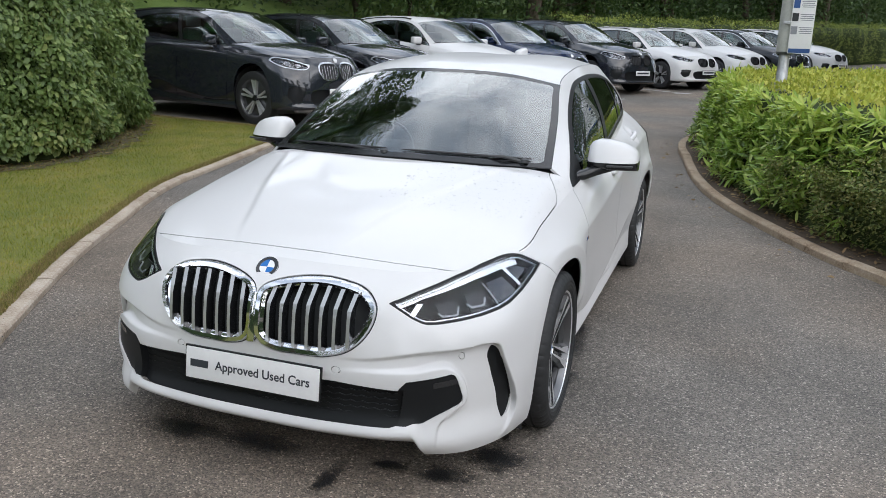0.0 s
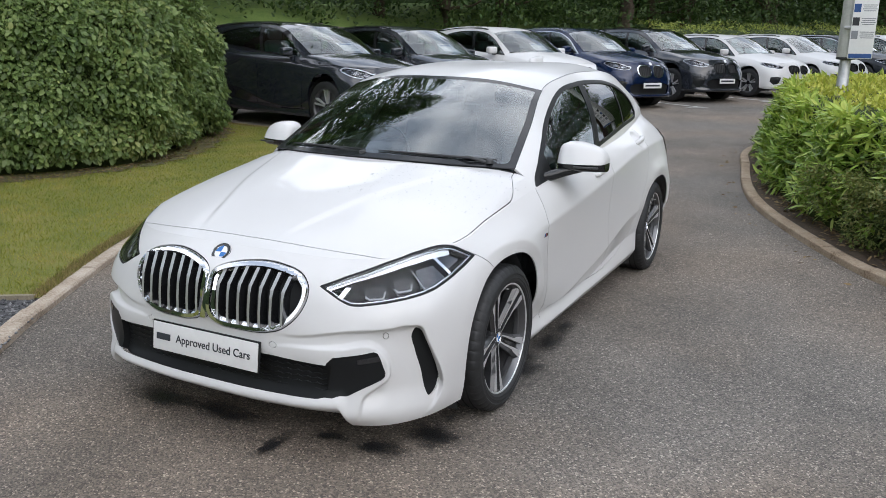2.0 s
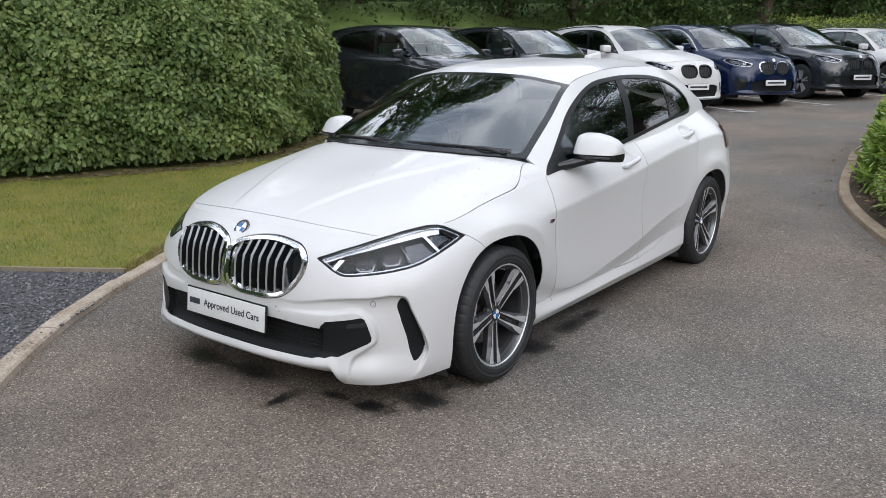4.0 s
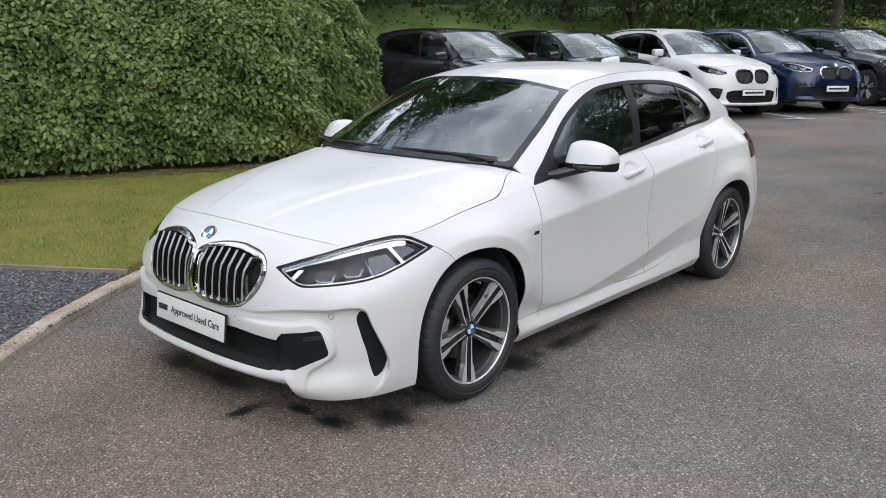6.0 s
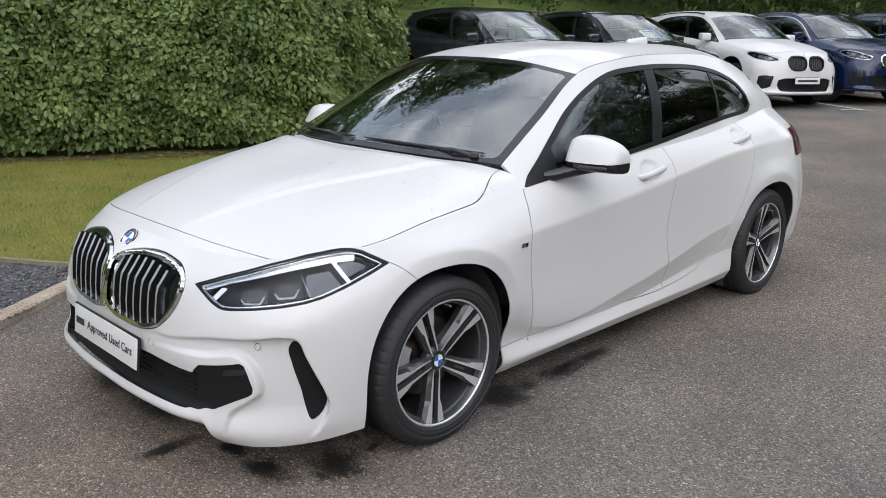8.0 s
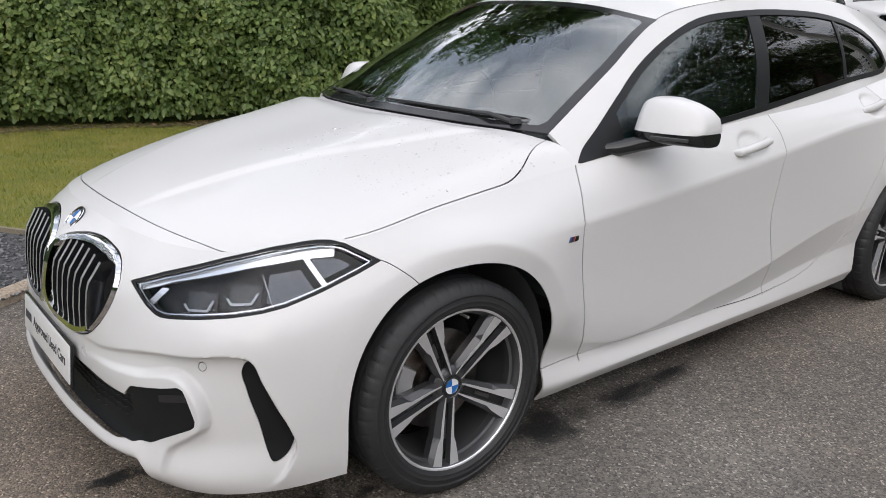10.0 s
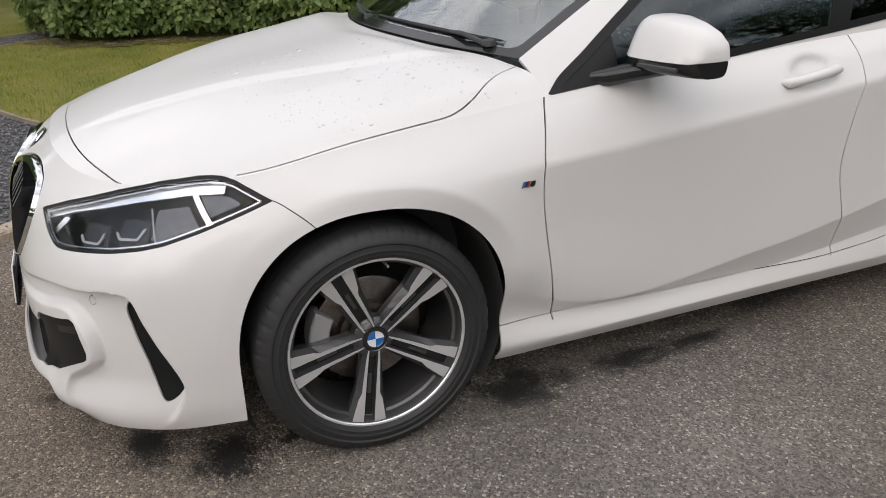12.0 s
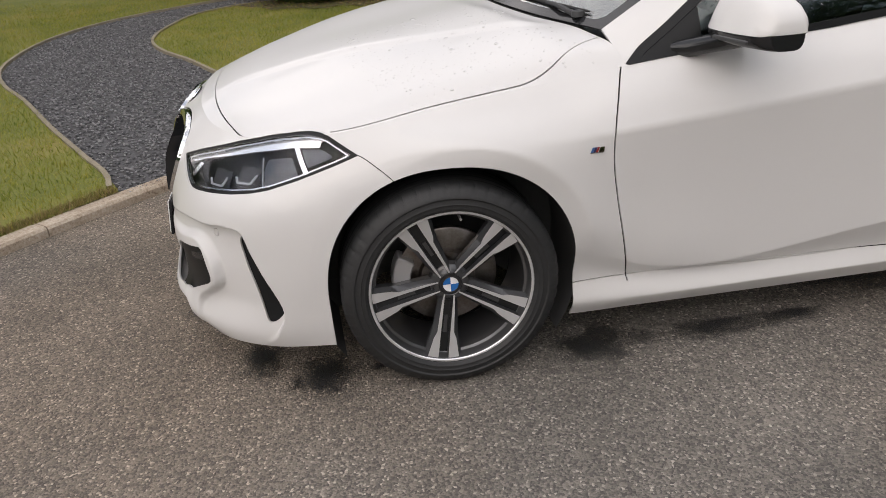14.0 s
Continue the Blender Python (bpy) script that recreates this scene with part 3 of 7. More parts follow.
def wheel(parent, where, turn=0.0, full=True):
    """A tyre on a machined double-spoke alloy rim, with disc and caliper behind. Outboard is +x."""
    w = part("wheel", TYRE, RUBBER, parent, "low-profile tyre on dark alloy rim", where=where)
    # tread grooves stand as thin dark rings
    for x in (-.055, -.02, .02, .055):
        part("tread_groove", lathe([(x - .004, .3168), (x + .004, .3168)], 72), DARK, w)
    part("rim", lathe([(.101, .2405), (.103, .2385), (.103, .2335), (.099, .2315), (.09, .228), (.074, .2245), (.070, .217), (.052, .2145), (.046, .2205), (.03, .219), (-.09, .212)], 96), [BARREL], w, "grey alloy rim barrel")
    part("rim_edge", lathe([(.1005, .2410), (.1042, .2385), (.1038, .2340), (.1005, .2315)], 96), ALLOY, w, "machined rim edge")
    for k in range(5):
        a0 = radians(turn + 72 * k)
        c, s = math.cos(a0), math.sin(a0)
        rot = lambda r, t, x: (x, r * c - t * s, r * s + t * c)
        # the valley between the two arms of a spoke, with a raised inlay
        for name, r0, r1, t0, t1, x0, x1, mat in (("spoke_web", .05, .232, .013, .0155, .050, .074, GLOSS_BLACK), ("spoke_inlay", .105, .158, .0045, .0055, .062, .070, ALLOY_DARK)):
            v = [rot(r0, -t0, x0), rot(r0, t0, x0), rot(r1, t1, x1), rot(r1, -t1, x1), rot(r0, -t0, x0 - .02), rot(r0, t0, x0 - .02), rot(r1, t1, x1 - .02), rot(r1, -t1, x1 - .02)]
            part(name, (v, [(0, 3, 2, 1), (4, 5, 6, 7), (0, 1, 5, 4), (1, 2, 6, 5), (2, 3, 7, 6), (3, 0, 4, 7)]), mat, w, smooth=False)
        for side in (-1, 1):
            # distance from the hub, inner and outer edge of the bright face, width of the dark flank beside it
            prof = [(.034, .0125, .0165, .006), (.060, .0130, .0195, .010), (.105, .0135, .0225, .012), (.150, .0140, .0250, .014), (.168, .0142, .0335, .010), (.205, .0145, .0425, .010), (.2345, .0155, .0490, .008)]
            v, f = [], []
            for r, t0, t1, fl in prof:
                x = .068 + (.0975 - .068) * (max(r - .036, 0) / .2) ** 1.15
                v += [rot(r, side * t0, x), rot(r, side * t1, x), rot(r, side * (t1 + fl), x - .016), rot(r, side * (t1 + fl * .6), x - .045), rot(r, side * (t0 - .001), x - .030)]
            for i in range(len(prof) - 1):
                for q in range(5):
                    p = (q + 1) % 5
                    quad = (i * 5 + q, i * 5 + p, i * 5 + 5 + p, i * 5 + 5 + q)
                    f.append(quad if side < 0 else quad[::-1])
            arm = part("spoke", (v, f), [ALLOY_DARK, ALLOY], w, "machined face on dark grey spoke", smooth=False)
            for i, poly in enumerate(arm.data.polygons):
                poly.material_index = 1 if i % 5 == 0 else 0
    part("hub", lathe([(.035, .062), (.055, .058), (.064, .047), (.068, .036), (.064, .030)], 40), ALLOY_DARK, w)
    for k in range(5):
        a0 = radians(turn + 72 * k)
        part("wheel_bolt", lathe([(.058, .0095), (.054, .008), (.054, 0)], 12), DARK, w, where=pose(.006, .043 * math.cos(a0), .043 * math.sin(a0)))
    roundel(w, pose(.064, 0, 0) @ Matrix(((0, 0, 1, 0), (1, 0, 0, 0), (0, 1, 0, 0), (0, 0, 0, 1))), .034)
    if full:
        part("valve", lathe([(0, .004), (.035, .0035), (.035, 0)], 10), CALIPER, w, where=pose(.055, .21 * math.cos(radians(turn + 36)), .21 * math.sin(radians(turn + 36))))
        part("brake_disc", lathe([(-.012, .07), (-.012, .147), (.010, .150), (.012, .147), (.012, .085), (.03, .08), (.03, 0)], 56), STEEL, w, where=pose(-.01, 0, 0))
        b = bmesh.new()
        for i in range(9):
            a = radians(148 + 56 * i / 8)
            for r, x in ((.112, .034), (.165, .03), (.165, -.03), (.112, -.034)):
                b.verts.new((x, r * math.cos(a), r * math.sin(a)))
        b.verts.ensure_lookup_table()
        for i in range(8):
            for q in range(4):
                b.faces.new([b.verts[i * 4 + q], b.verts[i * 4 + 4 + q], b.verts[i * 4 + 4 + (q + 1) % 4], b.verts[i * 4 + (q + 1) % 4]])
        b.faces.new([b.verts[q] for q in (0, 1, 2, 3)])
        b.faces.new([b.verts[32 + q] for q in (3, 2, 1, 0)])
        bmesh.ops.bevel(b, geom=b.edges[:], offset=.004, segments=1, affect="EDGES")
        part("brake_caliper", b, CALIPER, w, "silver brake caliper")
    else:
        part("brake_disc", lathe([(.012, .147), (.012, .0)], 32), STEEL, w)
    return w


def tube(points, r, n=8, caps=True):
    """A round bar along a line of points; r is one radius or one for each point."""
    p = [Vector(q) for q in points]
    rr = r if isinstance(r, (list, tuple)) else [r] * len(p)
    v, f = [], []
    for i, q in enumerate(p):
        d = (p[min(i + 1, len(p) - 1)] - p[max(i - 1, 0)]).normalized()
        side = d.cross(Vector((0, 0, 1)))
        side = side.normalized() if side.length > 1e-3 else Vector((1, 0, 0))
        up = side.cross(d)
        for k in range(n):
            a = 2 * math.pi * k / n
            v.append(tuple(q + rr[i] * (math.cos(a) * side + math.sin(a) * up)))
    for i in range(len(p) - 1):
        for k in range(n):
            m = (k + 1) % n
            f.append((i * n + k, i * n + m, i * n + n + m, i * n + n + k))
    if caps:
        f += [tuple(range(n))[::-1], tuple((len(p) - 1) * n + k for k in range(n))]
    return v, f


def strip(V, F, field, w):
    """The band of a sheet within w of the zero line of a field."""
    V, a, _ = split(V, F, field(V) - w)
    V, _, b = split(V, a, field(V) + w)
    return V, b


hero = tagged(empty("hatchback"), "glossy white five-door hatchback parked on the asphalt drive", "car")

V, F = sheet(flank())
for y0 in (0, BASE):
    V, _, F = split(V, F, arch_field(V, y0))
# headlamp
line = np.array(HEADLAMP)
V, lamp, F = split(V, F, inside_field(corner(V), line))
V, lens, seal = split(V, lamp, inside_field(corner(V), line) + .0075)
lamp_a, lamp_b = sides("headlamp", trim(V, lens), LENS, hero, "clear headlamp lens", solid=.003)
for ob, mirror in ((lamp_a, False), (lamp_b, True)):
    side = (lambda g: flip(*g)) if mirror else (lambda g: g)
    part("seal", side(press(V, seal, -.002)), TRIM_BLACK, ob, solid=.006)
    part("housing", side(press(V, lamp, -.050)), LAMP_VOID, ob)
    part("housing_wall", side(press(V, seal, -.018)), PLASTIC, ob, solid=.03)
    bv, bf = np.array(V), lens
    q = corner(bv)
    # bright band along the top and the inner corner, as the daylight strip
    top = np.interp(q[:, 0], (-.30, -.2, 0, .12, .2), (.650, .683, .724, .742, .746))
    v2, band, rest = split(bv, bf, (top - q[:, 1]) * 0.8)
    v2, band, _ = split(v2, band, corner(v2)[:, 0] - .205)
    part("light_strip", side(press(v2, band, -.014)), LAMP_STRIP, ob, "bright daytime strip", solid=.006)
    v2, inner = strip(bv, bf, lambda V: (corner(V)[:, 0] + .255) - (corner(V)[:, 1] - .635) * 1.05, .010)
    v2, inner, _ = split(v2, inner, corner(v2)[:, 1] - .668)
    part("light_strip", side(press(v2, inner, -.016)), LAMP_STRIP, ob, solid=.004)
    v2, tail = strip(bv, bf, lambda V: (corner(V)[:, 0] - .165) + (corner(V)[:, 1] - .71) * .9, .008)
    part("divider", side(press(v2, tail, -.015)), LAMP_WHITE, ob, solid=.004)
    v2, outer, _ = split(bv, bf, np.maximum(.175 - q[:, 0] - (q[:, 1] - .71) * .9, inside_field(q, line) + .030))
    part("side_reflector", side(press(v2, outer, -.022)), LAMP_FAR, ob, solid=.004)
    # a clear reflector block between the projectors and the divider
    v2, block, _ = split(bv, bf, np.maximum.reduce([.045 - q[:, 0], q[:, 0] - .135 + (q[:, 1] - .71) * .9, q[:, 1] - np.interp(q[:, 0], (0, .12), (.708, .724)), .655 - q[:, 1]]))
    part("reflector_block", side(press(v2, block, -.024)), LAMP_FAR, ob, "grey faceted reflector", solid=.004)
    v2, lip = strip(bv, bf, lambda V: corner(V)[:, 0] - .040 + (corner(V)[:, 1] - .69) * .5, .0013)
    v2, lip, _ = split(v2, lip, np.maximum(corner(v2)[:, 1] - .715, .640 - corner(v2)[:, 1]))
    part("reflector_edge", side(press(v2, lip, -.020)), GUIDE, ob, solid=.004)
    v2, rim = strip(bv, bf, lambda V: inside_field(corner(V), line) + .0115, .0014)
    part("bezel", side(press(v2, rim, -.006)), SATIN, ob)
    for cx, cz in ((-.125, .648), (-.012, .668)):
        v2, can, _ = split(bv, bf, np.maximum(np.abs(q[:, 0] - cx) - .040, np.abs(q[:, 1] - cz) - .026))
        part("projector", side(press(v2, can, -.034)), LAMP_GREY, ob, "grey lamp module", solid=.004)
        mark = np.array([(cx - .048, cz - .002), (cx - .034, cz - .016), (cx + .018, cz - .013), (cx + .034, cz + .012)])
        v2, eye = strip(bv, bf, lambda V: np.hypot(corner(V)[:, 0] - cx, corner(V)[:, 1] - cz - .004) - .021, .0018)
        part("projector_ring", side(press(v2, eye, -.030)), ALLOY_DARK, ob)
        v2, bar, _ = groove(bv, bf, corner, mark, .0024)
        part("light_guide", side(press(v2, bar, -.026)), GUIDE, ob, "hooked light guide", solid=.004)
# grille
k_line = outline(KIDNEY, 4)
V, kidney, F = split(V, F, inside_field(facing(V), k_line) - .0035)
V, kidney, kidney_gap = split(V, kidney, inside_field(facing(V), k_line))
part("grille_gap", both(*press(V, kidney_gap, -.006)), DARK, hero)
V, hole, frame_f = split(V, kidney, inside_field(facing(V), k_line) + .006)
V, hole, more = split(V, hole, inside_field(facing(V), k_line) + .019)
frame_f = frame_f + more
gv, gf = trim(V, frame_f)
gv = np.array(gv)
lean_in = np.interp(-inside_field(facing(gv), k_line), (0, .006, .019), (-.001, .009, .006))
gv = gv + normals(gv, gf) * lean_in[:, None]
gv[:, 0] = np.maximum(gv[:, 0], 0.0)
grille = part("grille", both(gv, gf), CHROME, hero, "chrome double-kidney grille surround", solid=.03)
part("grille_backing", both(*press(V, kidney, -.065)), DARK, grille)
part("grille_bridge", box_bm((.030, .03, .17), (0, -.824, .585), .006, turn=pose(0, 0, 0, -16).to_3x3().to_4x4()), CHROME, grille)
for k in range(7):
    x = .052 + .0485 * k
    zs = [p[1] for p in k_line * np.array((.95, .88)) + np.array((.010, .073)) if abs(p[0] - x) < .02]
    if not zs:
        continue
    z0, z1 = min(zs) + .002, max(zs) - .002
    bend = z0 + .70 * (z1 - z0)
    v, f = [], []
    n = 9
    for i in range(n):
        z = np.interp(i, (0, 5, n - 1), (z0, bend, z1))
        y = np.interp(min(z, bend), (.48, .56, .62, .68, .73), (-.842, -.838, -.830, -.812, -.770)) + .10 * x * x + .004 + .62 * max(0, z - bend)
        wide = .0058 if z < bend - .001 else .0075
        lean = .010 * max(0, (z - bend) / (z1 - bend))
        v += [(x - wide + lean, y, z), (x + wide + lean, y, z), (x + .004 + lean, y + .045, z), (x - .004 + lean, y + .045, z)]
    for i in range(n - 1):
        for q in range(4):
            p = (q + 1) % 4
            f.append((i * 4 + q, i * 4 + p, i * 4 + 4 + p, i * 4 + 4 + q))
    for geo in ((v, f), flip(v, f)):
        slat = part("grille_slat", geo, [SLAT, GLOSS_BLACK], grille, "satin aluminium grille slat", smooth=False)
        for i, poly in enumerate(slat.data.polygons):
            poly.material_index = 0 if i % 4 == 0 else 1
# openings of the bumper
V, mesh_f, F = split(V, F, inside_field(facing(V), np.array(INTAKE)))
V, fog, F = split(V, F, inside_field(corner(V), np.array(FOG)))
V, bar_f, _ = split(V, fog, np.maximum(np.abs(corner(V)[:, 0] + .185) - .040, np.abs(corner(V)[:, 1] - .412 - (corner(V)[:, 0] + .2) * .15) - .010))
V, vent, F = split(V, F, inside_field(corner(V), outline(VENT, 5)))
# shut lines
side_view = lambda V: np.where((V[:, 1] > -.3)[:, None], V[:, 1:], 9)
gaps = []
for pts, w in ((DOOR_FRONT, .0022), (DOOR_MID, .0020), (DOOR_REAR, .0020), (SILL_LINE, .0016), (WING_LINE, .0013)):
    V, band, F = groove(V, F, side_view, outline(pts, 6, closed=False), w)
    gaps += band
POD, V = scoop(V, 0.0), scoop(V)
SENSOR_SEATS = []
for a0, z0 in ((-.479, .445), (-.111, .492)):
    qf = corner(V)
    dist = np.hypot((qf[:, 0] - a0) * 1.1, qf[:, 1] - z0)
    V, disc, F = split(V, F, dist - .0125)
    qf = corner(V)
    dist = np.hypot((qf[:, 0] - a0) * 1.1, qf[:, 1] - z0)
    V, cap, ring = split(V, disc, dist - .0102)
    SENSOR_SEATS.append(press(V, cap, -.0005))
    gaps += ring
intake = part("air_intake", both(*press(V, mesh_f, -.034)), TRIM_BLACK, hero, "black lower air intake")
for k in range(6):
    z = .285 + .02 * k
    for sx in (1, -1):
        part("mesh_bar", tube([(sx * x, np.interp(x, (0, .28, .52), (-.822, -.812, -.775)) + .012, z + .006 * (i % 2)) for i, x in enumerate(np.linspace(0, .50, 26))], .0022, 5), TRIM_BLACK, intake)
for ob, mirror in zip(sides("fog_panel", press(POD, fog, -.006), TRIM_BLACK, hero, "gloss black bumper insert", solid=.035), (False, True)):
    g = press(POD, bar_f, -.004)
    part("fog_lamp", flip(*g) if mirror else g, LAMP_FAR, ob, "smoked fog lamp", solid=.004)
sides("side_vent", press(V, vent, -.008), TRIM_BLACK, hero, "black vertical bumper vent")
for group in islands(gaps):
    if len(group) > 8:
        sides("shut_line", press(V, group, -.010), DARK, hero)
for group in islands(F):
    c = np.array(V)[[i for f in group for i in f]].mean(0)
    if len(group) < 6:
        continue
    name = "bumper" if c[1] < -.25 else "front_wing" if c[1] < .5 else "sill" if c[2] < .27 else "front_door" if c[1] < 1.5 else "rear_door" if c[1] < 2.3 else "rear_quarter"
    sides(name, trim(V, group), PAINT_WHITE, hero, solid=.006)
# bonnet and the nose in front of it
V, F = sheet(bonnet())
side_edge = L6(np.linspace(L6.at_knots(4.9), L6.at_knots(6.6), 24))[:, :2] - np.array([.007, 0])
BONNET_LINE = [(-.1, -.650), (.05, -.651), (.20, -.643), (.32, -.628), (.43, -.604), (.53, -.572), (.61, -.538), (.69, -.45)]
SHUT_REAR = [tuple(side_edge[-1]), (.780, .25), (.760, .325), (.730, .385), (.705, .44), (.688, .52)]
V, lamp_cap, F = split(V, F, inside_field(corner(V), line))
V, cap_lens, cap_seal = split(V, lamp_cap, inside_field(corner(V), line) + .0075)
for ob, side in ((lamp_a, lambda g: g), (lamp_b, lambda g: flip(*g))):
    if cap_lens:
        part("lens_top", side(trim(V, cap_lens)), LENS, ob, solid=.003)
        part("light_strip", side(press(V, cap_lens, -.012)), LAMP_STRIP, ob, solid=.004)
    part("seal", side(press(V, cap_seal, -.002)), TRIM_BLACK, ob, solid=.006)
gaps = []
for pts in (outline(BONNET_LINE, 6, closed=False), np.vstack([side_edge, outline(SHUT_REAR, 6, closed=False)])):
    V, band, F = groove(V, F, lambda V: V[:, :2], pts, .0018)
    gaps += band
part("shut_line", both(*press(V, gaps, -.010)), DARK, hero)
for group in islands(F):
    c = np.array(V)[[i for f in group for i in f]].mean(0)
    if len(group) < 60:
        continue
    name = "nose_panel" if c[1] < -.45 else "bonnet" if c[0] < .6 else "scuttle_corner"
    part(name, flanged(*both(*trim(V, group)), .012), PAINT_WHITE, hero, "clamshell bonnet with two creases" if name == "bonnet" else "")
# glass and roof
P = windscreen()
nu, nv = P.shape[:2]
u, t = np.meshgrid(np.linspace(0, 1, nu), np.linspace(0, 1, nv), indexing="ij")
edge = np.minimum.reduce([(1 - u) * .66 - .036, t * .84 - .034, (1 - t) * .84 - .040]).ravel()
V, F = sheet(P)
V, frit, clear = split(V, F, edge)
screen = part("windscreen", both(*trim(V, clear)), GLASS, hero, "windscreen reflecting sky and trees", solid=.005)
part("screen_border", both(*trim(V, frit)), GLOSS_BLACK, screen, "black printed border", solid=.006)
part("sensor_pod", box_bm((.17, .16, .03), (0, .945, 1.295), .014, turn=pose(0, 0, 0, 26).to_3x3().to_4x4()), PLASTIC, screen)
part("rear_view_mirror", box_bm((.22, .02, .06), (0, 1.06, 1.26), .009), PLASTIC, hero)
part("roof", both(*sheet(roof())), PAINT_WHITE, hero, "white painted roof", solid=.012)
sides("roof_channel", press(*sheet(np.stack([RAIL(np.linspace(RAIL.at_knots(2), RAIL.at_knots(6), 40)) + np.array(o) for o in ((-.010, 0, .004), (-.004, 0, .0035))], 1)), .0015), PLASTIC, hero)
V, F = sheet(glasshouse())
dlo = outline(DLO, 3)
V, window, F = split(V, F, inside_field(V[:, 1:], dlo))
sides("pillar", trim(V, F), PAINT_WHITE, hero, "white windscreen and roof pillar", solid=.012)
V, inner, trim_f = split(V, window, inside_field(V[:, 1:], dlo) + .021)
for ob, mirror in zip(sides("window_trim", press(V, trim_f, .003), TRIM_BLACK, hero, "gloss black window surround", solid=.008), (0, 1)):
    pass
post = lambda V, y0, y1, w: np.abs(V[:, 1] - (y0 + (y1 - y0) * (V[:, 2] - .99) / .34)) - w
V, post_a, inner = split(V, inner, post(V, 1.545, 1.675, .042))
V, post_b, inner = split(V, inner, post(V, 2.22, 2.285, .012))
V, tri, inner = split(V, inner, V[:, 1] - .745)
sides("door_post", press(V, post_a, .001), TRIM_BLACK, hero, "gloss black door post", solid=.006)
sides("quarter_post", press(V, post_b, .001), TRIM_BLACK, hero, solid=.006)
sides("mirror_triangle", press(V, tri, -.001), TRIM_BLACK, hero, solid=.006)
for group in islands(inner):
    c = np.array(V)[[i for f in group for i in f]].mean(0)
    if len(group) > 5:
        sides("door_window" if c[1] < 2.2 else "quarter_window", press(V, group, -.002), GLASS_SIDE if c[1] < 1.5 else GLASS_PRIVACY, hero, solid=.004)
# tail: rear screen, hatch, lamps, spoiler, fin
tail_end = tuple(RAIL(RAIL.at_knots(6.6))[0])
tail_top = [(0, 3.10, 1.36), (.3, 3.08, 1.342), tail_end]
rear = coons(Curve(*tail_top)(np.linspace(0, 1, 16)), L6(np.linspace(1, L6.at_knots(13), 16)), Curve((0, 3.10, 1.36), (0, 3.27, 1.20), (0, 3.36, 1.06))(np.linspace(0, 1, 12)), Curve(tail_end, (.56, 3.13, 1.14), (.60, 3.22, 1.06))(np.linspace(0, 1, 12)))
part("rear_screen", both(*sheet(rear)), GLOSS_BLACK, hero)
part("spoiler", both(*sheet(np.stack([Curve(*tail_top)(np.linspace(0, .93, 20)) + np.array(o) for o in ((0, -.02, .004), (0, .06, -.006), (0, .13, -.028), (0, .11, -.05))], 1))), PAINT_WHITE, hero, solid=.01)
part("roof_fin", box_bm((.05, .19, .075), (0, 2.55, 1.432), .022, 3, turn=pose(0, 0, 0, 6).to_3x3().to_4x4()), PAINT_WHITE, hero, "white aerial fin")
lampV, lampF = sheet(flank())
tv, tl, _ = split(lampV, lampF, np.maximum.reduce([3.02 - lampV[:, 1], lampV[:, 2] - .955, .80 - lampV[:, 2], .3 - lampV[:, 0]]))
sides("tail_lamp", press(tv, tl, .006), LAMP_RED, hero, "red tail lamp")
# wheels and what lies behind them
for sx in (1, -1):
    for y0 in (0, BASE):
        wheel(hero, pose(sx * TRACK, y0, .3155) @ Matrix.Diagonal((sx, 1, 1, 1)) @ pose(0, 0, 0), 44 if y0 == 0 else 20)
        v, f = lathe([(-.30, ARCH_R + .03), (.034, ARCH_R + .014)], 48, arc=(-34, 214))
        part("arch_liner", (v, f), LINER, hero, where=pose(sx * .79, y0, .318) @ Matrix.Diagonal((sx, 1, 1, 1)))
        v, f = lathe([(-.30, ARCH_R + .03), (-.30, 0)], 36, arc=(-34, 214))
        part("arch_back", (v, f), LINER, hero, where=pose(sx * .79, y0, .318) @ Matrix.Diagonal((sx, 1, 1, 1)))
part("bumper_beam", box_bm((1.06, .20, .24), (0, -.62, .36), .03), TRIM_BLACK, hero)
part("underbody", box_bm((1.0, 3.9, .08), (0, 1.3, .24), .02), PLASTIC, hero)
part("floor_pan", box_bm((1.56, 1.75, .06), (0, 1.33, .20), .02), PLASTIC, hero)
# badges, plate, sensors
roundel(hero, pose(0, -.7385, .7345, 44, 0, 0), .041)
show_plate(hero, pose(0, -.858, .394, 84, 0, 0))
for geo in SENSOR_SEATS:
    for g in (geo, flip(*geo)):
        part("parking_sensor", g, PAINT_WHITE, hero, solid=.004)
emblem = part("side_emblem", box_bm((.003, .036, .002), (.8935, .416, .680)), CHROME, hero, "small tri-colour side emblem")
for k, col in enumerate(((0.05, 0.12, 0.28), (0.03, 0.035, 0.10), (0.26, 0.03, 0.03))):
    v = [(.8955, .398 + .007 * k, .682), (.8955, .404 + .007 * k, .682), (.8945, .410 + .007 * k, .696), (.8945, .404 + .007 * k, .696)]
    part("stripe", (v, [(0, 1, 2, 3)]), material("emblem_stripe", col, .3), emblem, smooth=False, solid=-.002)
v = [(.8955, .420, .682), (.8955, .436, .682), (.8945, .438, .696), (.8945, .426, .696)]
part("letter_block", (v, [(0, 1, 2, 3)]), CHROME, emblem, smooth=False, solid=-.002)
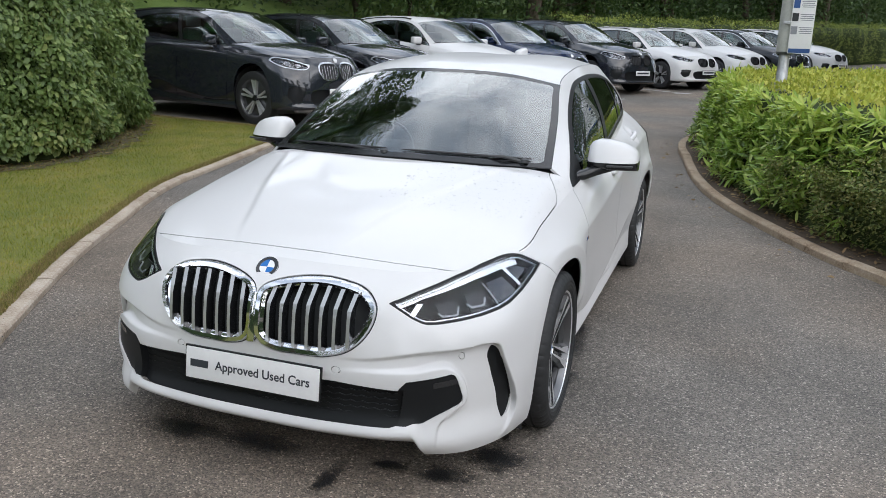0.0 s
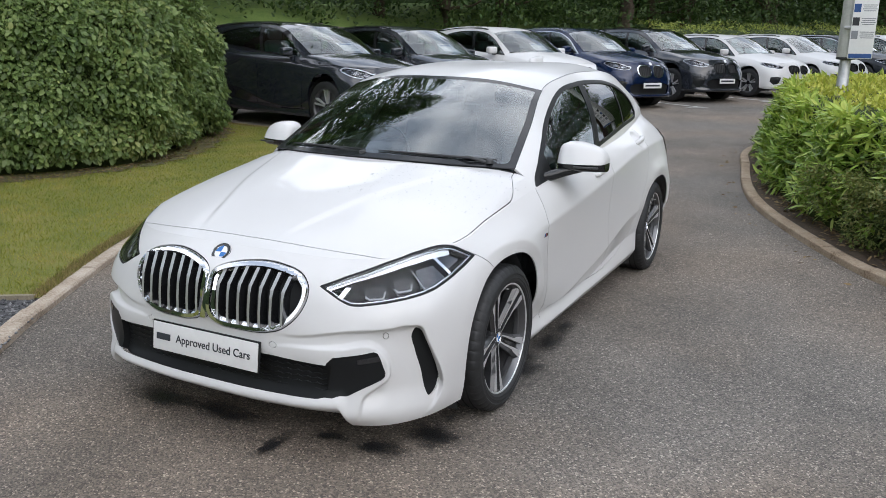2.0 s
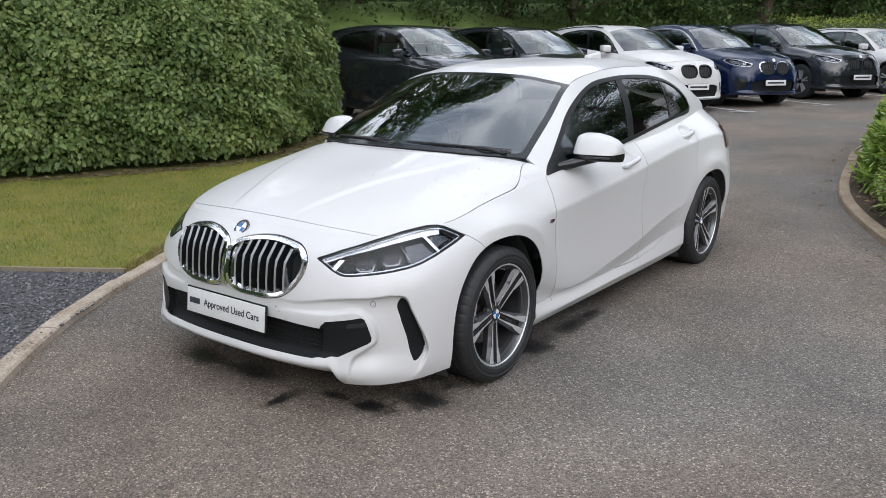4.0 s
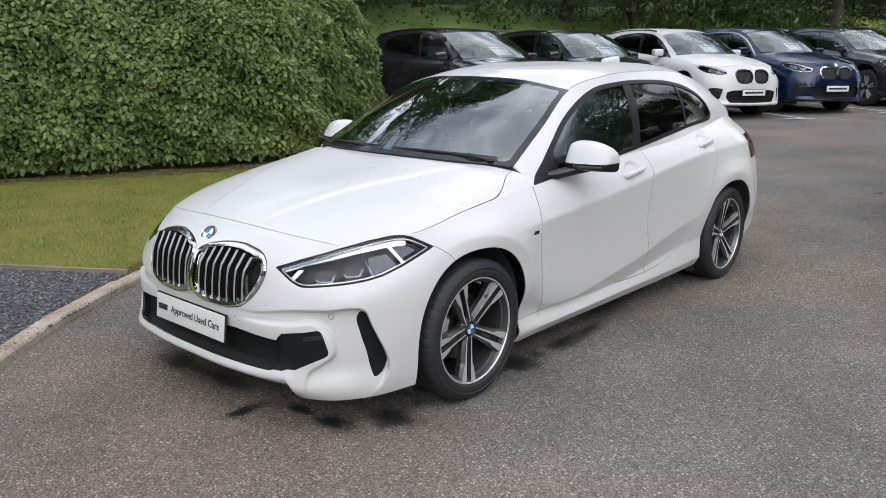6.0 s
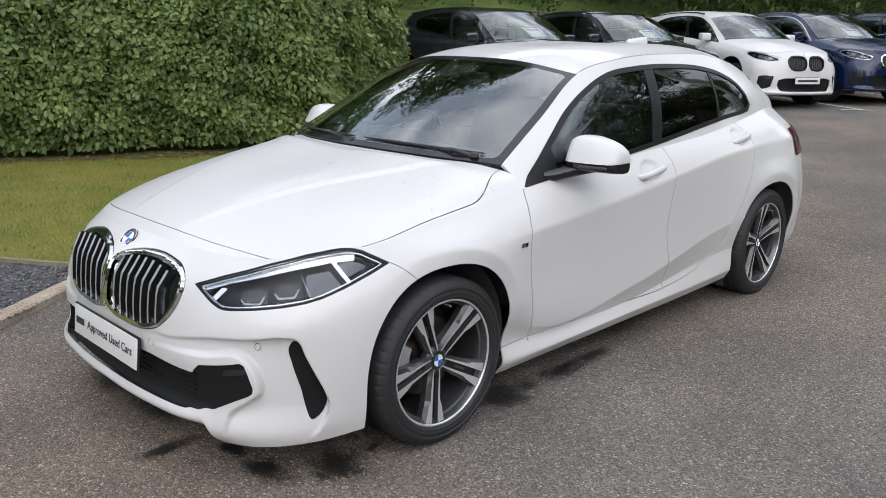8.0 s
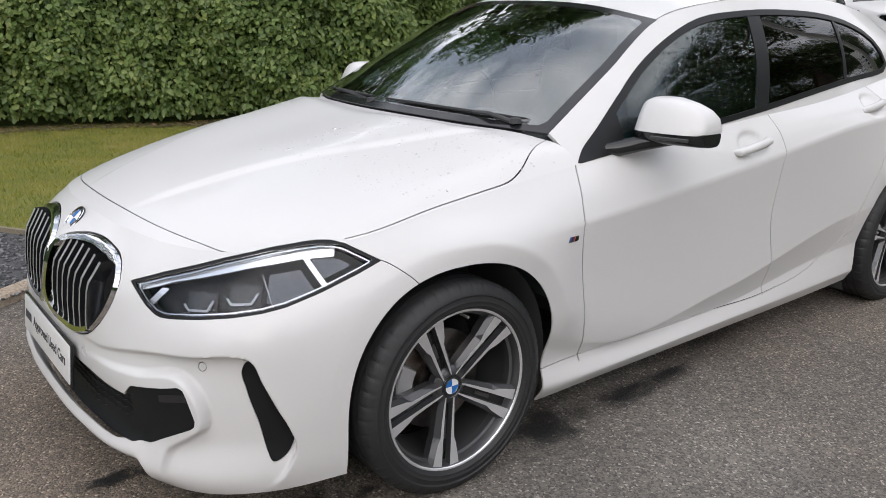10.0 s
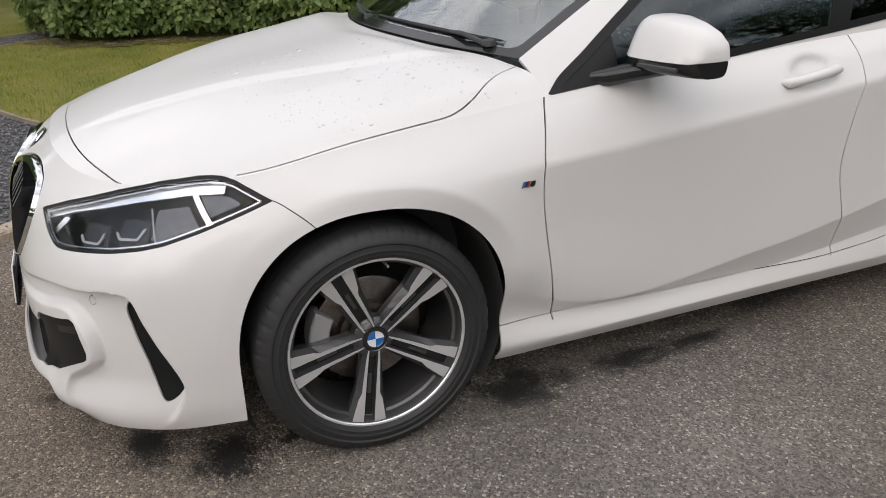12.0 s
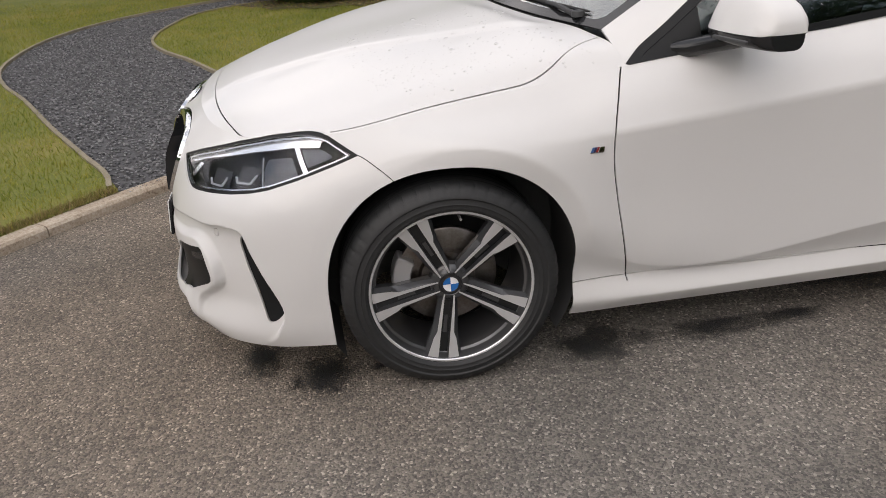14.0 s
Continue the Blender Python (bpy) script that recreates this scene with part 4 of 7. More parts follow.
# door handles in their hollows
for y0, z0, x0 in ((1.375, .868, .852), (2.34, .947, .812)):
    for sx in (1, -1):
        pts = [(x0 + .000, y0 - .100, z0 - .014), (x0 + .017, y0 - .092, z0 - .013), (x0 + .021, y0 - .05, z0 - .007), (x0 + .023, y0, z0), (x0 + .021, y0 + .06, z0 + .008), (x0 + .016, y0 + .094, z0 + .013), (x0 - .002, y0 + .104, z0 + .014)]
        v, f = tube([(sx * a, b, c) for a, b, c in pts], [.010, .0145, .0155, .0155, .0165, .0155, .011], 12)
        h = part("door_handle", (v, f), PAINT_WHITE, hero, "body-coloured pull handle")


def door_mirror(sx):
    m = empty("door_mirror")
    m.parent = hero
    m["label"] = "white-capped door mirror on black foot"
    # rounded shell with a flat foot: rings from the door outwards, (x, front, rear, foot, crown)
    rings = [(.806, .790, .860, .975, 1.020), (.812, .762, .876, .970, 1.050), (.826, .742, .888, .967, 1.068), (.856, .729, .897, .966, 1.080), (.91, .735, .905, .966, 1.079), (.962, .750, .909, .966, 1.067),
             (1.002, .768, .911, .967, 1.050), (1.026, .784, .908, .969, 1.030), (1.038, .804, .898, .973, 1.004)]

    def shell(rings, down):
        bm, prev, n = bmesh.new(), None, 36
        for x, y0, y1, z0, z1 in rings:
            ring = []
            for k in range(n):
                a = 2 * math.pi * k / n
                ca, sa = math.cos(a), math.sin(a)
                rise_ = abs(sa) ** .6
                if down:
                    zz = .977 - .038 * rise_ if sa > 0 else .977 + .002 * rise_
                else:
                    zz = z0 + .010 + (z1 - z0 - .010) * rise_ if sa > 0 else z0 + .010 - .003 * rise_
                lean = (.034 if not down else .012) * rise_ * ((1 - ca) / 2) ** 1.5 if sa > 0 else 0
                ring.append(bm.verts.new((sx * x, (y0 + y1) / 2 + (y1 - y0) / 2 * math.copysign(abs(ca) ** .5, ca) + lean, zz)))
            if prev:
                for k in range(n):
                    bm.faces.new([prev[k], prev[(k + 1) % n], ring[(k + 1) % n], ring[k]])
            else:
                bm.faces.new(ring)
            prev = ring
        bm.faces.new(prev)
        bmesh.ops.recalc_face_normals(bm, faces=bm.faces[:])
        return bm

    part("mirror_cap", shell(rings, False), PAINT_WHITE, m, "white painted mirror cap")
    part("mirror_base", shell([(x, y0 - .002, y1 - .004, 0, 0) for x, y0, y1, _, _ in rings], True), GLOSS_BLACK, m, "gloss black lower shell")
    part("mirror_foot", tube([(sx * .765, .66, .912), (sx * .80, .705, .918), (sx * .85, .755, .936), (sx * .91, .79, .952), (sx * .96, .80, .956)], [.018, .026, .025, .022, .012], 12), GLOSS_BLACK, m)
    part("indicator", box_bm((.12, .012, .010), (sx * .965, .735, .966), .004, 2, turn=pose(0, 0, 0, 0, 0, sx * 15).to_3x3().to_4x4()), PLASTIC, m)
    part("mirror_glass", box_bm((.14, .003, .062), (sx * .915, .888, 1.012), .001, 1, turn=pose(0, 0, 0, 0, 0, sx * 12).to_3x3().to_4x4()), CHROME, m)


door_mirror(1)
door_mirror(-1)


def wiper(s0, s1, side, pivot):
    """A wiper at rest along the foot of the screen, between two places on it."""
    line = [np.array([side * p[0], p[1], p[2]]) + np.array((0, .040, .030)) for p in COWL(np.linspace(s0, s1, 7))]
    w = part("wiper", tube([pivot, tuple(np.array(pivot) * .45 + line[4] * .55 + np.array((0, -.012, .012))), tuple(line[4])], [.009, .007, .005], 8), PLASTIC, hero, "black wiper arm and blade")
    part("blade", tube([tuple(p) for p in line], [.003, .005, .006, .006, .006, .005, .003], 6), RUBBER, w)
    part("pivot", lathe([(0, .02), (.015, .018), (.02, 0)], 16, "z"), PLASTIC, w, where=pose(*pivot))


wiper(.06, .86, 1, (.58, .46, .990))
wiper(.04, .80, -1, (-.04, .325, 1.003))
part("scuttle", both(*sheet(np.stack([COWL(np.linspace(0, .86, 24)) + np.array(o) for o in ((0, -.015, -.022), (0, .025, -.004), (0, .055, .028))], 1))), PLASTIC, hero, "black scuttle panel under the wipers", solid=.004)
# cabin
cabin = part("dashboard", box_bm((1.36, .42, .22), (0, .80, .82), .06, 3), CLOTH, hero, "black dashboard")
part("instrument_hood", box_bm((.42, .16, .08), (-.36, .88, .95), .03, 3), CLOTH, cabin)
part("steering_wheel", lathe([(.0, .185), (.012, .178), (.0, .168), (-.012, .178)], 40, "y", closed=True), CLOTH, hero, where=pose(-.36, 1.03, .90, -22))
for sx in (1, -1):
    part("seat", box_bm((.50, .52, .16), (sx * .36, 1.42, .50), .06, 3), CLOTH, hero)
    part("seat_back", box_bm((.48, .16, .62), (sx * .36, 1.74, .82), .06, 3, turn=pose(0, 0, 0, -14).to_3x3().to_4x4()), CLOTH, hero)
    part("headrest", box_bm((.26, .10, .17), (sx * .36, 1.85, 1.20), .045, 3), CLOTH, hero)
part("rear_bench", box_bm((1.25, .5, .18), (0, 2.25, .52), .06), CLOTH, hero)
part("rear_backrest", box_bm((1.25, .18, .55), (0, 2.55, .85), .06), CLOTH, hero)
part("cabin_floor", box_bm((1.4, 2.2, .05), (0, 1.7, .36), .01), CLOTH, hero)
part("headliner", box_bm((1.02, 1.5, .02), (0, 2.0, 1.335), .005), CLOTH, hero)
part("door_card", box_bm((.03, 2.3, .45), (.76, 1.65, .68), .01), CLOTH, hero)
part("door_card", box_bm((.03, 2.3, .45), (-.76, 1.65, .68), .01), CLOTH, hero)


WATER = glass("rain_water", (1.0, 1.0, 1.0))
shader(WATER).inputs["IOR"].default_value = 1.33


def raindrops(P, n, seed, lo, hi, size, label, mat=None):
    """Small domed drops left by rain, strewn over a stretch of a panel."""
    rng = np.random.default_rng(seed)
    nu, nv = P.shape[:2]
    v, f = [], []
    for _ in range(n):
        i, j = rng.uniform(lo[0], hi[0]) * (nu - 2), rng.uniform(lo[1], hi[1]) * (nv - 2)
        a, b = int(i), int(j)
        c = P[a, b] + (P[a + 1, b] - P[a, b]) * (i - a) + (P[a, b + 1] - P[a, b]) * (j - b)
        e1, e2 = P[a + 1, b] - P[a, b], P[a, b + 1] - P[a, b]
        up = np.cross(e1, e2)
        up /= np.linalg.norm(up)
        if up[2] < 0 or (abs(up[2]) < .5 and up[0] < 0):
            up = -up
        e1 = e1 / np.linalg.norm(e1)
        e2 = np.cross(up, e1)
        r = size * rng.lognormal(0, .45)
        k = len(v)
        for ring, h in ((1.0, -.02), (.72, .30)):
            for q in range(8):
                t = 2 * math.pi * q / 8
                v.append(tuple(c + (e1 * math.cos(t) + e2 * math.sin(t)) * r * ring * (1 + .15 * math.sin(3 * t + k)) + up * (h * r + .0004)))
        v.append(tuple(c + up * (.42 * r + .0004)))
        for q in range(8):
            m = (q + 1) % 8
            f += [(k + q, k + m, k + 8 + m, k + 8 + q), (k + 8 + q, k + 8 + m, k + 16)]
    ob = part("raindrops", (v, f), mat or WATER)
    tagged(ob, label, "raindrops", kind="stuff")


raindrops(bonnet(), 620, 61, (.25, .45), (.98, .97), .0019, "scattered raindrops on the white bonnet", material("beads_of_water_on_paint", (0.66, 0.66, 0.66), 0.04, 0, 1.0))
raindrops(windscreen(), 160, 62, (.1, .05), (.97, .9), .0016, "scattered raindrops on the windscreen")
raindrops(glasshouse(), 1300, 63, (.10, .16), (.36, .8), .0018, "fine raindrops on the front side window")


# ---------------------------------------------------------------- the ground
def rise(y):
    """The car park climbs gently away from the drive."""
    return 0.028 * max(0.0, min(y, 45.0) - 2.2)


def asphalt_material():
    m = material("asphalt", (0.12, 0.12, 0.12), 0.85, spec=0.3)
    co = node(m, "ShaderNodeTexCoord")
    chips = node(m, "ShaderNodeTexVoronoi", Scale=150.0)
    fine = node(m, "ShaderNodeTexNoise", Scale=420.0, Detail=3.0)
    stain = node(m, "ShaderNodeTexNoise", Scale=0.9, Detail=7.0, Roughness=0.62)
    tone = node(m, "ShaderNodeValToRGB")
    tone.color_ramp.elements[0].position, tone.color_ramp.elements[0].color = 0.33, (0.132, 0.126, 0.119, 1)
    tone.color_ramp.elements[1].position, tone.color_ramp.elements[1].color = 0.66, (0.205, 0.193, 0.180, 1)
    warm = node(m, "ShaderNodeTexNoise", Scale=0.35, Detail=3.0)
    wr = node(m, "ShaderNodeValToRGB")
    wr.color_ramp.elements[0].position, wr.color_ramp.elements[0].color = 0.42, (0.99, 0.985, 0.97, 1)
    wr.color_ramp.elements[1].position, wr.color_ramp.elements[1].color = 0.62, (1.11, 1.0, 0.89, 1)
    grit = node(m, "ShaderNodeValToRGB")
    grit.color_ramp.elements[0].position, grit.color_ramp.elements[0].color = 0.05, (0.52, 0.52, 0.52, 1)
    grit.color_ramp.elements[1].position, grit.color_ramp.elements[1].color = 0.92, (1.36, 1.32, 1.26, 1)
    pale = grit.color_ramp.elements.new(0.985)
    pale.color = (2.5, 2.42, 2.3, 1)
    a, b = node(m, "ShaderNodeMix"), node(m, "ShaderNodeMix")
    for n in (a, b):
        n.data_type, n.blend_type = "RGBA", "MULTIPLY"
        n.inputs["Factor"].default_value = 1.0
    sep = node(m, "ShaderNodeSeparateColor")
    bump = node(m, "ShaderNodeBump", Strength=0.9, Distance=0.005)
    for n in (chips, fine, stain, warm):
        link(m, co.outputs["Object"], n.inputs["Vector"])
    link(m, stain.outputs["Fac"], tone.inputs["Fac"])
    link(m, warm.outputs["Fac"], wr.inputs["Fac"])
    link(m, chips.outputs["Color"], sep.inputs["Color"])
    link(m, sep.outputs["Red"], grit.inputs["Fac"])
    link(m, tone.outputs["Color"], a.inputs["A"])
    link(m, wr.outputs["Color"], a.inputs["B"])
    link(m, a.outputs["Result"], b.inputs["A"])
    link(m, grit.outputs["Color"], b.inputs["B"])
    link(m, b.outputs["Result"], shader(m).inputs["Base Color"])
    link(m, chips.outputs["Distance"], bump.inputs["Height"])
    bump.invert = True
    link(m, bump.outputs["Normal"], shader(m).inputs["Normal"])
    return m


def island_material(name, stops, rough=0.5, through_light=0.25, spec=0.4):
    """Leaves, blades and stones: each piece takes its own tone between the stops."""
    m = material(name, stops[0], rough, spec=spec)
    geo = node(m, "ShaderNodeNewGeometry")
    ramp = node(m, "ShaderNodeValToRGB")
    while len(ramp.color_ramp.elements) < len(stops):
        ramp.color_ramp.elements.new(0.5)
    for i, (e, c) in enumerate(zip(ramp.color_ramp.elements, stops)):
        e.position, e.color = i / max(1, len(stops) - 1), (*c, 1)
    link(m, geo.outputs["Random Per Island"], ramp.inputs["Fac"])
    link(m, ramp.outputs["Color"], shader(m).inputs["Base Color"])
    if through_light:
        out = m.node_tree.nodes["Material Output"]
        tr, mix = node(m, "ShaderNodeBsdfTranslucent"), node(m, "ShaderNodeMixShader")
        mix.inputs["Fac"].default_value = through_light
        link(m, ramp.outputs["Color"], tr.inputs["Color"])
        link(m, shader(m).outputs["BSDF"], mix.inputs[1])
        link(m, tr.outputs["BSDF"], mix.inputs[2])
        link(m, mix.outputs["Shader"], out.inputs["Surface"])
    return m


def patchy(m, scale, share):
    """Lets the tone of the pieces drift over patches of the ground besides from piece to piece."""
    tree = m.node_tree
    ramp = next(n for n in tree.nodes if n.type == "VALTORGB")
    old = ramp.inputs["Fac"].links[0].from_socket
    co, patch = node(m, "ShaderNodeTexCoord"), node(m, "ShaderNodeTexNoise", Scale=scale, Detail=8.0, Roughness=0.72)
    sharp = node(m, "ShaderNodeMapRange")
    sharp.inputs["From Min"].default_value, sharp.inputs["From Max"].default_value = 0.36, 0.64
    mix = node(m, "ShaderNodeMix")
    mix.inputs["Factor"].default_value = share
    link(m, co.outputs["Object"], patch.inputs["Vector"])
    link(m, patch.outputs["Fac"], sharp.inputs["Value"])
    link(m, old, mix.inputs["A"])
    link(m, sharp.outputs["Result"], mix.inputs["B"])
    link(m, mix.outputs["Result"], ramp.inputs["Fac"])


ASPHALT = asphalt_material()
TURF = mottled("mown_turf", [(0.075, 0.10, 0.016), (0.15, 0.16, 0.028), (0.24, 0.19, 0.06)], 1.3, rough=0.9, bump=0.004, fine=70)
BLADES = island_material("grass_blades", [(0.08, 0.13, 0.016), (0.19, 0.225, 0.028), (0.31, 0.29, 0.05), (0.40, 0.31, 0.11)], 0.6, 0.3)
patchy(BLADES, 2.4, .55)
STRAW = island_material("dry_edge_grass", [(0.10, 0.12, 0.02), (0.22, 0.19, 0.06), (0.36, 0.28, 0.12), (0.17, 0.12, 0.06)], 0.7, 0.2)
GRAVEL_BED = mottled("gravel_bed", [(0.05, 0.05, 0.053), (0.10, 0.10, 0.105)], 30, rough=0.9, bump=0.004, fine=110)
CHIPS = island_material("gravel_chips", [(0.05, 0.052, 0.056), (0.12, 0.12, 0.127), (0.27, 0.27, 0.275), (0.085, 0.088, 0.094)], 0.8, 0.0)
TAN_CONCRETE = mottled("stained_tan_kerb_concrete", [(0.13, 0.085, 0.05), (0.29, 0.215, 0.145), (0.38, 0.30, 0.215), (0.45, 0.38, 0.29)], 4, rough=0.92, bump=0.005, fine=75)
CONCRETE = mottled("weathered_kerb_concrete", [(0.17, 0.125, 0.085), (0.34, 0.275, 0.21), (0.44, 0.375, 0.30), (0.53, 0.47, 0.40)], 3, rough=0.92, bump=0.004, fine=75)
EDGING = mottled("pale_edging_board", [(0.17, 0.145, 0.10), (0.31, 0.27, 0.20)], 6, rough=0.85, bump=0.001, fine=90)
SOIL = mottled("dark_soil", [(0.04, 0.028, 0.018), (0.10, 0.07, 0.045)], 7, rough=0.95, bump=0.006, fine=60)
LINE_PAINT = mottled("worn_line_paint", [(0.5, 0.5, 0.49), (0.68, 0.68, 0.66)], 9, rough=0.7)
HEDGE_LEAF = island_material("hornbeam_leaf", [(0.075, 0.125, 0.040), (0.15, 0.225, 0.072), (0.235, 0.32, 0.105), (0.39, 0.42, 0.155)], 0.38, 0.45)
patchy(HEDGE_LEAF, .8, .35)
PRIVET_LEAF = island_material("far_privet_leaf", [(0.20, 0.26, 0.05), (0.30, 0.36, 0.07), (0.40, 0.43, 0.10)], 0.5)
LAUREL_LEAF = island_material("laurel_leaf", [(0.11, 0.20, 0.03), (0.26, 0.40, 0.06), (0.50, 0.60, 0.16)], 0.28, 0.3, 0.5)
GOLD_LEAF = island_material("golden_privet_leaf", [(0.32, 0.38, 0.05), (0.47, 0.50, 0.07), (0.60, 0.57, 0.12)], 0.45, 0.35)
BOX_LEAF = island_material("small_dark_leaf", [(0.08, 0.12, 0.025), (0.15, 0.19, 0.04), (0.24, 0.22, 0.07)], 0.5)
WOOD_LEAF = island_material("woodland_leaf", [(0.034, 0.066, 0.02), (0.06, 0.11, 0.03), (0.115, 0.17, 0.05)], 0.5)
# shade between the leaves, put into the dark colour of the core sheets
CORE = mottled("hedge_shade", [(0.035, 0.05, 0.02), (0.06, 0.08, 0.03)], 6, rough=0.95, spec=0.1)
BARK = mottled("bark", [(0.05, 0.038, 0.028), (0.12, 0.09, 0.065)], 9, rough=0.95, bump=0.01, fine=30)
TIMBER = mottled("grey_fence_timber", [(0.07, 0.06, 0.05), (0.14, 0.12, 0.10)], 12, rough=0.9)
POLE_PAINT = mottled("weathered_pole", [(0.36, 0.37, 0.33), (0.48, 0.48, 0.44)], 7, rough=0.55)
GALV = mottled("galvanised_steel", [(0.42, 0.43, 0.44), (0.56, 0.57, 0.58)], 14, rough=0.45, metal=0.7)


def wet_material():
    """Damp asphalt: dark and a little glossy, breaking up into specks towards its edge."""
    m = mottled("wet_asphalt", [(0.010, 0.010, 0.011), (0.030, 0.030, 0.031)], 30, rough=0.30, bump=0.003, fine=160)
    co, ln = node(m, "ShaderNodeTexCoord"), node(m, "ShaderNodeVectorMath")
    ln.operation = "LENGTH"
    spots = node(m, "ShaderNodeTexNoise", Scale=24.0, Detail=3.0, Roughness=0.85)
    shape = node(m, "ShaderNodeTexNoise", Scale=1.6, Detail=3.0)
    info = node(m, "ShaderNodeObjectInfo")
    shift = node(m, "ShaderNodeVectorMath")
    shift.operation = "ADD"
    jump = node(m, "ShaderNodeVectorMath")
    jump.operation = "SCALE"
    jump.inputs["Scale"].default_value = 40.0
    total = node(m, "ShaderNodeMath")
    total.operation = "MULTIPLY_ADD"
    total.inputs[1].default_value = 4.0
    t2 = node(m, "ShaderNodeMath")
    t2.operation = "MULTIPLY_ADD"
    t2.inputs[1].default_value = 1.5
    ramp = node(m, "ShaderNodeValToRGB")
    ramp.color_ramp.elements[0].position, ramp.color_ramp.elements[0].color = 0.513, (0.95, 0.95, 0.95, 1)
    ramp.color_ramp.elements[1].position, ramp.color_ramp.elements[1].color = 0.531, (0, 0, 0, 1)
    scale = node(m, "ShaderNodeMath")
    scale.operation, scale.inputs[1].default_value = "MULTIPLY", 0.156
    link(m, co.outputs["Object"], ln.inputs[0])
    link(m, info.outputs["Random"], jump.inputs[0])
    link(m, co.outputs["Object"], shift.inputs[0])
    link(m, jump.outputs["Vector"], shift.inputs[1])
    link(m, shift.outputs["Vector"], spots.inputs["Vector"])
    link(m, shift.outputs["Vector"], shape.inputs["Vector"])
    link(m, spots.outputs["Fac"], total.inputs[0])
    link(m, ln.outputs["Value"], total.inputs[2])
    link(m, shape.outputs["Fac"], t2.inputs[0])
    link(m, total.outputs[0], t2.inputs[2])
    link(m, t2.outputs[0], scale.inputs[0])
    link(m, scale.outputs[0], ramp.inputs["Fac"])
    link(m, ramp.outputs["Color"], shader(m).inputs["Alpha"])
    return m


WET = wet_material()

KERB_L = Curve((1.6, -4.4), (.85, -3.3), (.30, -2.55), (-.18, -2.06), (-.52, -1.765), (-.84, -1.46), (-1.11, -1.18), (-1.25, -1.02), (-1.45, -.785), (-1.61, -.545), (-1.79, -.29), (-1.96, -.01), (-2.21, .40), (-2.34, .62), (-2.67, 1.21),
               (-2.98, 1.85), (-3.36, 2.65), (-3.64, 3.39), (-3.92, 4.75), (-4.10, 5.65), (-4.35, 6.7), (-5.0, 7.45), (-6.4, 7.75), (-9.5, 8.0), (-16, 8.4))
PATH_NEAR = [(-1.02, -1.34), (-1.24, -1.425), (-1.78, -1.68), (-2.41, -2.0), (-3.4, -2.48), (-4.0, -2.80), (-4.77, -3.06), (-5.5, -3.09), (-6.5, -2.88), (-7.3, -2.44), (-7.8, -1.85), (-8.3, -.9), (-8.6, .6)]
PATH_FAR = [(-7.6, .6), (-7.62, -.5), (-7.5, -1.2), (-7.15, -1.62), (-6.37, -1.87), (-5.39, -1.89), (-4.86, -1.72), (-4.3, -1.42), (-3.5, -1.02), (-2.9, -.60), (-2.45, -.32), (-1.98, -.01)]
HEDGE_FRONT = Curve((-8.2, -1.05), (-7.5, -1.0), (-7.0, -.55), (-6.75, .3), (-6.5, 1.2), (-6.0, 2.4), (-5.6, 3.2), (-5.45, 3.9), (-5.65, 4.8), (-6.3, 6.0), (-7.0, 7.0), (-8.0, 7.5), (-10, 7.6))
KERB_R = Curve((7.3, -.8), (4.45, .55), (3.35, 1.45), (2.78, 2.35), (2.42, 2.95), (2.27, 3.15), (2.12, 3.40), (1.96, 3.69), (1.80, 4.01), (1.60, 4.45), (1.42, 4.87), (1.22, 5.48), (1.09, 6.05), (.95, 6.90), (.87, 7.55),
               (.74, 8.45), (.76, 9.4), (1.10, 10.4), (1.85, 11.2), (3.4, 11.95), (6, 12.65), (11, 13.65))
BED_R = Curve((7.5, -.6), (4.6, .7), (3.5, 1.55), (2.9, 2.35), (2.53, 2.98), (2.34, 3.38), (2.14, 3.82), (1.9, 4.26), (1.67, 4.75), (1.36, 5.5), (1.08, 6.5), (.86, 7.45), (.76, 8.45), (.82, 9.4),
               (1.15, 10.3), (1.9, 11.1), (3.4, 11.8), (6, 12.5), (11, 13.5))


def offset(points, d):
    """A line moved sideways by d, to its left."""
    p = np.asarray(points, float)
    t = np.gradient(p, axis=0)
    t /= np.linalg.norm(t, axis=1)[:, None]
    return p + d * np.stack([-t[:, 1], t[:, 0]], 1)


xs = [-260, -60, -20, -8, -3, 0, 3, 8, 20, 60, 260]
ys = [-260, -40, -10, -2, 1.5, 2.2, 3, 5, 9, 14, 20, 28, 36, 45, 60, 260]
g = part("ground", ([(x, y, rise(y)) for y in ys for x in xs], [(j * len(xs) + i, j * len(xs) + i + 1, (j + 1) * len(xs) + i + 1, (j + 1) * len(xs) + i) for j in range(len(ys) - 1) for i in range(len(xs) - 1)]), ASPHALT)
tagged(g, "worn grey asphalt drive and car park", "ground", kind="structure")


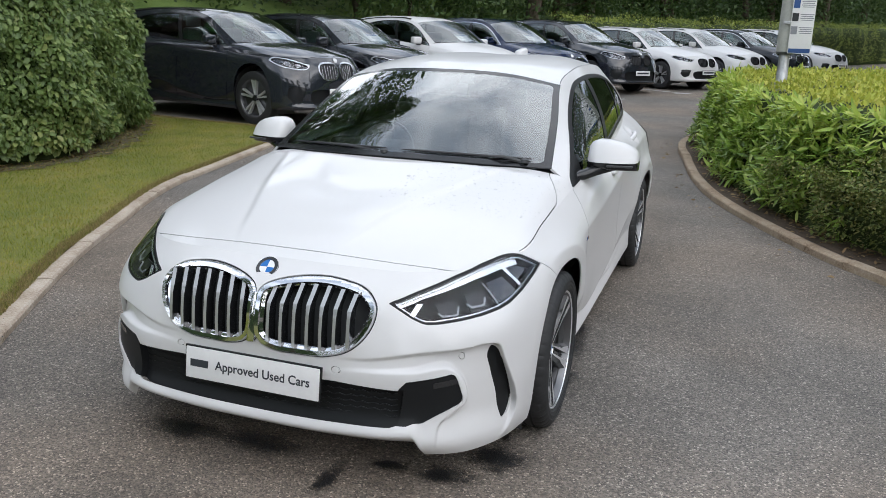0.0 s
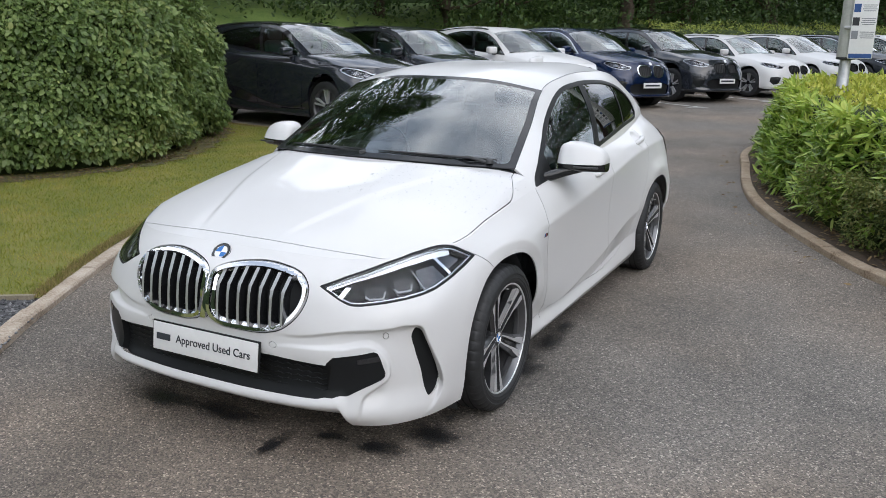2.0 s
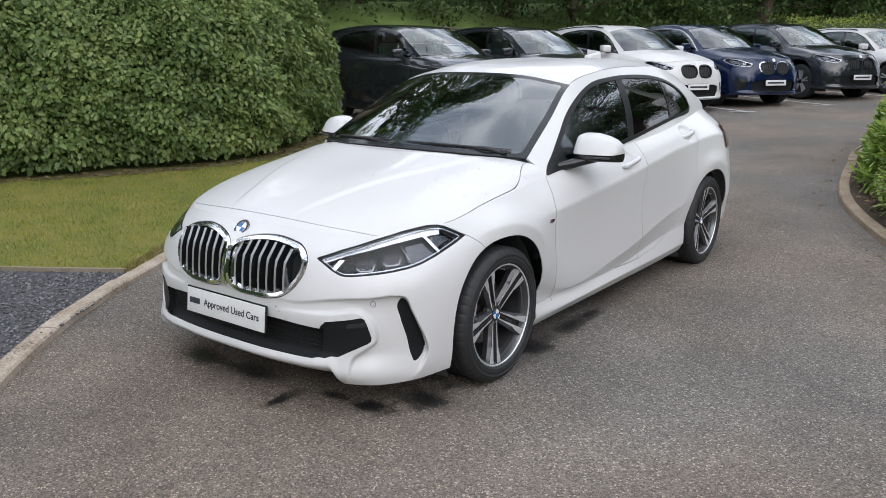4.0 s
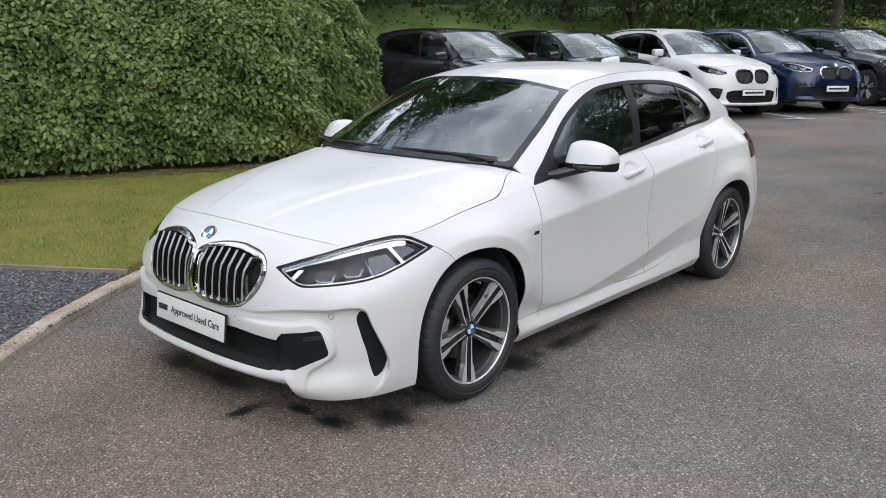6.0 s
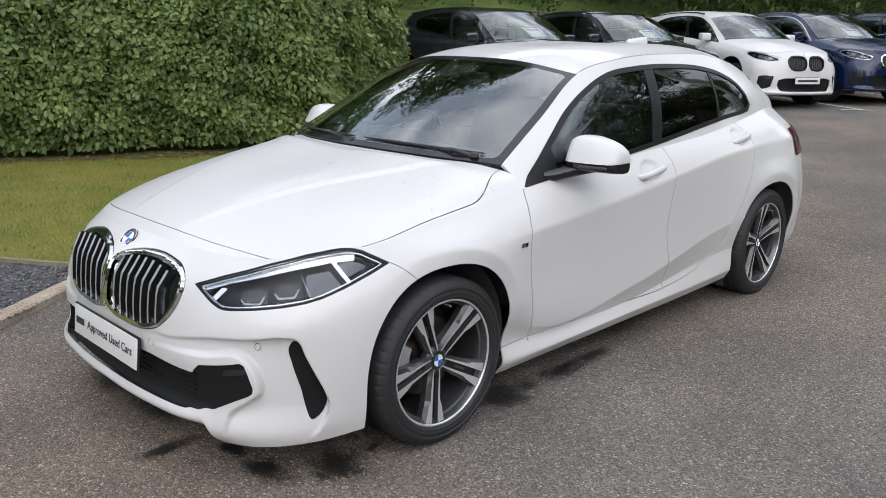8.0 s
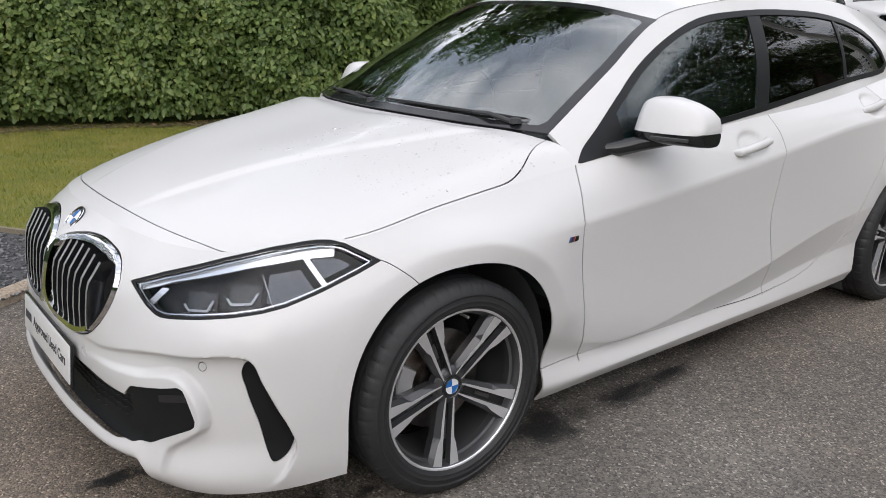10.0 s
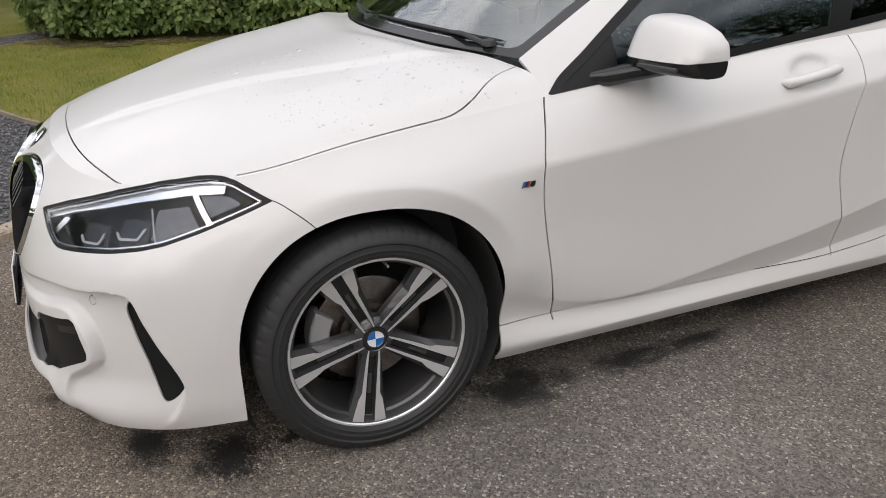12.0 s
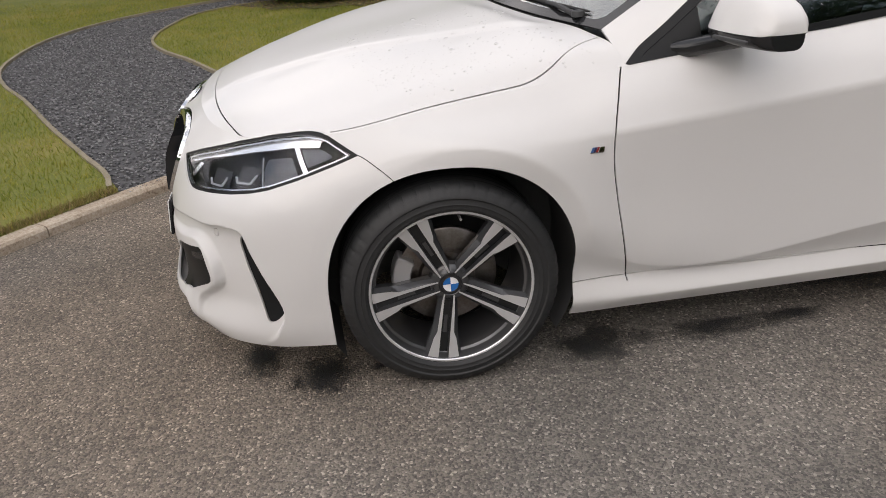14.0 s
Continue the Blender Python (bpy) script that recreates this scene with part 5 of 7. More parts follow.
def kerb(name, line, width, height, length, left, mat, label):
    """A run of bevelled concrete kerb stones, each with its own joint."""
    p = line(np.linspace(0, 1, 600))
    run = np.r_[0, np.cumsum(np.linalg.norm(np.diff(p, axis=0), axis=1))]
    thing = tagged(empty(name), label, "kerb", kind="structure")
    q = offset(p, width if left else -width)
    rng = random.Random(5)
    at = 0.0
    while at + length * .5 < run[-1]:
        a, b = at + .003, min(at + length, run[-1]) - .003
        s = np.linspace(a, b, 5)
        f = [np.stack([np.interp(s, run, e[:, k]) for k in (0, 1)], 1) for e in (p, q)]
        v, lift = [], rng.uniform(-.004, .005)
        for i in range(5):
            (x0, y0), (x1, y1) = f[0][i], f[1][i]
            z0, h = rise(.5 * (y0 + y1)), height + lift
            for w, z in ((0, -.08), (0, h - .012), (.10, h), (.9, h), (1, h - .008), (1, -.08)):
                v.append((x0 + (x1 - x0) * w, y0 + (y1 - y0) * w, z0 + z))
        faces = []
        for i in range(4):
            for k in range(5):
                quad = (i * 6 + k, i * 6 + k + 1, (i + 1) * 6 + k + 1, (i + 1) * 6 + k)
                faces.append(quad if left else quad[::-1])
        faces += [tuple(range(6))[::-1] if left else tuple(range(6)), tuple(24 + k for k in range(6)) if left else tuple(24 + k for k in range(6))[::-1]]
        part("kerb_stone", (v, faces), mat, thing, smooth=False)
        at += length
    return thing


kerb("kerb_1", KERB_L, .105, .045, .91, True, CONCRETE, "flush pale concrete kerb edging the lawn")
kerb("kerb_2", KERB_R, .105, .06, .60, False, TAN_CONCRETE, "curved low tan concrete kerb round the shrub bed")

# lawn and gravel path share one sheet, cut along the path's edges
kl = offset(KERB_L(np.linspace(0, 1, 160)), .094)
lawn_edge = np.vstack([kl, [(-40, 9.5), (-40, -30), (6, -30), (6, -9)]])
path_edge = np.vstack([outline(PATH_NEAR, 5, closed=False), outline(PATH_FAR, 5, closed=False)])
gx, gy = np.concatenate([np.linspace(-40, -10, 16)[:-1], np.linspace(-10, 2, 121), [6]]), np.concatenate([np.linspace(-30, -5, 12)[:-1], np.linspace(-5, 9.6, 140)])
G = np.stack(np.meshgrid(gx, gy, indexing="ij"), -1)
bank = lambda x, y: rise(y) + .042 + .010 * math.sin(1.7 * x) * math.sin(1.3 * y)
V, F = sheet(np.concatenate([G, np.array([[bank(x, y) for x, y in col] for col in G])[..., None]], -1))
V, F, _ = split(V, F, inside_field(V[:, :2], lawn_edge))
V, path_f, lawn_f = split(V, F, inside_field(V[:, :2], path_edge))
tagged(part("lawn", trim(V, lawn_f), TURF), "short mown lawn with dry patches", "lawn", kind="structure")
pv, pf = trim(V, path_f)
tagged(part("gravel_path", ([(x, y, z - .012) for x, y, z in pv], pf), GRAVEL_BED), "dark grey gravel footpath curving through the lawn", "path", kind="structure")


def board(points, name="path_edging"):
    p = outline(points, 5, closed=False)
    v, f = [], []
    for (x, y), (u, w) in zip(p, offset(p, .028)):
        z = bank(x, y)
        v += [(x, y, z - .06), (x, y, z + .016), (u, w, z + .016), (u, w, z - .06)]
    for i in range(len(p) - 1):
        for k in range(3):
            f.append((i * 4 + k, i * 4 + k + 1, i * 4 + 5 + k, i * 4 + 4 + k))
    return tagged(part(name, (v, f), EDGING, smooth=False), "thin pale edging board beside the gravel", "edging", kind="structure")


board([(-1.13, -1.40)] + PATH_NEAR[1:])
board(PATH_FAR[:-1] + [(-2.07, -.07)])


# ---------------------------------------------------------------- plants
def leaf_mesh(name, at, ahead, up, length, width, fold, mat, parent=None):
    """Many small folded leaves in one mesh: at, ahead and up are arrays; each leaf has two quads."""
    n = len(at)
    side = np.cross(ahead, up)
    side /= np.maximum(np.linalg.norm(side, axis=1), 1e-6)[:, None]
    nrm = np.cross(side, ahead)
    shape = ((0, 0, 0), (.28, .42, 1), (.68, .36, 1), (1, 0, .3), (.68, -.36, 1), (.28, -.42, 1))
    co = np.empty((n, 6, 3))
    for k, (a, b, c) in enumerate(shape):
        co[:, k] = at + ahead * (length * a)[:, None] + side * (width * b)[:, None] + nrm * (width * fold * c)[:, None]
    me = bpy.data.meshes.new(name)
    me.vertices.add(n * 6)
    me.vertices.foreach_set("co", co.ravel())
    loops = (np.arange(n)[:, None] * 6 + np.array([0, 1, 2, 3, 0, 3, 4, 5])[None]).ravel()
    me.loops.add(n * 8)
    me.loops.foreach_set("vertex_index", loops.astype(np.int32))
    me.polygons.add(n * 2)
    me.polygons.foreach_set("loop_start", np.arange(0, n * 8, 4, dtype=np.int32))
    me.update(calc_edges=True)
    me.materials.append(mat)
    ob = new(name, me)
    if parent is not None:
        ob.parent = parent
    return tagged(ob, kind="stuff")


def spread(rng, n, outward, droop=0.35, wild=0.9):
    """Leaf directions that look outward and hang a little."""
    d = outward + rng.normal(0, wild, (n, 3)) + np.array([0, 0, -droop])
    d /= np.linalg.norm(d, axis=1)[:, None]
    u = outward * .8 + np.array([0, 0, 1.3]) + rng.normal(0, .45, (n, 3))
    u -= d * (u * d).sum(1)[:, None]
    return d, u / np.maximum(np.linalg.norm(u, axis=1), 1e-6)[:, None]


def clipped_hedge(line, height, thick, leaf, size, density, seed, mat, name, label, base=rise, aspect=0.62, round_top=.35, inward=1, seen=(0, 1), skirt=0.12, shape=None, flat=False):
    """A clipped hedge behind a front line: a plain core sheet coloured as dark inner shade, and a skin of leaves over
    its front and top.
    """
    rng = np.random.default_rng(seed)
    thing = tagged(empty(name), label, "hedge")
    n = 90
    p = line(np.linspace(seen[0], seen[1], n))
    nrm = offset(p, 1.0 * inward) - p
    run = np.r_[0, np.cumsum(np.linalg.norm(np.diff(p, axis=0), axis=1))]
    prof = [(.10, skirt), (.02, .5), (0.0, height * .45), (.05, height - round_top * .9), (.18, height - .30 * round_top), (round_top + .1, height), (thick, height)]
    prof = shape or prof
    c = Curve(*[(a, b) for a, b in prof])
    core, faces = [], []
    k = 14
    pr = c(np.linspace(0, 1, k))
    for i in range(n):
        wob = -.06 * math.sin(run[i] * 2.3) - .045 * math.sin(run[i] * 5.1 + 1)
        for a, b in pr:
            x, y = p[i] + nrm[i] * (a + .17 + wob)
            core.append((x, y, base(y) + max(0, b - .12)))
    for i in range(n - 1):
        for j in range(k - 1):
            faces.append((i * k + j, (i + 1) * k + j, (i + 1) * k + j + 1, i * k + j + 1))
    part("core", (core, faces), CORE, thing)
    total = int(density * run[-1] * (height + thick * .6))
    s = rng.uniform(0, run[-1], total)
    t = rng.uniform(0, 1, total)
    q = c(t)
    tang = np.gradient(pr, axis=0)
    i = np.clip(np.searchsorted(run, s) - 1, 0, n - 2)
    w = (s - run[i]) / (run[i + 1] - run[i])
    base_xy = p[i] * (1 - w)[:, None] + p[i + 1] * w[:, None]
    out_xy = -(nrm[i] * (1 - w)[:, None] + nrm[i + 1] * w[:, None])
    lump = .06 * np.sin(s * 2.3) + .045 * np.sin(s * 5.1 + 1) + .05 * np.sin(s * 3.7 + q[:, 1] * 4.1) + .035 * np.sin(s * 9.0 - q[:, 1] * 7.0)
    lump = lump + (.075 * np.sin(s * 6.1 + q[:, 1] * 4.7) * np.sin(s * 2.2 - q[:, 1] * 7.9 + 1) if flat else 0)
    depth = rng.uniform(-.12, .05, total) + lump
    tt = np.stack([np.interp(t, np.linspace(0, 1, k), tang[:, m]) for m in (0, 1)], 1)
    tt /= np.linalg.norm(tt, axis=1)[:, None]
    face = np.stack([tt[:, 1], np.maximum(tt[:, 0], 0)], 1)
    outward = np.concatenate([out_xy * face[:, :1], face[:, 1:]], 1)
    at = np.concatenate([base_xy - out_xy * q[:, :1], q[:, 1:]], 1) + outward * depth[:, None]
    at[:, 2] += np.array([base(y) for y in at[:, 1]])
    if flat:
        # leaves hang with their faces turned outward
        d = np.array([0, 0, -.75]) + rng.normal(0, .62, (total, 3)) + outward * .25
        d /= np.linalg.norm(d, axis=1)[:, None]
        u = outward + np.array([0, 0, .45]) + rng.normal(0, .42, (total, 3))
        u -= d * (u * d).sum(1)[:, None]
        u /= np.maximum(np.linalg.norm(u, axis=1), 1e-6)[:, None]
    else:
        d, u = spread(rng, total, outward)
    ln = size * rng.uniform(.55, 1.35 if not flat else 1.6, total)
    leaf_mesh("foliage", at, d, u, ln, ln * aspect, .18, mat, thing)
    return thing


clipped_hedge(HEDGE_FRONT, 2.25, 1.5, "hornbeam", .063, 2150, 3, HEDGE_LEAF, "hedge", "tall clipped green hornbeam hedge behind the lawn", flat=True, aspect=.70, base=lambda y: rise(y) + .04, seen=(.0, .95), shape=[(.10, .12), (.0, .50), (.01, .90), (.08, 1.35), (.26, 1.80), (.62, 2.12), (1.5, 2.25)])
LAUREL = Curve(*[tuple(q) for q in offset(KERB_R(np.linspace(.285, .85, 34)), -.23)])
BOXLINE = Curve(*[tuple(q) for q in offset(KERB_R(np.linspace(.13, .325, 14)), -.22)])
bed_edge = np.vstack([offset(KERB_R(np.linspace(0, 1, 120)), -.098), [(11, 3)]])
bx, by = np.linspace(.5, 11, 60), np.linspace(-1, 14, 80)
B = np.stack(np.meshgrid(bx, by, indexing="ij"), -1)
V, F = sheet(np.concatenate([B, np.array([[rise(y) + .06 for x, y in col] for col in B])[..., None]], -1))
V, F, _ = split(V, F, inside_field(V[:, :2], bed_edge))
tagged(part("shrub_bed", trim(V, F), SOIL), "dark soil of the planted bed inside the kerb", "soil", kind="structure")


FRESH_LEAF = island_material("fresh_laurel_leaf", [(0.27, 0.40, 0.06), (0.40, 0.52, 0.09), (0.55, 0.60, 0.14)], 0.3, 0.35)


def laurel():
    """Long glossy leaves in loose whorls over the face of the bed's hedge, with a clipped golden top behind."""
    rng = np.random.default_rng(11)
    thing = tagged(empty("laurel_hedge"), "bushy laurel hedge with long glossy leaves on the shrub bed", "hedge")
    n = 3000
    s = rng.uniform(0, 1, n)
    p = LAUREL(s)
    eps = LAUREL(np.clip(s + .004, 0, 1)) - LAUREL(np.clip(s - .004, 0, 1))
    eps /= np.maximum(np.linalg.norm(eps, axis=1), 1e-6)[:, None]
    out = np.stack([-eps[:, 1], eps[:, 0]], 1)
    h = rng.uniform(.06, 1.0, n) ** .8
    lean = .31 * h + rng.uniform(-.03, .10, n) + .08 * np.sin(s * 60)
    at, ah, up, ln, high = [], [], [], [], []
    for i in range(n):
        y = p[i][1]
        c0 = np.array([*(p[i] - out[i] * lean[i]), rise(y) + .06 + .93 * h[i]])
        stem = np.array([*(out[i] * rng.uniform(.2, .9)), rng.uniform(.0, .9)]) + rng.normal(0, .25, 3)
        stem /= np.linalg.norm(stem)
        for k in range(rng.integers(5, 9)):
            d = stem * rng.uniform(.3, 1) + rng.normal(0, .55, 3) + np.array([0, 0, -.38])
            d /= np.linalg.norm(d)
            u = np.array([*(out[i] * .5), 1.0]) + rng.normal(0, .3, 3)
            u -= d * (u @ d)
            at.append(c0 + d * .01 + rng.normal(0, .018, 3))
            ah.append(d)
            up.append(u / np.linalg.norm(u))
            ln.append(rng.uniform(.085, .155))
            high.append(h[i] + rng.normal(0, .10) > .78)
    ln, high = np.array(ln), np.array(high)
    at, ah, up = np.array(at), np.array(ah), np.array(up)
    for name, sel, mat in (("foliage", ~high, LAUREL_LEAF), ("new_growth", high, FRESH_LEAF)):
        leaf_mesh(name, at[sel], ah[sel], up[sel], ln[sel], ln[sel] * .29, .12, mat, thing)
    v, f = [], []
    q = LAUREL(np.linspace(0, 1, 50))
    o = offset(q, -.22)
    o2 = offset(q, -.50)
    for a, b, c in zip(q, o, o2):
        z = rise(a[1])
        v += [(*(a * .55 + b * .45), z + .06), (*b, z + .5), (*(b * .5 + c * .5), z + .92), (*c, z + .96)]
    for i in range(49):
        for k in range(3):
            f.append((i * 4 + k, i * 4 + 4 + k, i * 4 + 5 + k, i * 4 + 1 + k))
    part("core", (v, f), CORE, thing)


laurel()


def flat_top():
    """The clipped golden top of the bed, level with the laurel's shoulder."""
    rng = np.random.default_rng(12)
    thing = tagged(empty("golden_hedge"), "flat clipped yellow-green hedge top behind the laurel", "hedge")
    edge = np.vstack([offset(BED_R(np.linspace(.27, 1, 90)), -.62), [(11, 7), (6.0, 3.0)]])
    pts = rng.uniform((.8, 1.5), (11, 13.5), (60000, 2))
    dens = np.exp(-np.maximum(0, pts[:, 0] - 4.5) * .55)
    pts = pts[(inside_field(pts, edge) < 0) & (rng.uniform(0, 1, len(pts)) < dens)]
    n = len(pts)
    z = np.array([rise(y) for y in pts[:, 1]]) + 1.0 + .035 * np.sin(pts[:, 0] * 3.1) * np.sin(pts[:, 1] * 2.7) + rng.uniform(-.07, .05, n)
    outward = np.tile(np.array([0, 0, 1.0]), (n, 1))
    d, u = spread(rng, n, outward, 0.0, .8)
    ln = rng.uniform(.035, .075, n)
    leaf_mesh("foliage", np.concatenate([pts, z[:, None]], 1), d, u, ln, ln * .55, .15, GOLD_LEAF, thing)
    gx, gy = np.linspace(.8, 11, 50), np.linspace(1.5, 13.5, 60)
    G = np.stack(np.meshgrid(gx, gy, indexing="ij"), -1)
    V, F = sheet(np.concatenate([G, np.array([[rise(y) + .94 for x, y in col] for col in G])[..., None]], -1))
    V, F, _ = split(V, F, inside_field(V[:, :2], edge))
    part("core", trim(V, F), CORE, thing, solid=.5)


flat_top()
clipped_hedge(BOXLINE, .70, 1.2, "box", .028, 5200, 8, BOX_LEAF, "low_bush", "low dark small-leaved clipped bush on the shrub bed", base=lambda y: rise(y) + .06, inward=-1, round_top=.45, skirt=.03)


def grass():
    """Mown blades over the lawn near the drive."""
    rng = np.random.default_rng(21)
    n = 430000
    p = rng.uniform((-10, -5.5), (1.0, 7.6), (n, 2))
    far = np.maximum.reduce([-8.2 - p[:, 0], -3.6 - p[:, 1], p[:, 0] + .4]) / 1.6
    p = p[rng.uniform(0, 1, n) > np.clip(far, 0, 1)]
    p = p[(inside_field(p, lawn_edge) < -.005) & (inside_field(p, path_edge) > .01)]
    # straw-coloured tufts lean out over the kerb's back
    edge = offset(KERB_L(np.linspace(.10, .80, 900)), .128)[rng.integers(0, 900, 46000)] + rng.normal(0, .026, (46000, 2))
    edge = edge[(inside_field(edge, lawn_edge) < .006) & (inside_field(edge, path_edge) > .01)]
    for p, mat, name, label in ((p, BLADES, "grass", "short green and straw-coloured lawn grass"), (edge, STRAW, "edge_grass", "dry tufts of grass along the kerb")):
        n = len(p)
        z = np.array([bank(x, y) for x, y in p])
        a = rng.uniform(0, 2 * math.pi, n)
        h = rng.uniform(.012, .034, n)
        lean = rng.normal(0, .5, (n, 2)) * h[:, None]
        wv = np.stack([np.cos(a), np.sin(a)], 1) * rng.uniform(.0018, .0036, n)[:, None]
        co = np.empty((n, 3, 3))
        co[:, 0, :2], co[:, 1, :2], co[:, 2, :2] = p - wv, p + wv, p + lean
        co[:, 0, 2] = co[:, 1, 2] = z - .002
        co[:, 2, 2] = z + h
        me = bpy.data.meshes.new(name)
        me.vertices.add(n * 3)
        me.vertices.foreach_set("co", co.ravel())
        me.loops.add(n * 3)
        me.loops.foreach_set("vertex_index", np.arange(n * 3, dtype=np.int32))
        me.polygons.add(n)
        me.polygons.foreach_set("loop_start", np.arange(0, n * 3, 3, dtype=np.int32))
        me.update(calc_edges=True)
        me.materials.append(mat)
        tagged(new(name, me), label, "grass", kind="stuff")


grass()


def stones():
    """Loose angular chips on the gravel path."""
    rng = np.random.default_rng(22)
    n = 60000
    p = rng.uniform((-8.7, -3.3), (-.9, .6), (n, 2))
    near = rng.uniform(0, 1, n) < np.clip(1.25 + p[:, 0] * .10, .25, 1)
    p = p[(inside_field(p, path_edge) < -.004) & near]
    n = len(p)
    z = np.array([bank(x, y) - .012 for x, y in p])
    base = np.array([(1, 0, 0), (-1, 0, 0), (0, 1, 0), (0, -1, 0), (0, 0, 1), (0, 0, -1)], float)
    size = rng.uniform(.006, .014, n)[:, None, None]
    co = base[None] * rng.uniform(.6, 1.3, (n, 6, 1)) * size
    a = rng.uniform(0, 6.28, n)
    ca, sa = np.cos(a)[:, None], np.sin(a)[:, None]
    x, y = co[..., 0] * ca - co[..., 1] * sa, co[..., 0] * sa + co[..., 1] * ca
    co[..., 0], co[..., 1] = x + co[..., 2] * .4, y
    co[..., 2] *= .7
    co += np.concatenate([p, (z + .004)[:, None]], 1)[:, None]
    tri = np.array([(0, 2, 4), (2, 1, 4), (1, 3, 4), (3, 0, 4), (2, 0, 5), (1, 2, 5), (3, 1, 5), (0, 3, 5)])
    me = bpy.data.meshes.new("gravel_chips")
    me.vertices.add(n * 6)
    me.vertices.foreach_set("co", co.ravel())
    me.loops.add(n * 24)
    me.loops.foreach_set("vertex_index", (np.arange(n)[:, None, None] * 6 + tri[None]).ravel().astype(np.int32))
    me.polygons.add(n * 8)
    me.polygons.foreach_set("loop_start", np.arange(0, n * 24, 3, dtype=np.int32))
    me.update(calc_edges=True)
    me.materials.append(CHIPS)
    tagged(new("gravel_chips", me), "loose dark grey gravel chips on the path", "gravel", kind="stuff")


stones()


# ---------------------------------------------------------------- wet patches, lines, pole
def wet_patch(x, y, rx, ry):
    v, f = lathe([(0, 1.5), (0, .75), (0, .01)], 28, "z")
    tagged(part("wet_patch", (v, f), WET, where=Matrix.Translation((x, y, rise(y) + .0045)) @ Matrix.Diagonal((rx, ry, 1, 1))), "dark damp patch of rainwater on the asphalt", "puddle", group="wet patches round the car")


for i, w in enumerate(((-.42, -.66, .14, .06), (-.12, -.64, .12, .05), (.24, -.77, .03, .08), (.40, -.60, .05, .03), (.61, -.59, .075, .045), (.75, -.39, .085, .075), (.79, .46, .075, .10), (.785, .62, .03, .035),
                       (.79, .86, .045, .11), (.775, 1.12, .04, .10), (.55, 1.5, .10, .25), (.30, .2, .2, .3), (-.3, .4, .25, .2), (.74, -.22, .02, .03))):
    wet_patch(w[0], w[1], w[2] * 1.6, w[3] * 1.6)


def post_and_sign():
    x, y = 1.88, 7.19
    z = rise(y)
    pole = tagged(empty("lamp_post", pose(x, y, z)), "weathered pale lamp post rising out of the hedge", "lamp post")
    part("foot", lathe([(.0, .066), (1.0, .066), (1.03, .075), (1.06, .062), (1.40, .055)], 32, "z"), GALV, pole)
    part("collar", lathe([(1.345, .056), (1.35, .096), (1.36, .101), (1.375, .100)], 32, "z"), PLASTIC, pole)
    part("shaft", lathe([(1.37, .098), (2.2, .096), (5.5, .07), (5.5, 0)], 32, "z"), POLE_PAINT, pole)
    sign = tagged(empty("notice_board", pose(x + .135, y - .125, z + .09, 0, 0, 6)), "white notice board with small pictures on the lamp post", "sign")
    part("panel", box_bm((.24, .012, 1.0), (0, 0, 1.77), .004), PLATE_WHITE, sign)
    part("header", box_bm((.225, .002, .045), (0, -.0075, 1.30)), SIGN_BLUE, sign)
    for k, (zz, c) in enumerate(((1.95, INK), (1.80, SIGN_BLUE), (1.66, INK), (1.52, SIGN_GREY))):
        part("picture", box_bm((.065, .002, .085), (-.08, -.0075, zz)), c, sign)
        for r in range(4):
            part("text_bar", box_bm((.14 - .02 * (r % 2), .0015, .008), (.04, -.0072, zz + .03 - .02 * r)), SIGN_GREY, sign)
    part("bracket", box_bm((.12, .03, .03), (-.13, .03, 1.6), .005), GALV, sign)


SIGN_BLUE = material("sign_blue", (0.02, 0.07, 0.22), 0.5)
SIGN_GREY = material("sign_grey", (0.22, 0.23, 0.25), 0.6)
post_and_sign()


LITTER = island_material("dry_brown_leaf", [(0.10, 0.06, 0.03), (0.20, 0.13, 0.06), (0.30, 0.22, 0.11)], 0.8, 0.1)
BARE = mottled("bare_hedge_soil", [(0.045, 0.035, 0.022), (0.085, 0.07, 0.04), (0.10, 0.11, 0.04)], 5, rough=0.95, bump=0.006, fine=50)


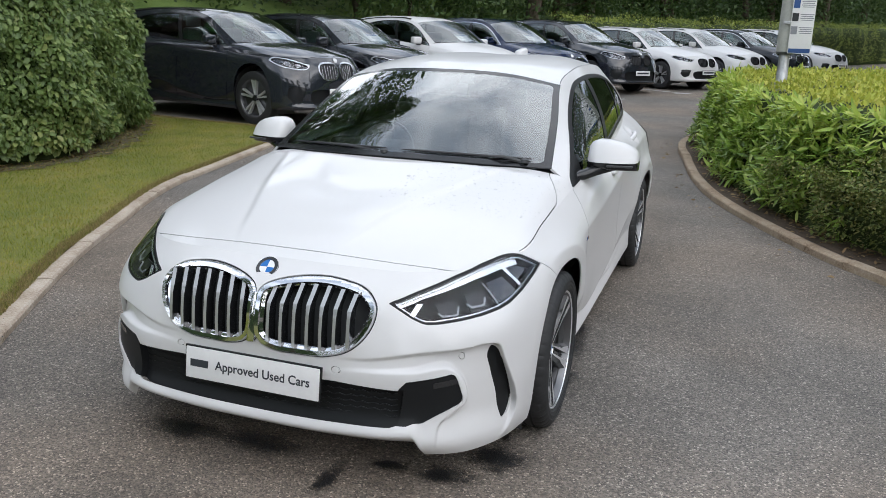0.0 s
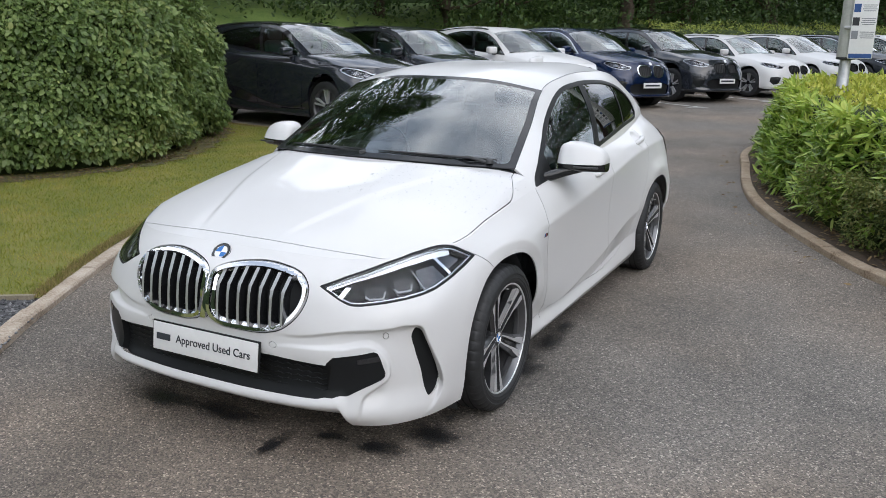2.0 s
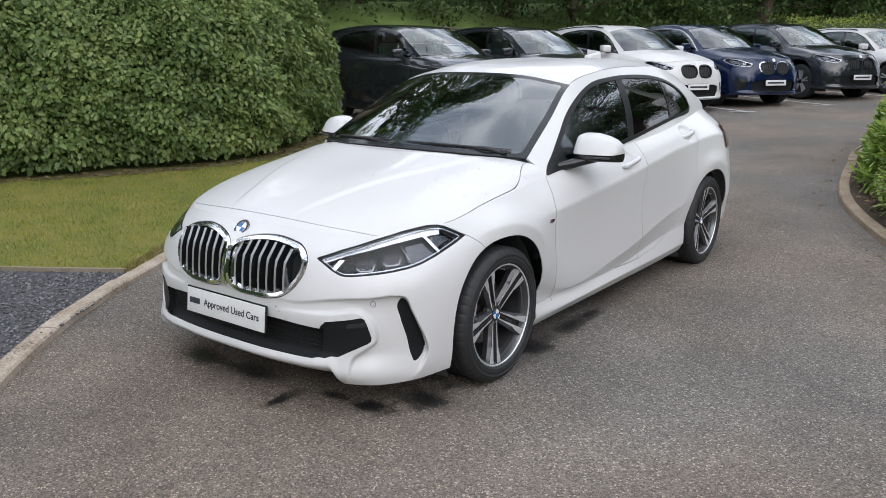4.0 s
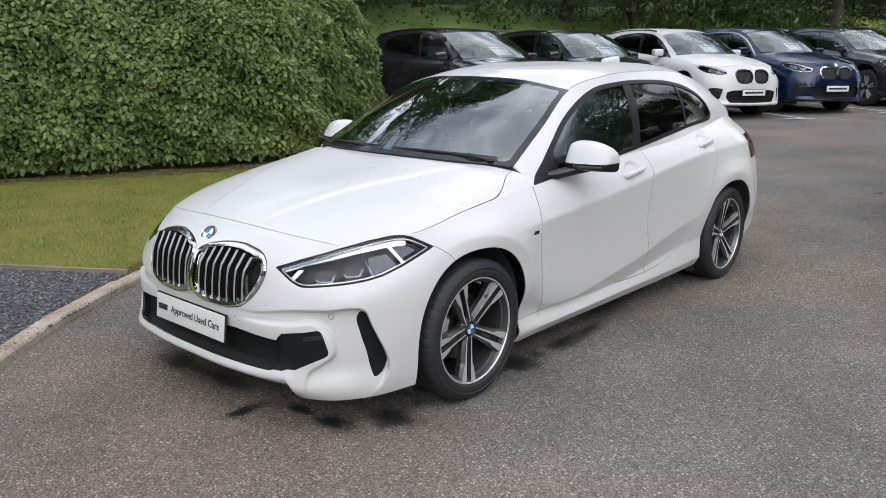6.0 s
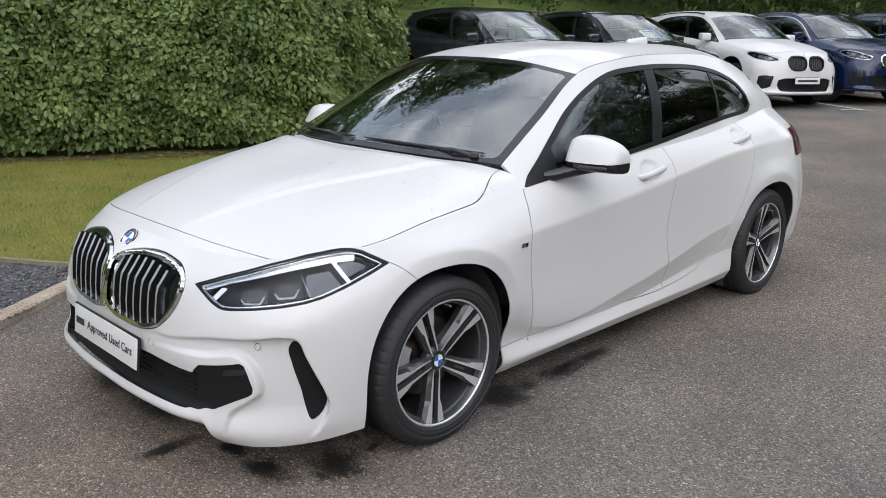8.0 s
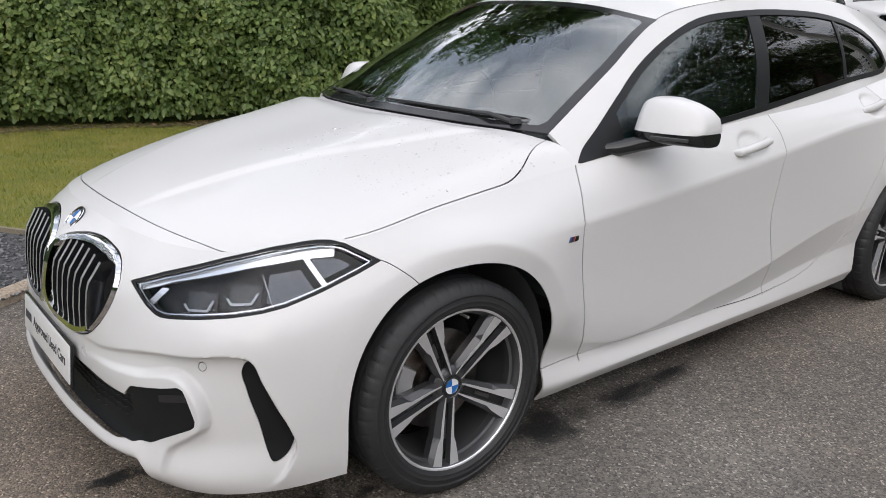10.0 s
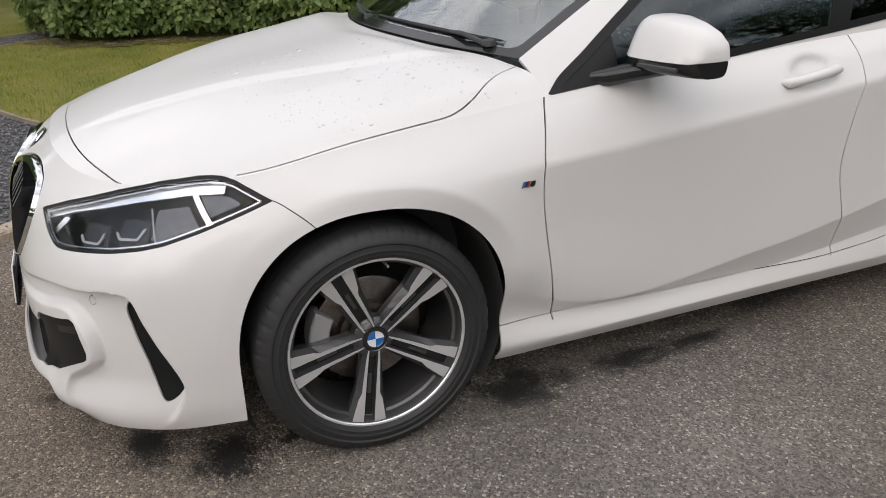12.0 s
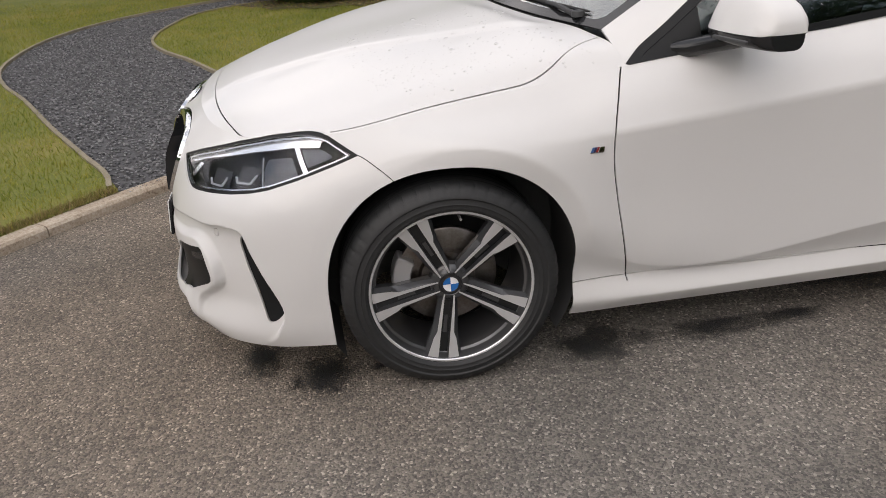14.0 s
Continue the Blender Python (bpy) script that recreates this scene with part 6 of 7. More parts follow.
def litter():
    """Bare soil under the tall hedge, and dry leaves there and along the shrub bed's kerb."""
    rng = np.random.default_rng(71)
    p = HEDGE_FRONT(np.linspace(.05, .93, 160))
    a, b = offset(p, -.16), offset(p, .5)
    wob = .05 * np.sin(np.arange(160) * .9) + .03 * np.sin(np.arange(160) * 2.3)
    a = a + (a - b) / np.linalg.norm(a - b, axis=1)[:, None] * wob[:, None]
    v = [(x, y, bank(x, y) + .010) for q in zip(a, b) for x, y in q]
    tagged(part("hedge_soil", (v, [(2 * i, 2 * i + 2, 2 * i + 3, 2 * i + 1) for i in range(159)]), BARE), "strip of bare soil along the foot of the hedge", "soil", kind="structure")
    at = []
    for x, y in offset(HEDGE_FRONT(rng.uniform(.05, .93, 1500)), 0.0):
        q = np.array([x, y]) + rng.normal(0, .14, 2)
        at.append((q[0], q[1], bank(q[0], q[1]) + .016))
    base = KERB_R(np.linspace(.12, .75, 300))
    inner = offset(base, -.27)
    for i in rng.integers(0, 300, 1700):
        q = inner[i] + rng.normal(0, .07, 2)
        at.append((q[0], q[1], rise(q[1]) + .068))
    outer = offset(base, .07)
    for i in rng.integers(0, 300, 110):
        q = outer[i] + np.abs(rng.normal(0, .12, 2)) * np.array([-1, -.3])
        at.append((q[0], q[1], rise(q[1]) + .008))
    n = len(at)
    d = rng.normal(0, 1, (n, 3)) * np.array([1, 1, .18])
    d /= np.linalg.norm(d, axis=1)[:, None]
    u = np.array([0, 0, 1.0]) + rng.normal(0, .25, (n, 3))
    u -= d * (u * d).sum(1)[:, None]
    u /= np.linalg.norm(u, axis=1)[:, None]
    ln = rng.uniform(.025, .06, n)
    tagged(leaf_mesh("leaf_litter", np.array(at), d, u, ln, ln * .55, .12, LITTER), "dry brown leaves under the hedge and by the kerb", "leaves", kind="stuff")


litter()


# ---------------------------------------------------------------- the parked row
def tall(k_h, k_w, k_l):
    """A warp that turns the hatchback's lines into those of a taller car."""
    zs = (0, .145, .318, .56, .765, .885, .99, 1.07, 1.434)
    zt = tuple(a + (b - a) * k_h for a, b in zip(zs, (0, .20, .36, .70, .985, 1.10, 1.185, 1.28, 1.68)))

    def warp(P):
        P = np.array(P, float)
        x, y, z = P[..., 0], P[..., 1], P[..., 2]
        y2 = np.where(y > 0, y * k_l, y * (1 + .05 * k_h))
        y2 = y2 + .42 * k_h * ease((z - 1.0) / .35) * ease((y - 2.1) / 1.0)
        x2 = x * k_w * (1 + .05 * k_h * ease((z - .95) / .4))
        return np.stack([x2, y2, np.interp(z, zs, zt)], -1)

    return warp


def road_wheel(parent, where, r, rim):
    w = part("wheel", lathe([(-.11, r * .70), (-.115, r * .9), (-.095, r), (.095, r), (.115, r * .9), (.11, r * .74), (.10, r * .72)], 40), RUBBER, parent, where=where)
    part("rim", lathe([(.10, r * .73), (.104, r * .70), (.085, r * .67), (.02, r * .64), (.015, 0)], 40), ALLOY_DARK if rim != "bright" else STEEL, w)
    for k in range(5):
        for side in (-1, 1):
            a = radians(72 * k + 18 + 9 * side)
            c, s = math.cos(a), math.sin(a)
            rot = lambda q, t, x: (x, q * c - t * s, q * s + t * c)
            v = [rot(.04, -.008, .075), rot(.04, .008, .075), rot(r * .70, .015, .097), rot(r * .70, -.015, .097), rot(.04, -.008, .03), rot(.04, .008, .03), rot(r * .70, .015, .05), rot(r * .70, -.015, .05)]
            part("spoke", (v, [(0, 3, 2, 1), (0, 1, 5, 4), (1, 2, 6, 5), (3, 0, 4, 7)]), ALLOY if rim != "black" else ALLOY_DARK, w, smooth=False)
    part("hub", lathe([(.06, .055), (.085, .045), (.085, 0)], 20), GLOSS_BLACK, w)


def coarse(P, a, b):
    u = sorted(set(range(0, P.shape[0], a)) | {P.shape[0] - 1})
    v = sorted(set(range(0, P.shape[1], b)) | {P.shape[1] - 1})
    return P[np.ix_(u, v)]


BASE_SHEETS = {"flank": coarse(flank(), 5, 4), "bonnet": coarse(bonnet(), 6, 5), "screen": coarse(windscreen(), 4, 4), "roof": coarse(roof(), 5, 5), "side": coarse(glasshouse(), 4, 4)}
FAR_KIDNEY = [(.018, .62), (.022, .575), (.045, .548), (.11, .534), (.23, .534), (.305, .550), (.352, .600), (.362, .645), (.345, .695), (.27, .716), (.11, .720), (.045, .708), (.022, .675)]
BOWL = material("silvered_lamp_reflector", (0.15, 0.155, 0.165), 0.2, 0.7)
BROW = material("pale_lamp_edge", (0.70, 0.71, 0.73), 0.25, 0.3)
NOSE4, NOSE5 = L4(np.linspace(0, L4.at_knots(2.2), 40)), L5(np.linspace(0, L5.at_knots(2.2), 40))
SMALL_LAMP = [(-.30, .690), (-.222, .706), (-.067, .740), (.10, .762), (.22, .762), (.285, .735), (.22, .708), (.096, .672), (-.05, .652), (-.20, .642), (-.27, .656)]


def parked_car(label, paint, where, warp, r, grille_mat, trim_mat, rim="silver", plate=True, paper=True, lamp_line=None, rails=True):
    car = tagged(empty("parked_car", where), label, "car", group="parked car row")
    lamp_line = outline(SMALL_LAMP, 4)
    V, F = sheet(BASE_SHEETS["flank"])
    for y0 in (0, BASE):
        V, _, F = split(V, F, arch_field(V, y0) - .006)
    V, lamp, F = split(V, F, inside_field(corner(V), lamp_line))
    V, kid, F = split(V, F, inside_field(facing(V), np.array(FAR_KIDNEY)))
    V, slot, F = split(V, F, inside_field(facing(V), np.array([(-.2, .450), (.40, .450), (.52, .425), (.53, .36), (.46, .275), (-.2, .265)])))
    V, fog, F = split(V, F, inside_field(corner(V), np.array([(-.26, .47), (-.14, .48), (-.02, .47), (.0, .38), (-.10, .31), (-.22, .34)])))
    V, low, F = split(V, F, V[:, 2] - np.where(V[:, 1] > .2, .235, .20))
    W = lambda geo: (warp(np.array(geo[0])), geo[1])
    gaps = []
    for pts in (DOOR_FRONT, DOOR_MID, DOOR_REAR):
        V, band, F = groove(V, F, lambda V: np.where((V[:, 1] > -.3)[:, None], V[:, 1:], 9), outline(pts, 4, closed=False), .004)
        gaps += band
    sides("shut_line", W(press(V, gaps, -.010)), DARK, car)
    part("body", both(*W(trim(V, F))), paint, car, solid=.012)
    part("cladding", both(*W(trim(V, low))), trim_mat, car, solid=.012)
    for geo in (W(trim(V, lamp)), flip(*W(trim(V, lamp)))):
        part("headlamp", geo, LENS, car, "clear headlamp", solid=.004)
    sides("lamp_inside", W(press(V, lamp, -.03)), LAMP_FAR, car)
    kd = part("grille", both(*W(press(V, kid, -.03))), DARK, car, "double-kidney grille")
    v2, ring, _ = split(np.array(V), kid, -(inside_field(facing(np.array(V)), np.array(FAR_KIDNEY)) + .016))
    part("grille_surround", both(*W(press(v2, ring, .008))), grille_mat, kd, solid=.03)
    mid = lambda x, z: np.interp(z, (.56, .68), (np.interp(x, NOSE4[:, 0], NOSE4[:, 1]), np.interp(x, NOSE5[:, 0], NOSE5[:, 1])))
    for k in range(6):
        x = .055 + .046 * k
        for sx in (1, -1):
            part("grille_slat", tube([tuple(warp(np.array([sx * x, mid(x, z) + .012, z]))) for z in (.550, .60, .64, .685)], .006, 5), SATIN if grille_mat is SATIN else GLOSS_BLACK, kd)
    part("air_intake", both(*W(press(V, slot, -.03))), TRIM_BLACK, car)
    # lamp bowls: two bright reflectors under a pale strip
    q = corner(np.array(V))
    for a0, z0 in ((-.13, .69), (.02, .71)):
        v3, bowl, _ = split(np.array(V), lamp, np.hypot((q[:, 0] - a0) * .7, (q[:, 1] - z0) * 1.5) - .034)
        sides("lamp_bowl", W(press(v3, bowl, -.018)), BOWL, car)
    v3, brow, _ = split(np.array(V), lamp, -(inside_field(q, lamp_line) + .010))
    sides("light_strip", W(press(v3, brow, -.008)), BROW, car)
    sides("fog_recess", W(press(V, fog, -.02)), GLOSS_BLACK, car)
    V, F = sheet(BASE_SHEETS["bonnet"])
    V, band, F = groove(V, F, lambda V: V[:, :2], outline([(.0, -.66), (.26, -.655), (.49, -.61), (.61, -.545), (.69, -.44)], 4, closed=False), .005)
    part("bonnet", both(*W(trim(V, F))), paint, car, solid=.012)
    part("shut_line", both(*W(press(V, band, -.01))), DARK, car)
    part("windscreen", both(*W(sheet(BASE_SHEETS["screen"]))), GLASS_FAR, car, "windscreen with a price card behind it" if paper else "", solid=.005)
    part("roof", both(*W(sheet(BASE_SHEETS["roof"]))), paint, car, solid=.012)
    V, F = sheet(BASE_SHEETS["side"])
    dlo = outline(DLO, 2)
    V, win, F = split(V, F, inside_field(V[:, 1:], dlo))
    sides("pillar", W(trim(V, F)), paint, car, solid=.012)
    V, pane, frame_w = split(V, win, inside_field(V[:, 1:], dlo) + .014)
    sides("window_trim", W(press(V, frame_w, .003)), SATIN if grille_mat is CHROME else GLOSS_BLACK, car, solid=.008)
    V, post_a, pane = split(V, pane, np.abs(V[:, 1] - (1.545 + .13 * (V[:, 2] - .99) / .34)) - .04)
    sides("door_post", W(trim(V, post_a)), GLOSS_BLACK, car, solid=.006)
    for group in islands(pane):
        g = W(press(V, group, -.002))
        part("door_window", g, GLASS_SIDE, car, solid=.004)
        part("door_window", flip(*g), GLASS_SIDE, car, solid=.004)
    at = lambda x, y, z: tuple(warp(np.array([x, y, z])))
    part("rear_screen", both(*W(sheet(coarse(rear, 3, 3)))), GLOSS_BLACK, car)
    for sx in (1, -1):
        for y0 in (0, BASE):
            p = at(.79, y0, .318)
            road_wheel(car, pose(sx * (p[0] - .035), p[1], r) @ Matrix.Diagonal((sx, 1, 1, 1)), r, rim)
            part("arch_liner", lathe([(-.30, r * 1.27), (.02, r * 1.22)], 24, arc=(-25, 205)), DARK, car, where=pose(sx * p[0], p[1], r) @ Matrix.Diagonal((sx, 1, 1, 1)))
            part("arch_back", lathe([(-.3, r * 1.27), (-.3, 0)], 20, arc=(-25, 205)), DARK, car, where=pose(sx * p[0], p[1], r) @ Matrix.Diagonal((sx, 1, 1, 1)))
        m = at(.90, .80, .99)
        part("door_mirror", box_bm((.22, .13, .14), (sx * m[0], m[1], m[2] + .01), .045, 3), paint, car)
        part("mirror_foot", box_bm((.16, .06, .04), (sx * (m[0] - .10), m[1], m[2] - .06), .015), PLASTIC, car)
        if rails:
            part("roof_rail", tube([at(sx * .55, 1.35, 1.375), at(sx * .555, 1.6, 1.40), at(sx * .55, 2.3, 1.39), at(sx * .54, 2.8, 1.33)], .014, 6), GLOSS_BLACK if grille_mat is not CHROME else SATIN, car)
    fl = at(0, 1.3, .16)
    part("underbody", box_bm((1.35, 3.6, .10), (0, 1.35, fl[2] + .06), .03), PLASTIC, car)
    d = at(0, .8, .80)
    part("dashboard", box_bm((1.35, .45, .2), (0, d[1], d[2]), .05), CLOTH, car)
    for sx in (1, -1):
        s = at(.36, 1.75, .82)
        part("seat_back", box_bm((.48, .16, .65), (sx * .36, s[1], s[2]), .06, 2), CLOTH if paint is not PAINT_BLACK else SEAT_GREY, car)
        part("headrest", box_bm((.26, .1, .17), (sx * .36, s[1] + .07, s[2] + .42), .04, 2), CLOTH if paint is not PAINT_BLACK else SEAT_GREY, car)
    bl = at(.72, 1.65, .62)
    part("cabin_lining", box_bm((bl[0] * 2 - .08, 2.2, .05), (0, bl[1], at(0, 0, .5)[2]), .02), CLOTH, car)
    if paper:
        a, b = np.array(at(.02, .56, 1.10)), np.array(at(.02, .36, 1.00))
        n = Vector(tuple(a - b)).normalized()
        part("price_card", box_bm((.34, .26, .002), (.0, 0, 0)), PAPER, car, "white price card behind the windscreen", where=Matrix.Translation(tuple((a + b) / 2 + np.array((0, .03, .03)))) @ pose(0, 0, 0, math.degrees(math.asin(n.z)), 0, 0))
        part("card_print", box_bm((.26, .05, .003), (.0, .08, 0)), SIGN_BLUE, car, where=Matrix.Translation(tuple((a + b) / 2 + np.array((0, .03, .032)))) @ pose(0, 0, 0, math.degrees(math.asin(n.z)), 0, 0))
    pl = at(0, -.85, .42)
    show_plate(car, pose(0, pl[1] - .02, pl[2], 88, 0, 0), words=False)
    lg = at(0, -.735, .738)
    part("badge", lathe([(0, .04), (.006, .038), (.006, 0)], 20, "z"), BADGE_WHITE, car, where=pose(lg[0], lg[1] - .01, lg[2], 58))
    fin = at(0, 2.6, 1.40)
    part("roof_fin", box_bm((.05, .15, .06), (fin[0], fin[1], fin[2] + .02), .02, 2), paint, car)
    return car


SEAT_GREY = material("pale_grey_seat_cloth", (0.22, 0.22, 0.23), 0.8)
SUV, CROSS, BIG = tall(1.0, 1.055, 1.07), tall(.42, 1.02, 1.0), tall(1.22, 1.11, 1.11)
ROW = (("tall black sport utility car parked in the row", PAINT_BLACK, BIG, .40, SATIN, PAINT_BLACK, "silver"),
       ("glossy black sport utility car parked in the row", PAINT_BLACK, SUV, .38, SATIN, PAINT_BLACK, "silver"),
       ("white sport utility car with black grille in the row", PAINT_WHITE, SUV, .38, GLOSS_BLACK, PAINT_WHITE, "silver"),
       ("metallic dark blue sport utility car in the row", PAINT_BLUE, SUV, .38, CHROME, PAINT_BLUE, "silver"),
       ("black sport utility car with black grille in the row", PAINT_BLACK, SUV, .38, GLOSS_BLACK, PAINT_BLACK, "silver"),
       ("white compact crossover with dark grille in the row", PAINT_WHITE, CROSS, .345, GLOSS_BLACK, PAINT_WHITE, "silver"),
       ("white compact crossover parked beside another white one", PAINT_WHITE, CROSS, .345, GLOSS_BLACK, PAINT_WHITE, "silver"),
       ("dark grey estate car parked behind the shrub bed", PAINT_GREY, CROSS, .34, CHROME, PAINT_GREY, "silver"),
       ("white compact crossover parked at the row's end", PAINT_WHITE, CROSS, .345, GLOSS_BLACK, PAINT_WHITE, "silver"))
FACE = 58.0
PLATES = [(-4.35, 8.4), (-3.72, 10.6), (-2.85, 12.75), (-1.92, 14.6), (-.78, 17.15), (.62, 19.55), (1.9, 22.1), (3.2, 24.6), (4.5, 27.1)]
TURNS = (76, 70, 62, 58, 58, 58, 58, 58, 58)
for (label, paint, warp, r, gm, tm, rim), (px, py), turn in zip(ROW, PLATES, TURNS):
    nose = warp(np.array([0, -.86, .42]))[1]
    m = pose(px, py, rise(py), 0, 0, turn) @ pose(0, -nose, 0)
    m.translation.z = rise(m.translation.y)
    ahead = m.to_3x3() @ Vector((0, 1, 0))
    m = m @ pose(0, 0, 0, math.degrees(math.atan(.028 * ahead.y)))
    parked_car(label, paint, m, warp, r, gm, tm, rim)
# bay markings in front of the row
face = np.array([math.sin(radians(FACE)), -math.cos(radians(FACE))])
for k, (px, py) in enumerate(PLATES[:-1]):
    a = (np.array(PLATES[k]) + np.array(PLATES[k + 1])) / 2 + face * .35
    for ln, w, ang in ((2.6, .09, 0), (.9, .09, 90)):
        c = a - face * (ln / 2 if ang == 0 else 0)
        tagged(part("bay_line", box_bm((w, ln, .002), (0, 0, 0)), LINE_PAINT, where=pose(c[0], c[1], rise(c[1]) + .006, 1.5 * math.cos(radians(FACE)), 0, FACE + ang)), "worn white bay marking on the asphalt", "line", kind="structure")


# ---------------------------------------------------------------- bank, fence and wood behind the row
ALONG = np.array([.51, .86])
BACK = np.array([-.86, .51])
ORIGIN = np.array([-4.6, 8.2])


def beyond(s, d):
    """A place s metres along the row and d metres behind its front."""
    return ORIGIN + ALONG * s + BACK * d


def bank_z(s, d):
    p = beyond(s, d)
    return rise(p[1]) + .05 + 2.6 * float(ease((d - 7.5) / 13)) + .12 * math.sin(s * .5) + .1 * math.sin(s * 1.3 + d)


ss, dd = np.linspace(-30, 75, 60), np.concatenate([np.linspace(6.2, 24, 20), [60]])
V = [(*beyond(s, d), bank_z(s, d) - (.25 if d == dd[0] else 0)) for s in ss for d in dd]
k = len(dd)
bank_grass = mottled("rough_bank_grass", [(0.07, 0.125, 0.025), (0.13, 0.20, 0.04), (0.17, 0.22, 0.06)], 1.2, rough=0.9, bump=0.02, fine=22)
tagged(part("grass_bank", (V, [(i * k + j, (i + 1) * k + j, (i + 1) * k + j + 1, i * k + j + 1) for i in range(len(ss) - 1) for j in range(k - 1)]), bank_grass), "rough green grass bank behind the car park", "bank", kind="structure")

low_line = Curve(*[tuple(beyond(s, 6.6)) for s in np.linspace(13, 48, 10)])
clipped_hedge(low_line, 1.75, 1.2, "privet", .06, 240, 31, PRIVET_LEAF, "boundary_hedge", "long low clipped light-green hedge behind the parked cars", inward=1, round_top=.25)

fence = tagged(empty("fence"), "dark post and rail fence on the grass bank", "fence")
fs = np.arange(-6, 16, 1.9)
for a in fs:
    p = beyond(a, 10.5)
    part("post", box_bm((.10, .10, 1.25), (p[0], p[1], bank_z(a, 10.5) + .55), .01), TIMBER, fence)
for a, b in zip(fs[:-1], fs[1:]):
    for h in (.45, .80, 1.12):
        p, q = beyond(a, 10.5), beyond(b, 10.5)
        part("rail", tube([(*p, bank_z(a, 10.5) + h), (*q, bank_z(b, 10.5) + h)], .035, 6), TIMBER, fence)


def tree(height, spread_r, clear, seed, leaf=.16, count=7000, mat=WOOD_LEAF):
    """A tapered trunk with limbs and a crown of many small leaves in uneven clumps."""
    rng = np.random.default_rng(seed)
    t = tagged(empty("tree"), "tall leafy broadleaf tree at the edge of the car park", "tree", group="woodland trees")
    pts = [(0, 0, -.3)]
    for i in range(1, 7):
        pts.append((pts[-1][0] + rng.normal(0, .12), pts[-1][1] + rng.normal(0, .12), height * .75 * i / 6))
    r0 = .035 * height ** .9
    part("trunk", tube(pts, [r0 * (1 - .82 * i / 6) for i in range(7)], 12), BARK, t)
    tips = []
    for i in range(11):
        h = rng.uniform(clear, height * .72)
        a = rng.uniform(0, 6.28)
        base = np.array([np.interp(h, [p[2] for p in pts], [p[m] for p in pts]) for m in (0, 1)] + [h])
        ln = spread_r * rng.uniform(.55, 1.0) * (1 - .45 * h / height)
        tip = base + np.array([math.cos(a) * ln, math.sin(a) * ln, ln * rng.uniform(.25, .8)])
        mid = base * .5 + tip * .5 + np.array([0, 0, -.1 * ln])
        part("limb", tube([tuple(base), tuple(mid), tuple(tip)], [r0 * .33, r0 * .2, r0 * .07], 6), BARK, t)
        tips += [tip, mid * .3 + tip * .7]
    tips.append(np.array([0, 0, height * .86]))
    tips += [np.array([rng.normal(0, spread_r * .4), rng.normal(0, spread_r * .4), rng.uniform(clear + .5, height * .95)]) for _ in range(14)]
    at, ow = [], []
    per = count // len(tips)
    for c in tips:
        n = per
        d = rng.normal(0, 1, (n, 3))
        d /= np.linalg.norm(d, axis=1)[:, None]
        rad = spread_r * rng.uniform(.22, .42) * rng.uniform(.35, 1.0, n) ** .5
        at.append(c + d * rad[:, None] * np.array([1, 1, .72]))
        ow.append(d)
    at, ow = np.concatenate(at), np.concatenate(ow)
    d, u = spread(rng, len(at), ow, .4, .8)
    ln = leaf * rng.uniform(.6, 1.3, len(at))
    leaf_mesh("crown", at, d, u, ln, ln * .6, .15, mat, t)
    return t


protos = [tree(9.5, 3.4, 1.6, 41, .18, 12000), tree(12, 3.8, 2.4, 42, .19, 13000), tree(7.5, 3.0, .7, 43), tree(16, 5.0, 4.5, 44, .22, 18000)]
spots = []
rng = random.Random(9)
for s in np.arange(-24, 66, 3.4):
    spots.append((s + rng.uniform(-1, 1), 13.5 + rng.uniform(-1, 1.8), rng.randrange(3)))
    spots.append((s + 1.6 + rng.uniform(-1, 1), 18.5 + rng.uniform(-1.5, 2), rng.randrange(3)))
used = set()
for s, d, kind in spots:
    if 0 < s < 9 and d < 15:
        continue
    p = beyond(s, d)
    m = pose(p[0], p[1], bank_z(s, d), 0, 0, rng.uniform(0, 360))
    if kind not in used:
        used.add(kind)
        protos[kind].matrix_basis = m
    else:
        copy_thing(protos[kind], m)
# trees round the drive, seen in the reflections on the car
for x, y, kind, turn in ((-11, -9, 1, 20), (-5, -14, 0, 80), (2, -17, 1, 140), (-14, -3, 2, 50), (-13.5, 1.5, 0, 110), (-9.8, 7.2, 3, 30), (-20, 4.5, 3, 200), (10, -16, 0, 200), (17, -9, 1, 250), (20, 0, 0, 300), (19, 9, 1, 15), (-19, 1, 1, 66), (18, 20, 1, 120), (12.5, 30, 1, 170), (15.5, 25, 0, 70), (21, 14, 1, 250), (9.5, 36, 3, 310), (10.5, 21.5, 0, 45), (7.6, 19, 3, 45)):
    m = pose(x, y, rise(y), 0, 0, turn)
    if kind == 3 and kind not in used:
        used.add(kind)
        protos[kind].matrix_basis = m
    else:
        copy_thing(protos[kind], m)


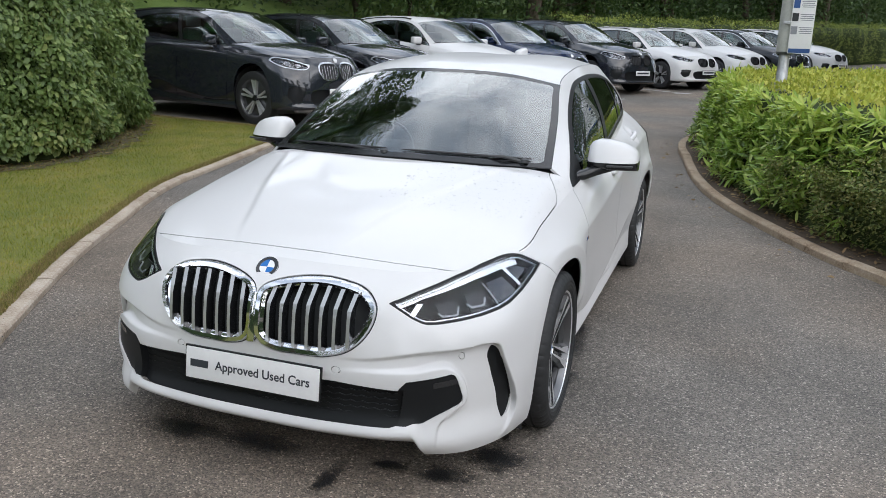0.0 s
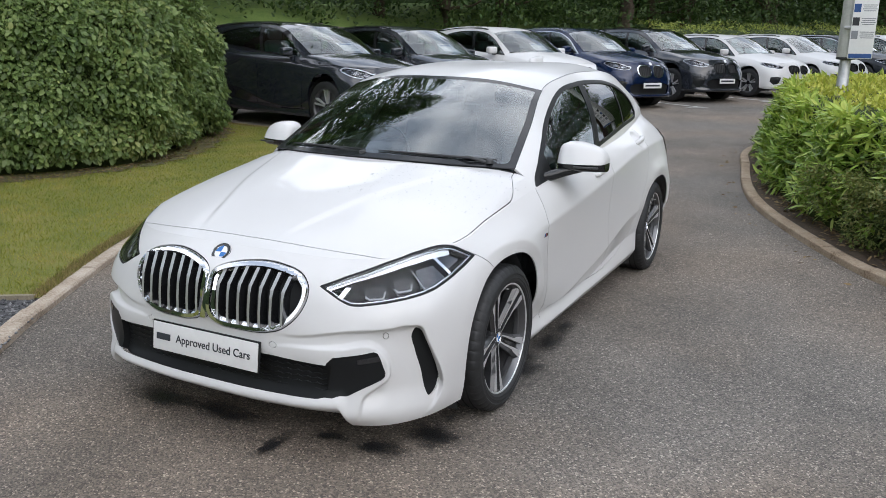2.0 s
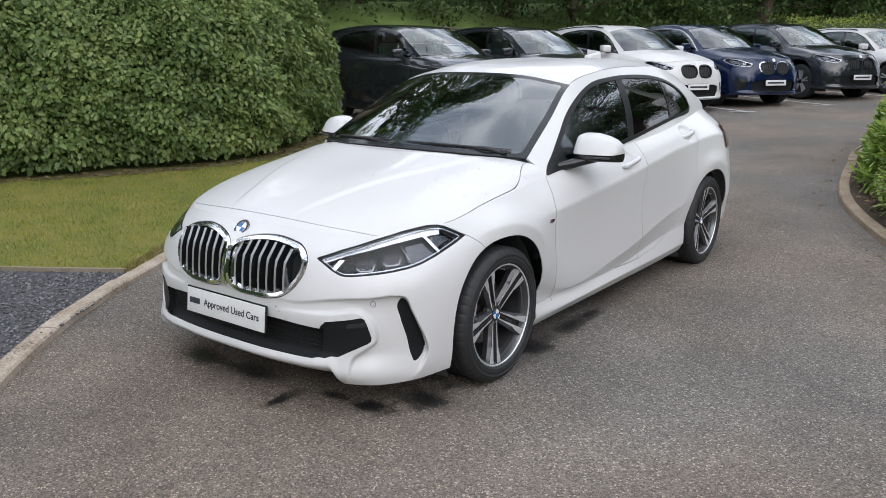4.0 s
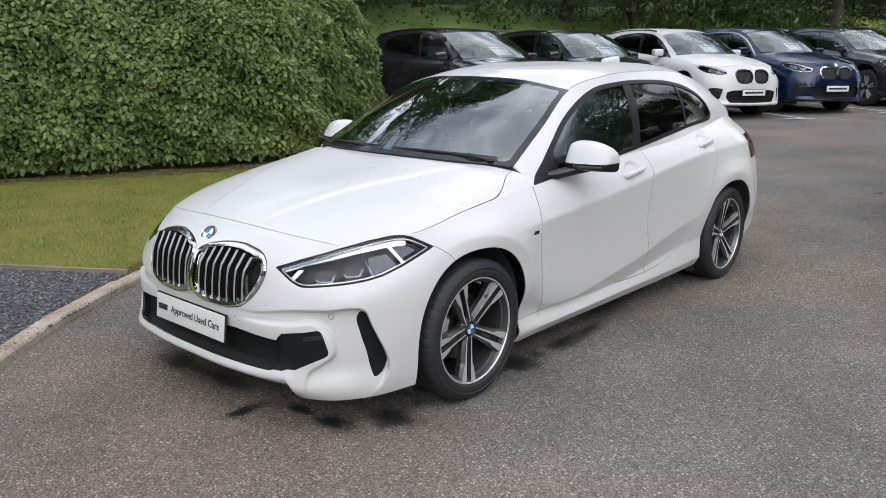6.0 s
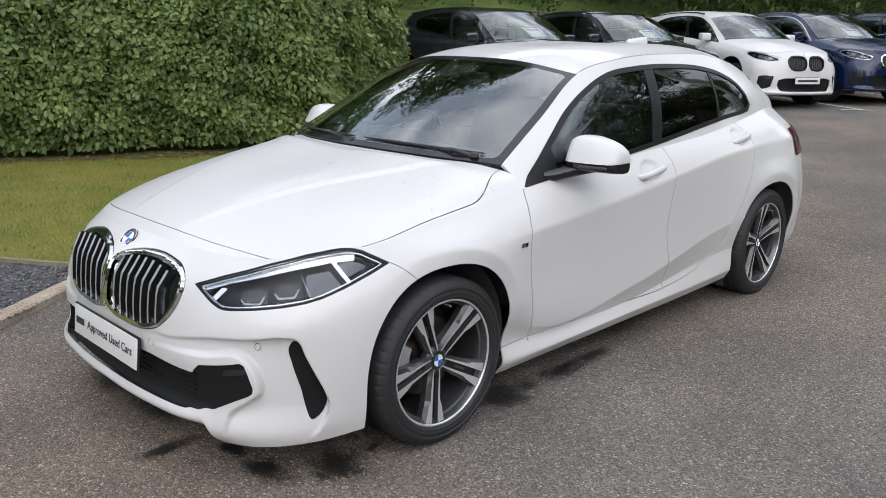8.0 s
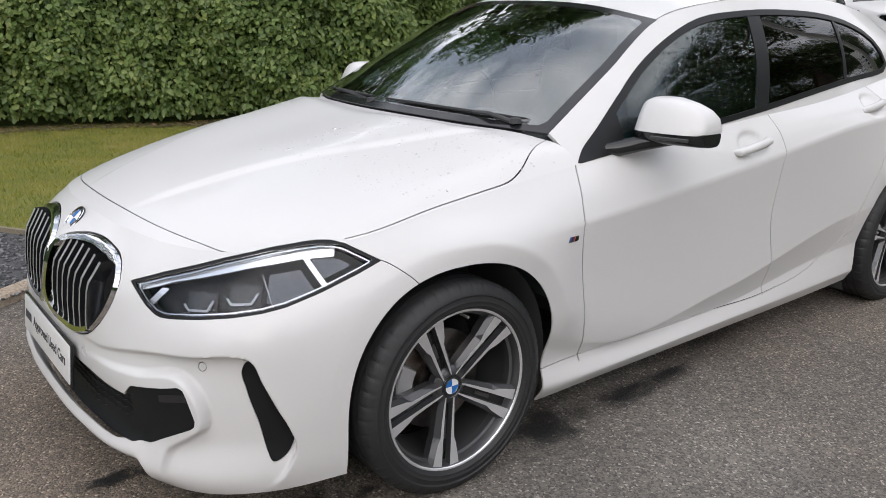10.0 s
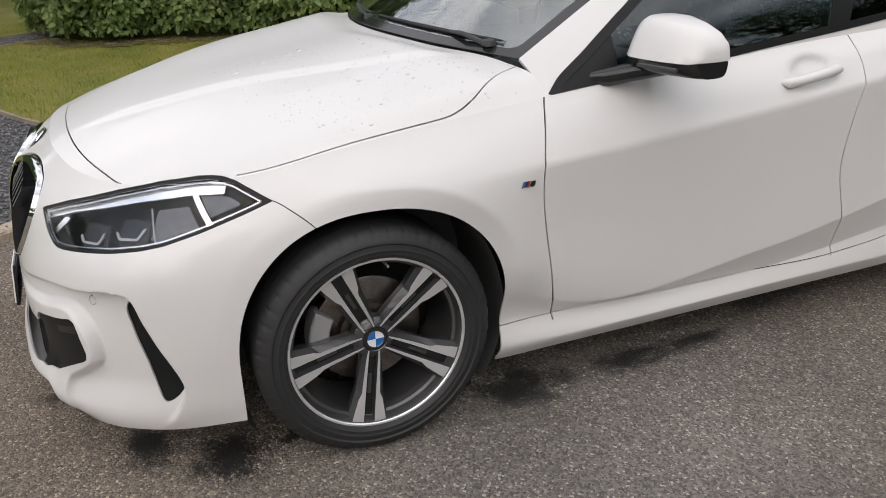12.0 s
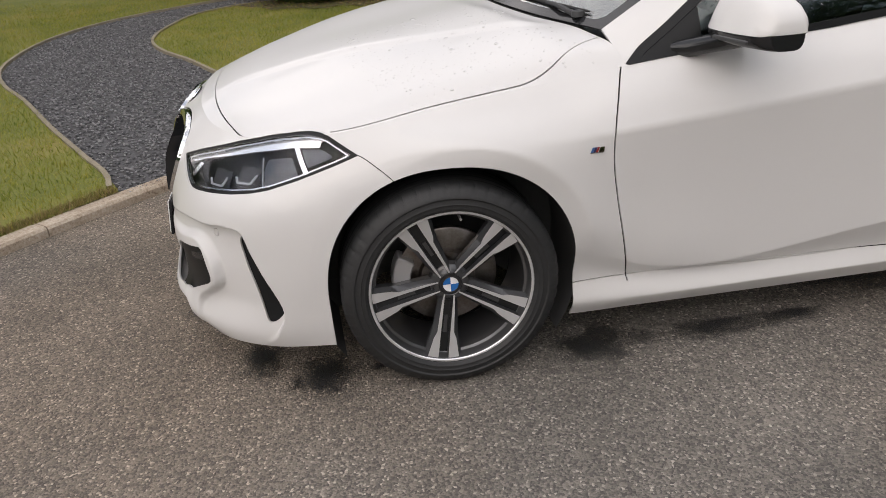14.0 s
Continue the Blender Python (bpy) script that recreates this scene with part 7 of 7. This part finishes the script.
def undergrowth():
    """Dark shrubs and brambles below the trees."""
    rng = np.random.default_rng(51)
    thing = tagged(empty("undergrowth"), "dense dark shrubs under the trees", "shrub")
    n = 70000
    s, d = rng.uniform(-28, 68, n), rng.uniform(11.8, 18.5, n)
    top = 3.0 + 1.3 * np.sin(s * .7) + .8 * np.sin(s * 1.9 + 1) + .5 * np.sin(s * 4.3)
    keep = ~((s > 0) & (s < 9) & (d < 15.0))
    s, d, top = s[keep], d[keep], top[keep]
    n = len(s)
    p = np.array([beyond(a, b) for a, b in zip(s, d)])
    z = np.array([bank_z(a, b) for a, b in zip(s, d)]) + rng.uniform(0, 1, n) * np.maximum(top, .4)
    outward = np.tile(np.array([.8, -.45, .5]), (n, 1))
    a, u = spread(rng, n, outward, .3, .9)
    ln = rng.uniform(.12, .26, n)
    leaf_mesh("foliage", np.concatenate([p, z[:, None]], 1), a, u, ln, ln * .6, .15, WOOD_LEAF, thing)


undergrowth()
FAR_WOOD = mottled("far_wood", [(0.022, 0.036, 0.015), (0.038, 0.064, 0.023), (0.06, 0.09, 0.032)], .9, rough=.95, fine=6)
# the wood goes on behind as a plain dark mass
v = []
for s in np.linspace(-60, 110, 24):
    p = beyond(s, 25 + 3 * math.sin(s))
    v += [(p[0], p[1], 0), (p[0], p[1], 11 + 2 * math.sin(s * .37)), ]
tagged(part("backdrop", (v, [(2 * i, 2 * i + 2, 2 * i + 3, 2 * i + 1) for i in range(23)]), FAR_WOOD, smooth=False), "dark wood behind the bank", "wood", kind="structure")


# the grounds are closed on the other sides by more trees and a dark belt of shrubs
v = []
ring = [(-40, -2), (-34, -18), (-18, -30), (2, -34), (22, -28), (34, -12), (38, 8), (36, 28), (26, 48)]
for (x, y), h in zip(outline(ring, 4, closed=False), itertools.cycle((6.5, 7.4, 6.1, 7.9, 6.8))):
    v += [(x, y, 0), (x, y, h * (1.7 if x > 20 and y > 0 else 1))]
tagged(part("backdrop", (v, [(2 * i, 2 * i + 1, 2 * i + 3, 2 * i + 2) for i in range(len(v) // 2 - 1)]), FAR_WOOD, smooth=False), "dark belt of trees closing the grounds", "wood", kind="structure")
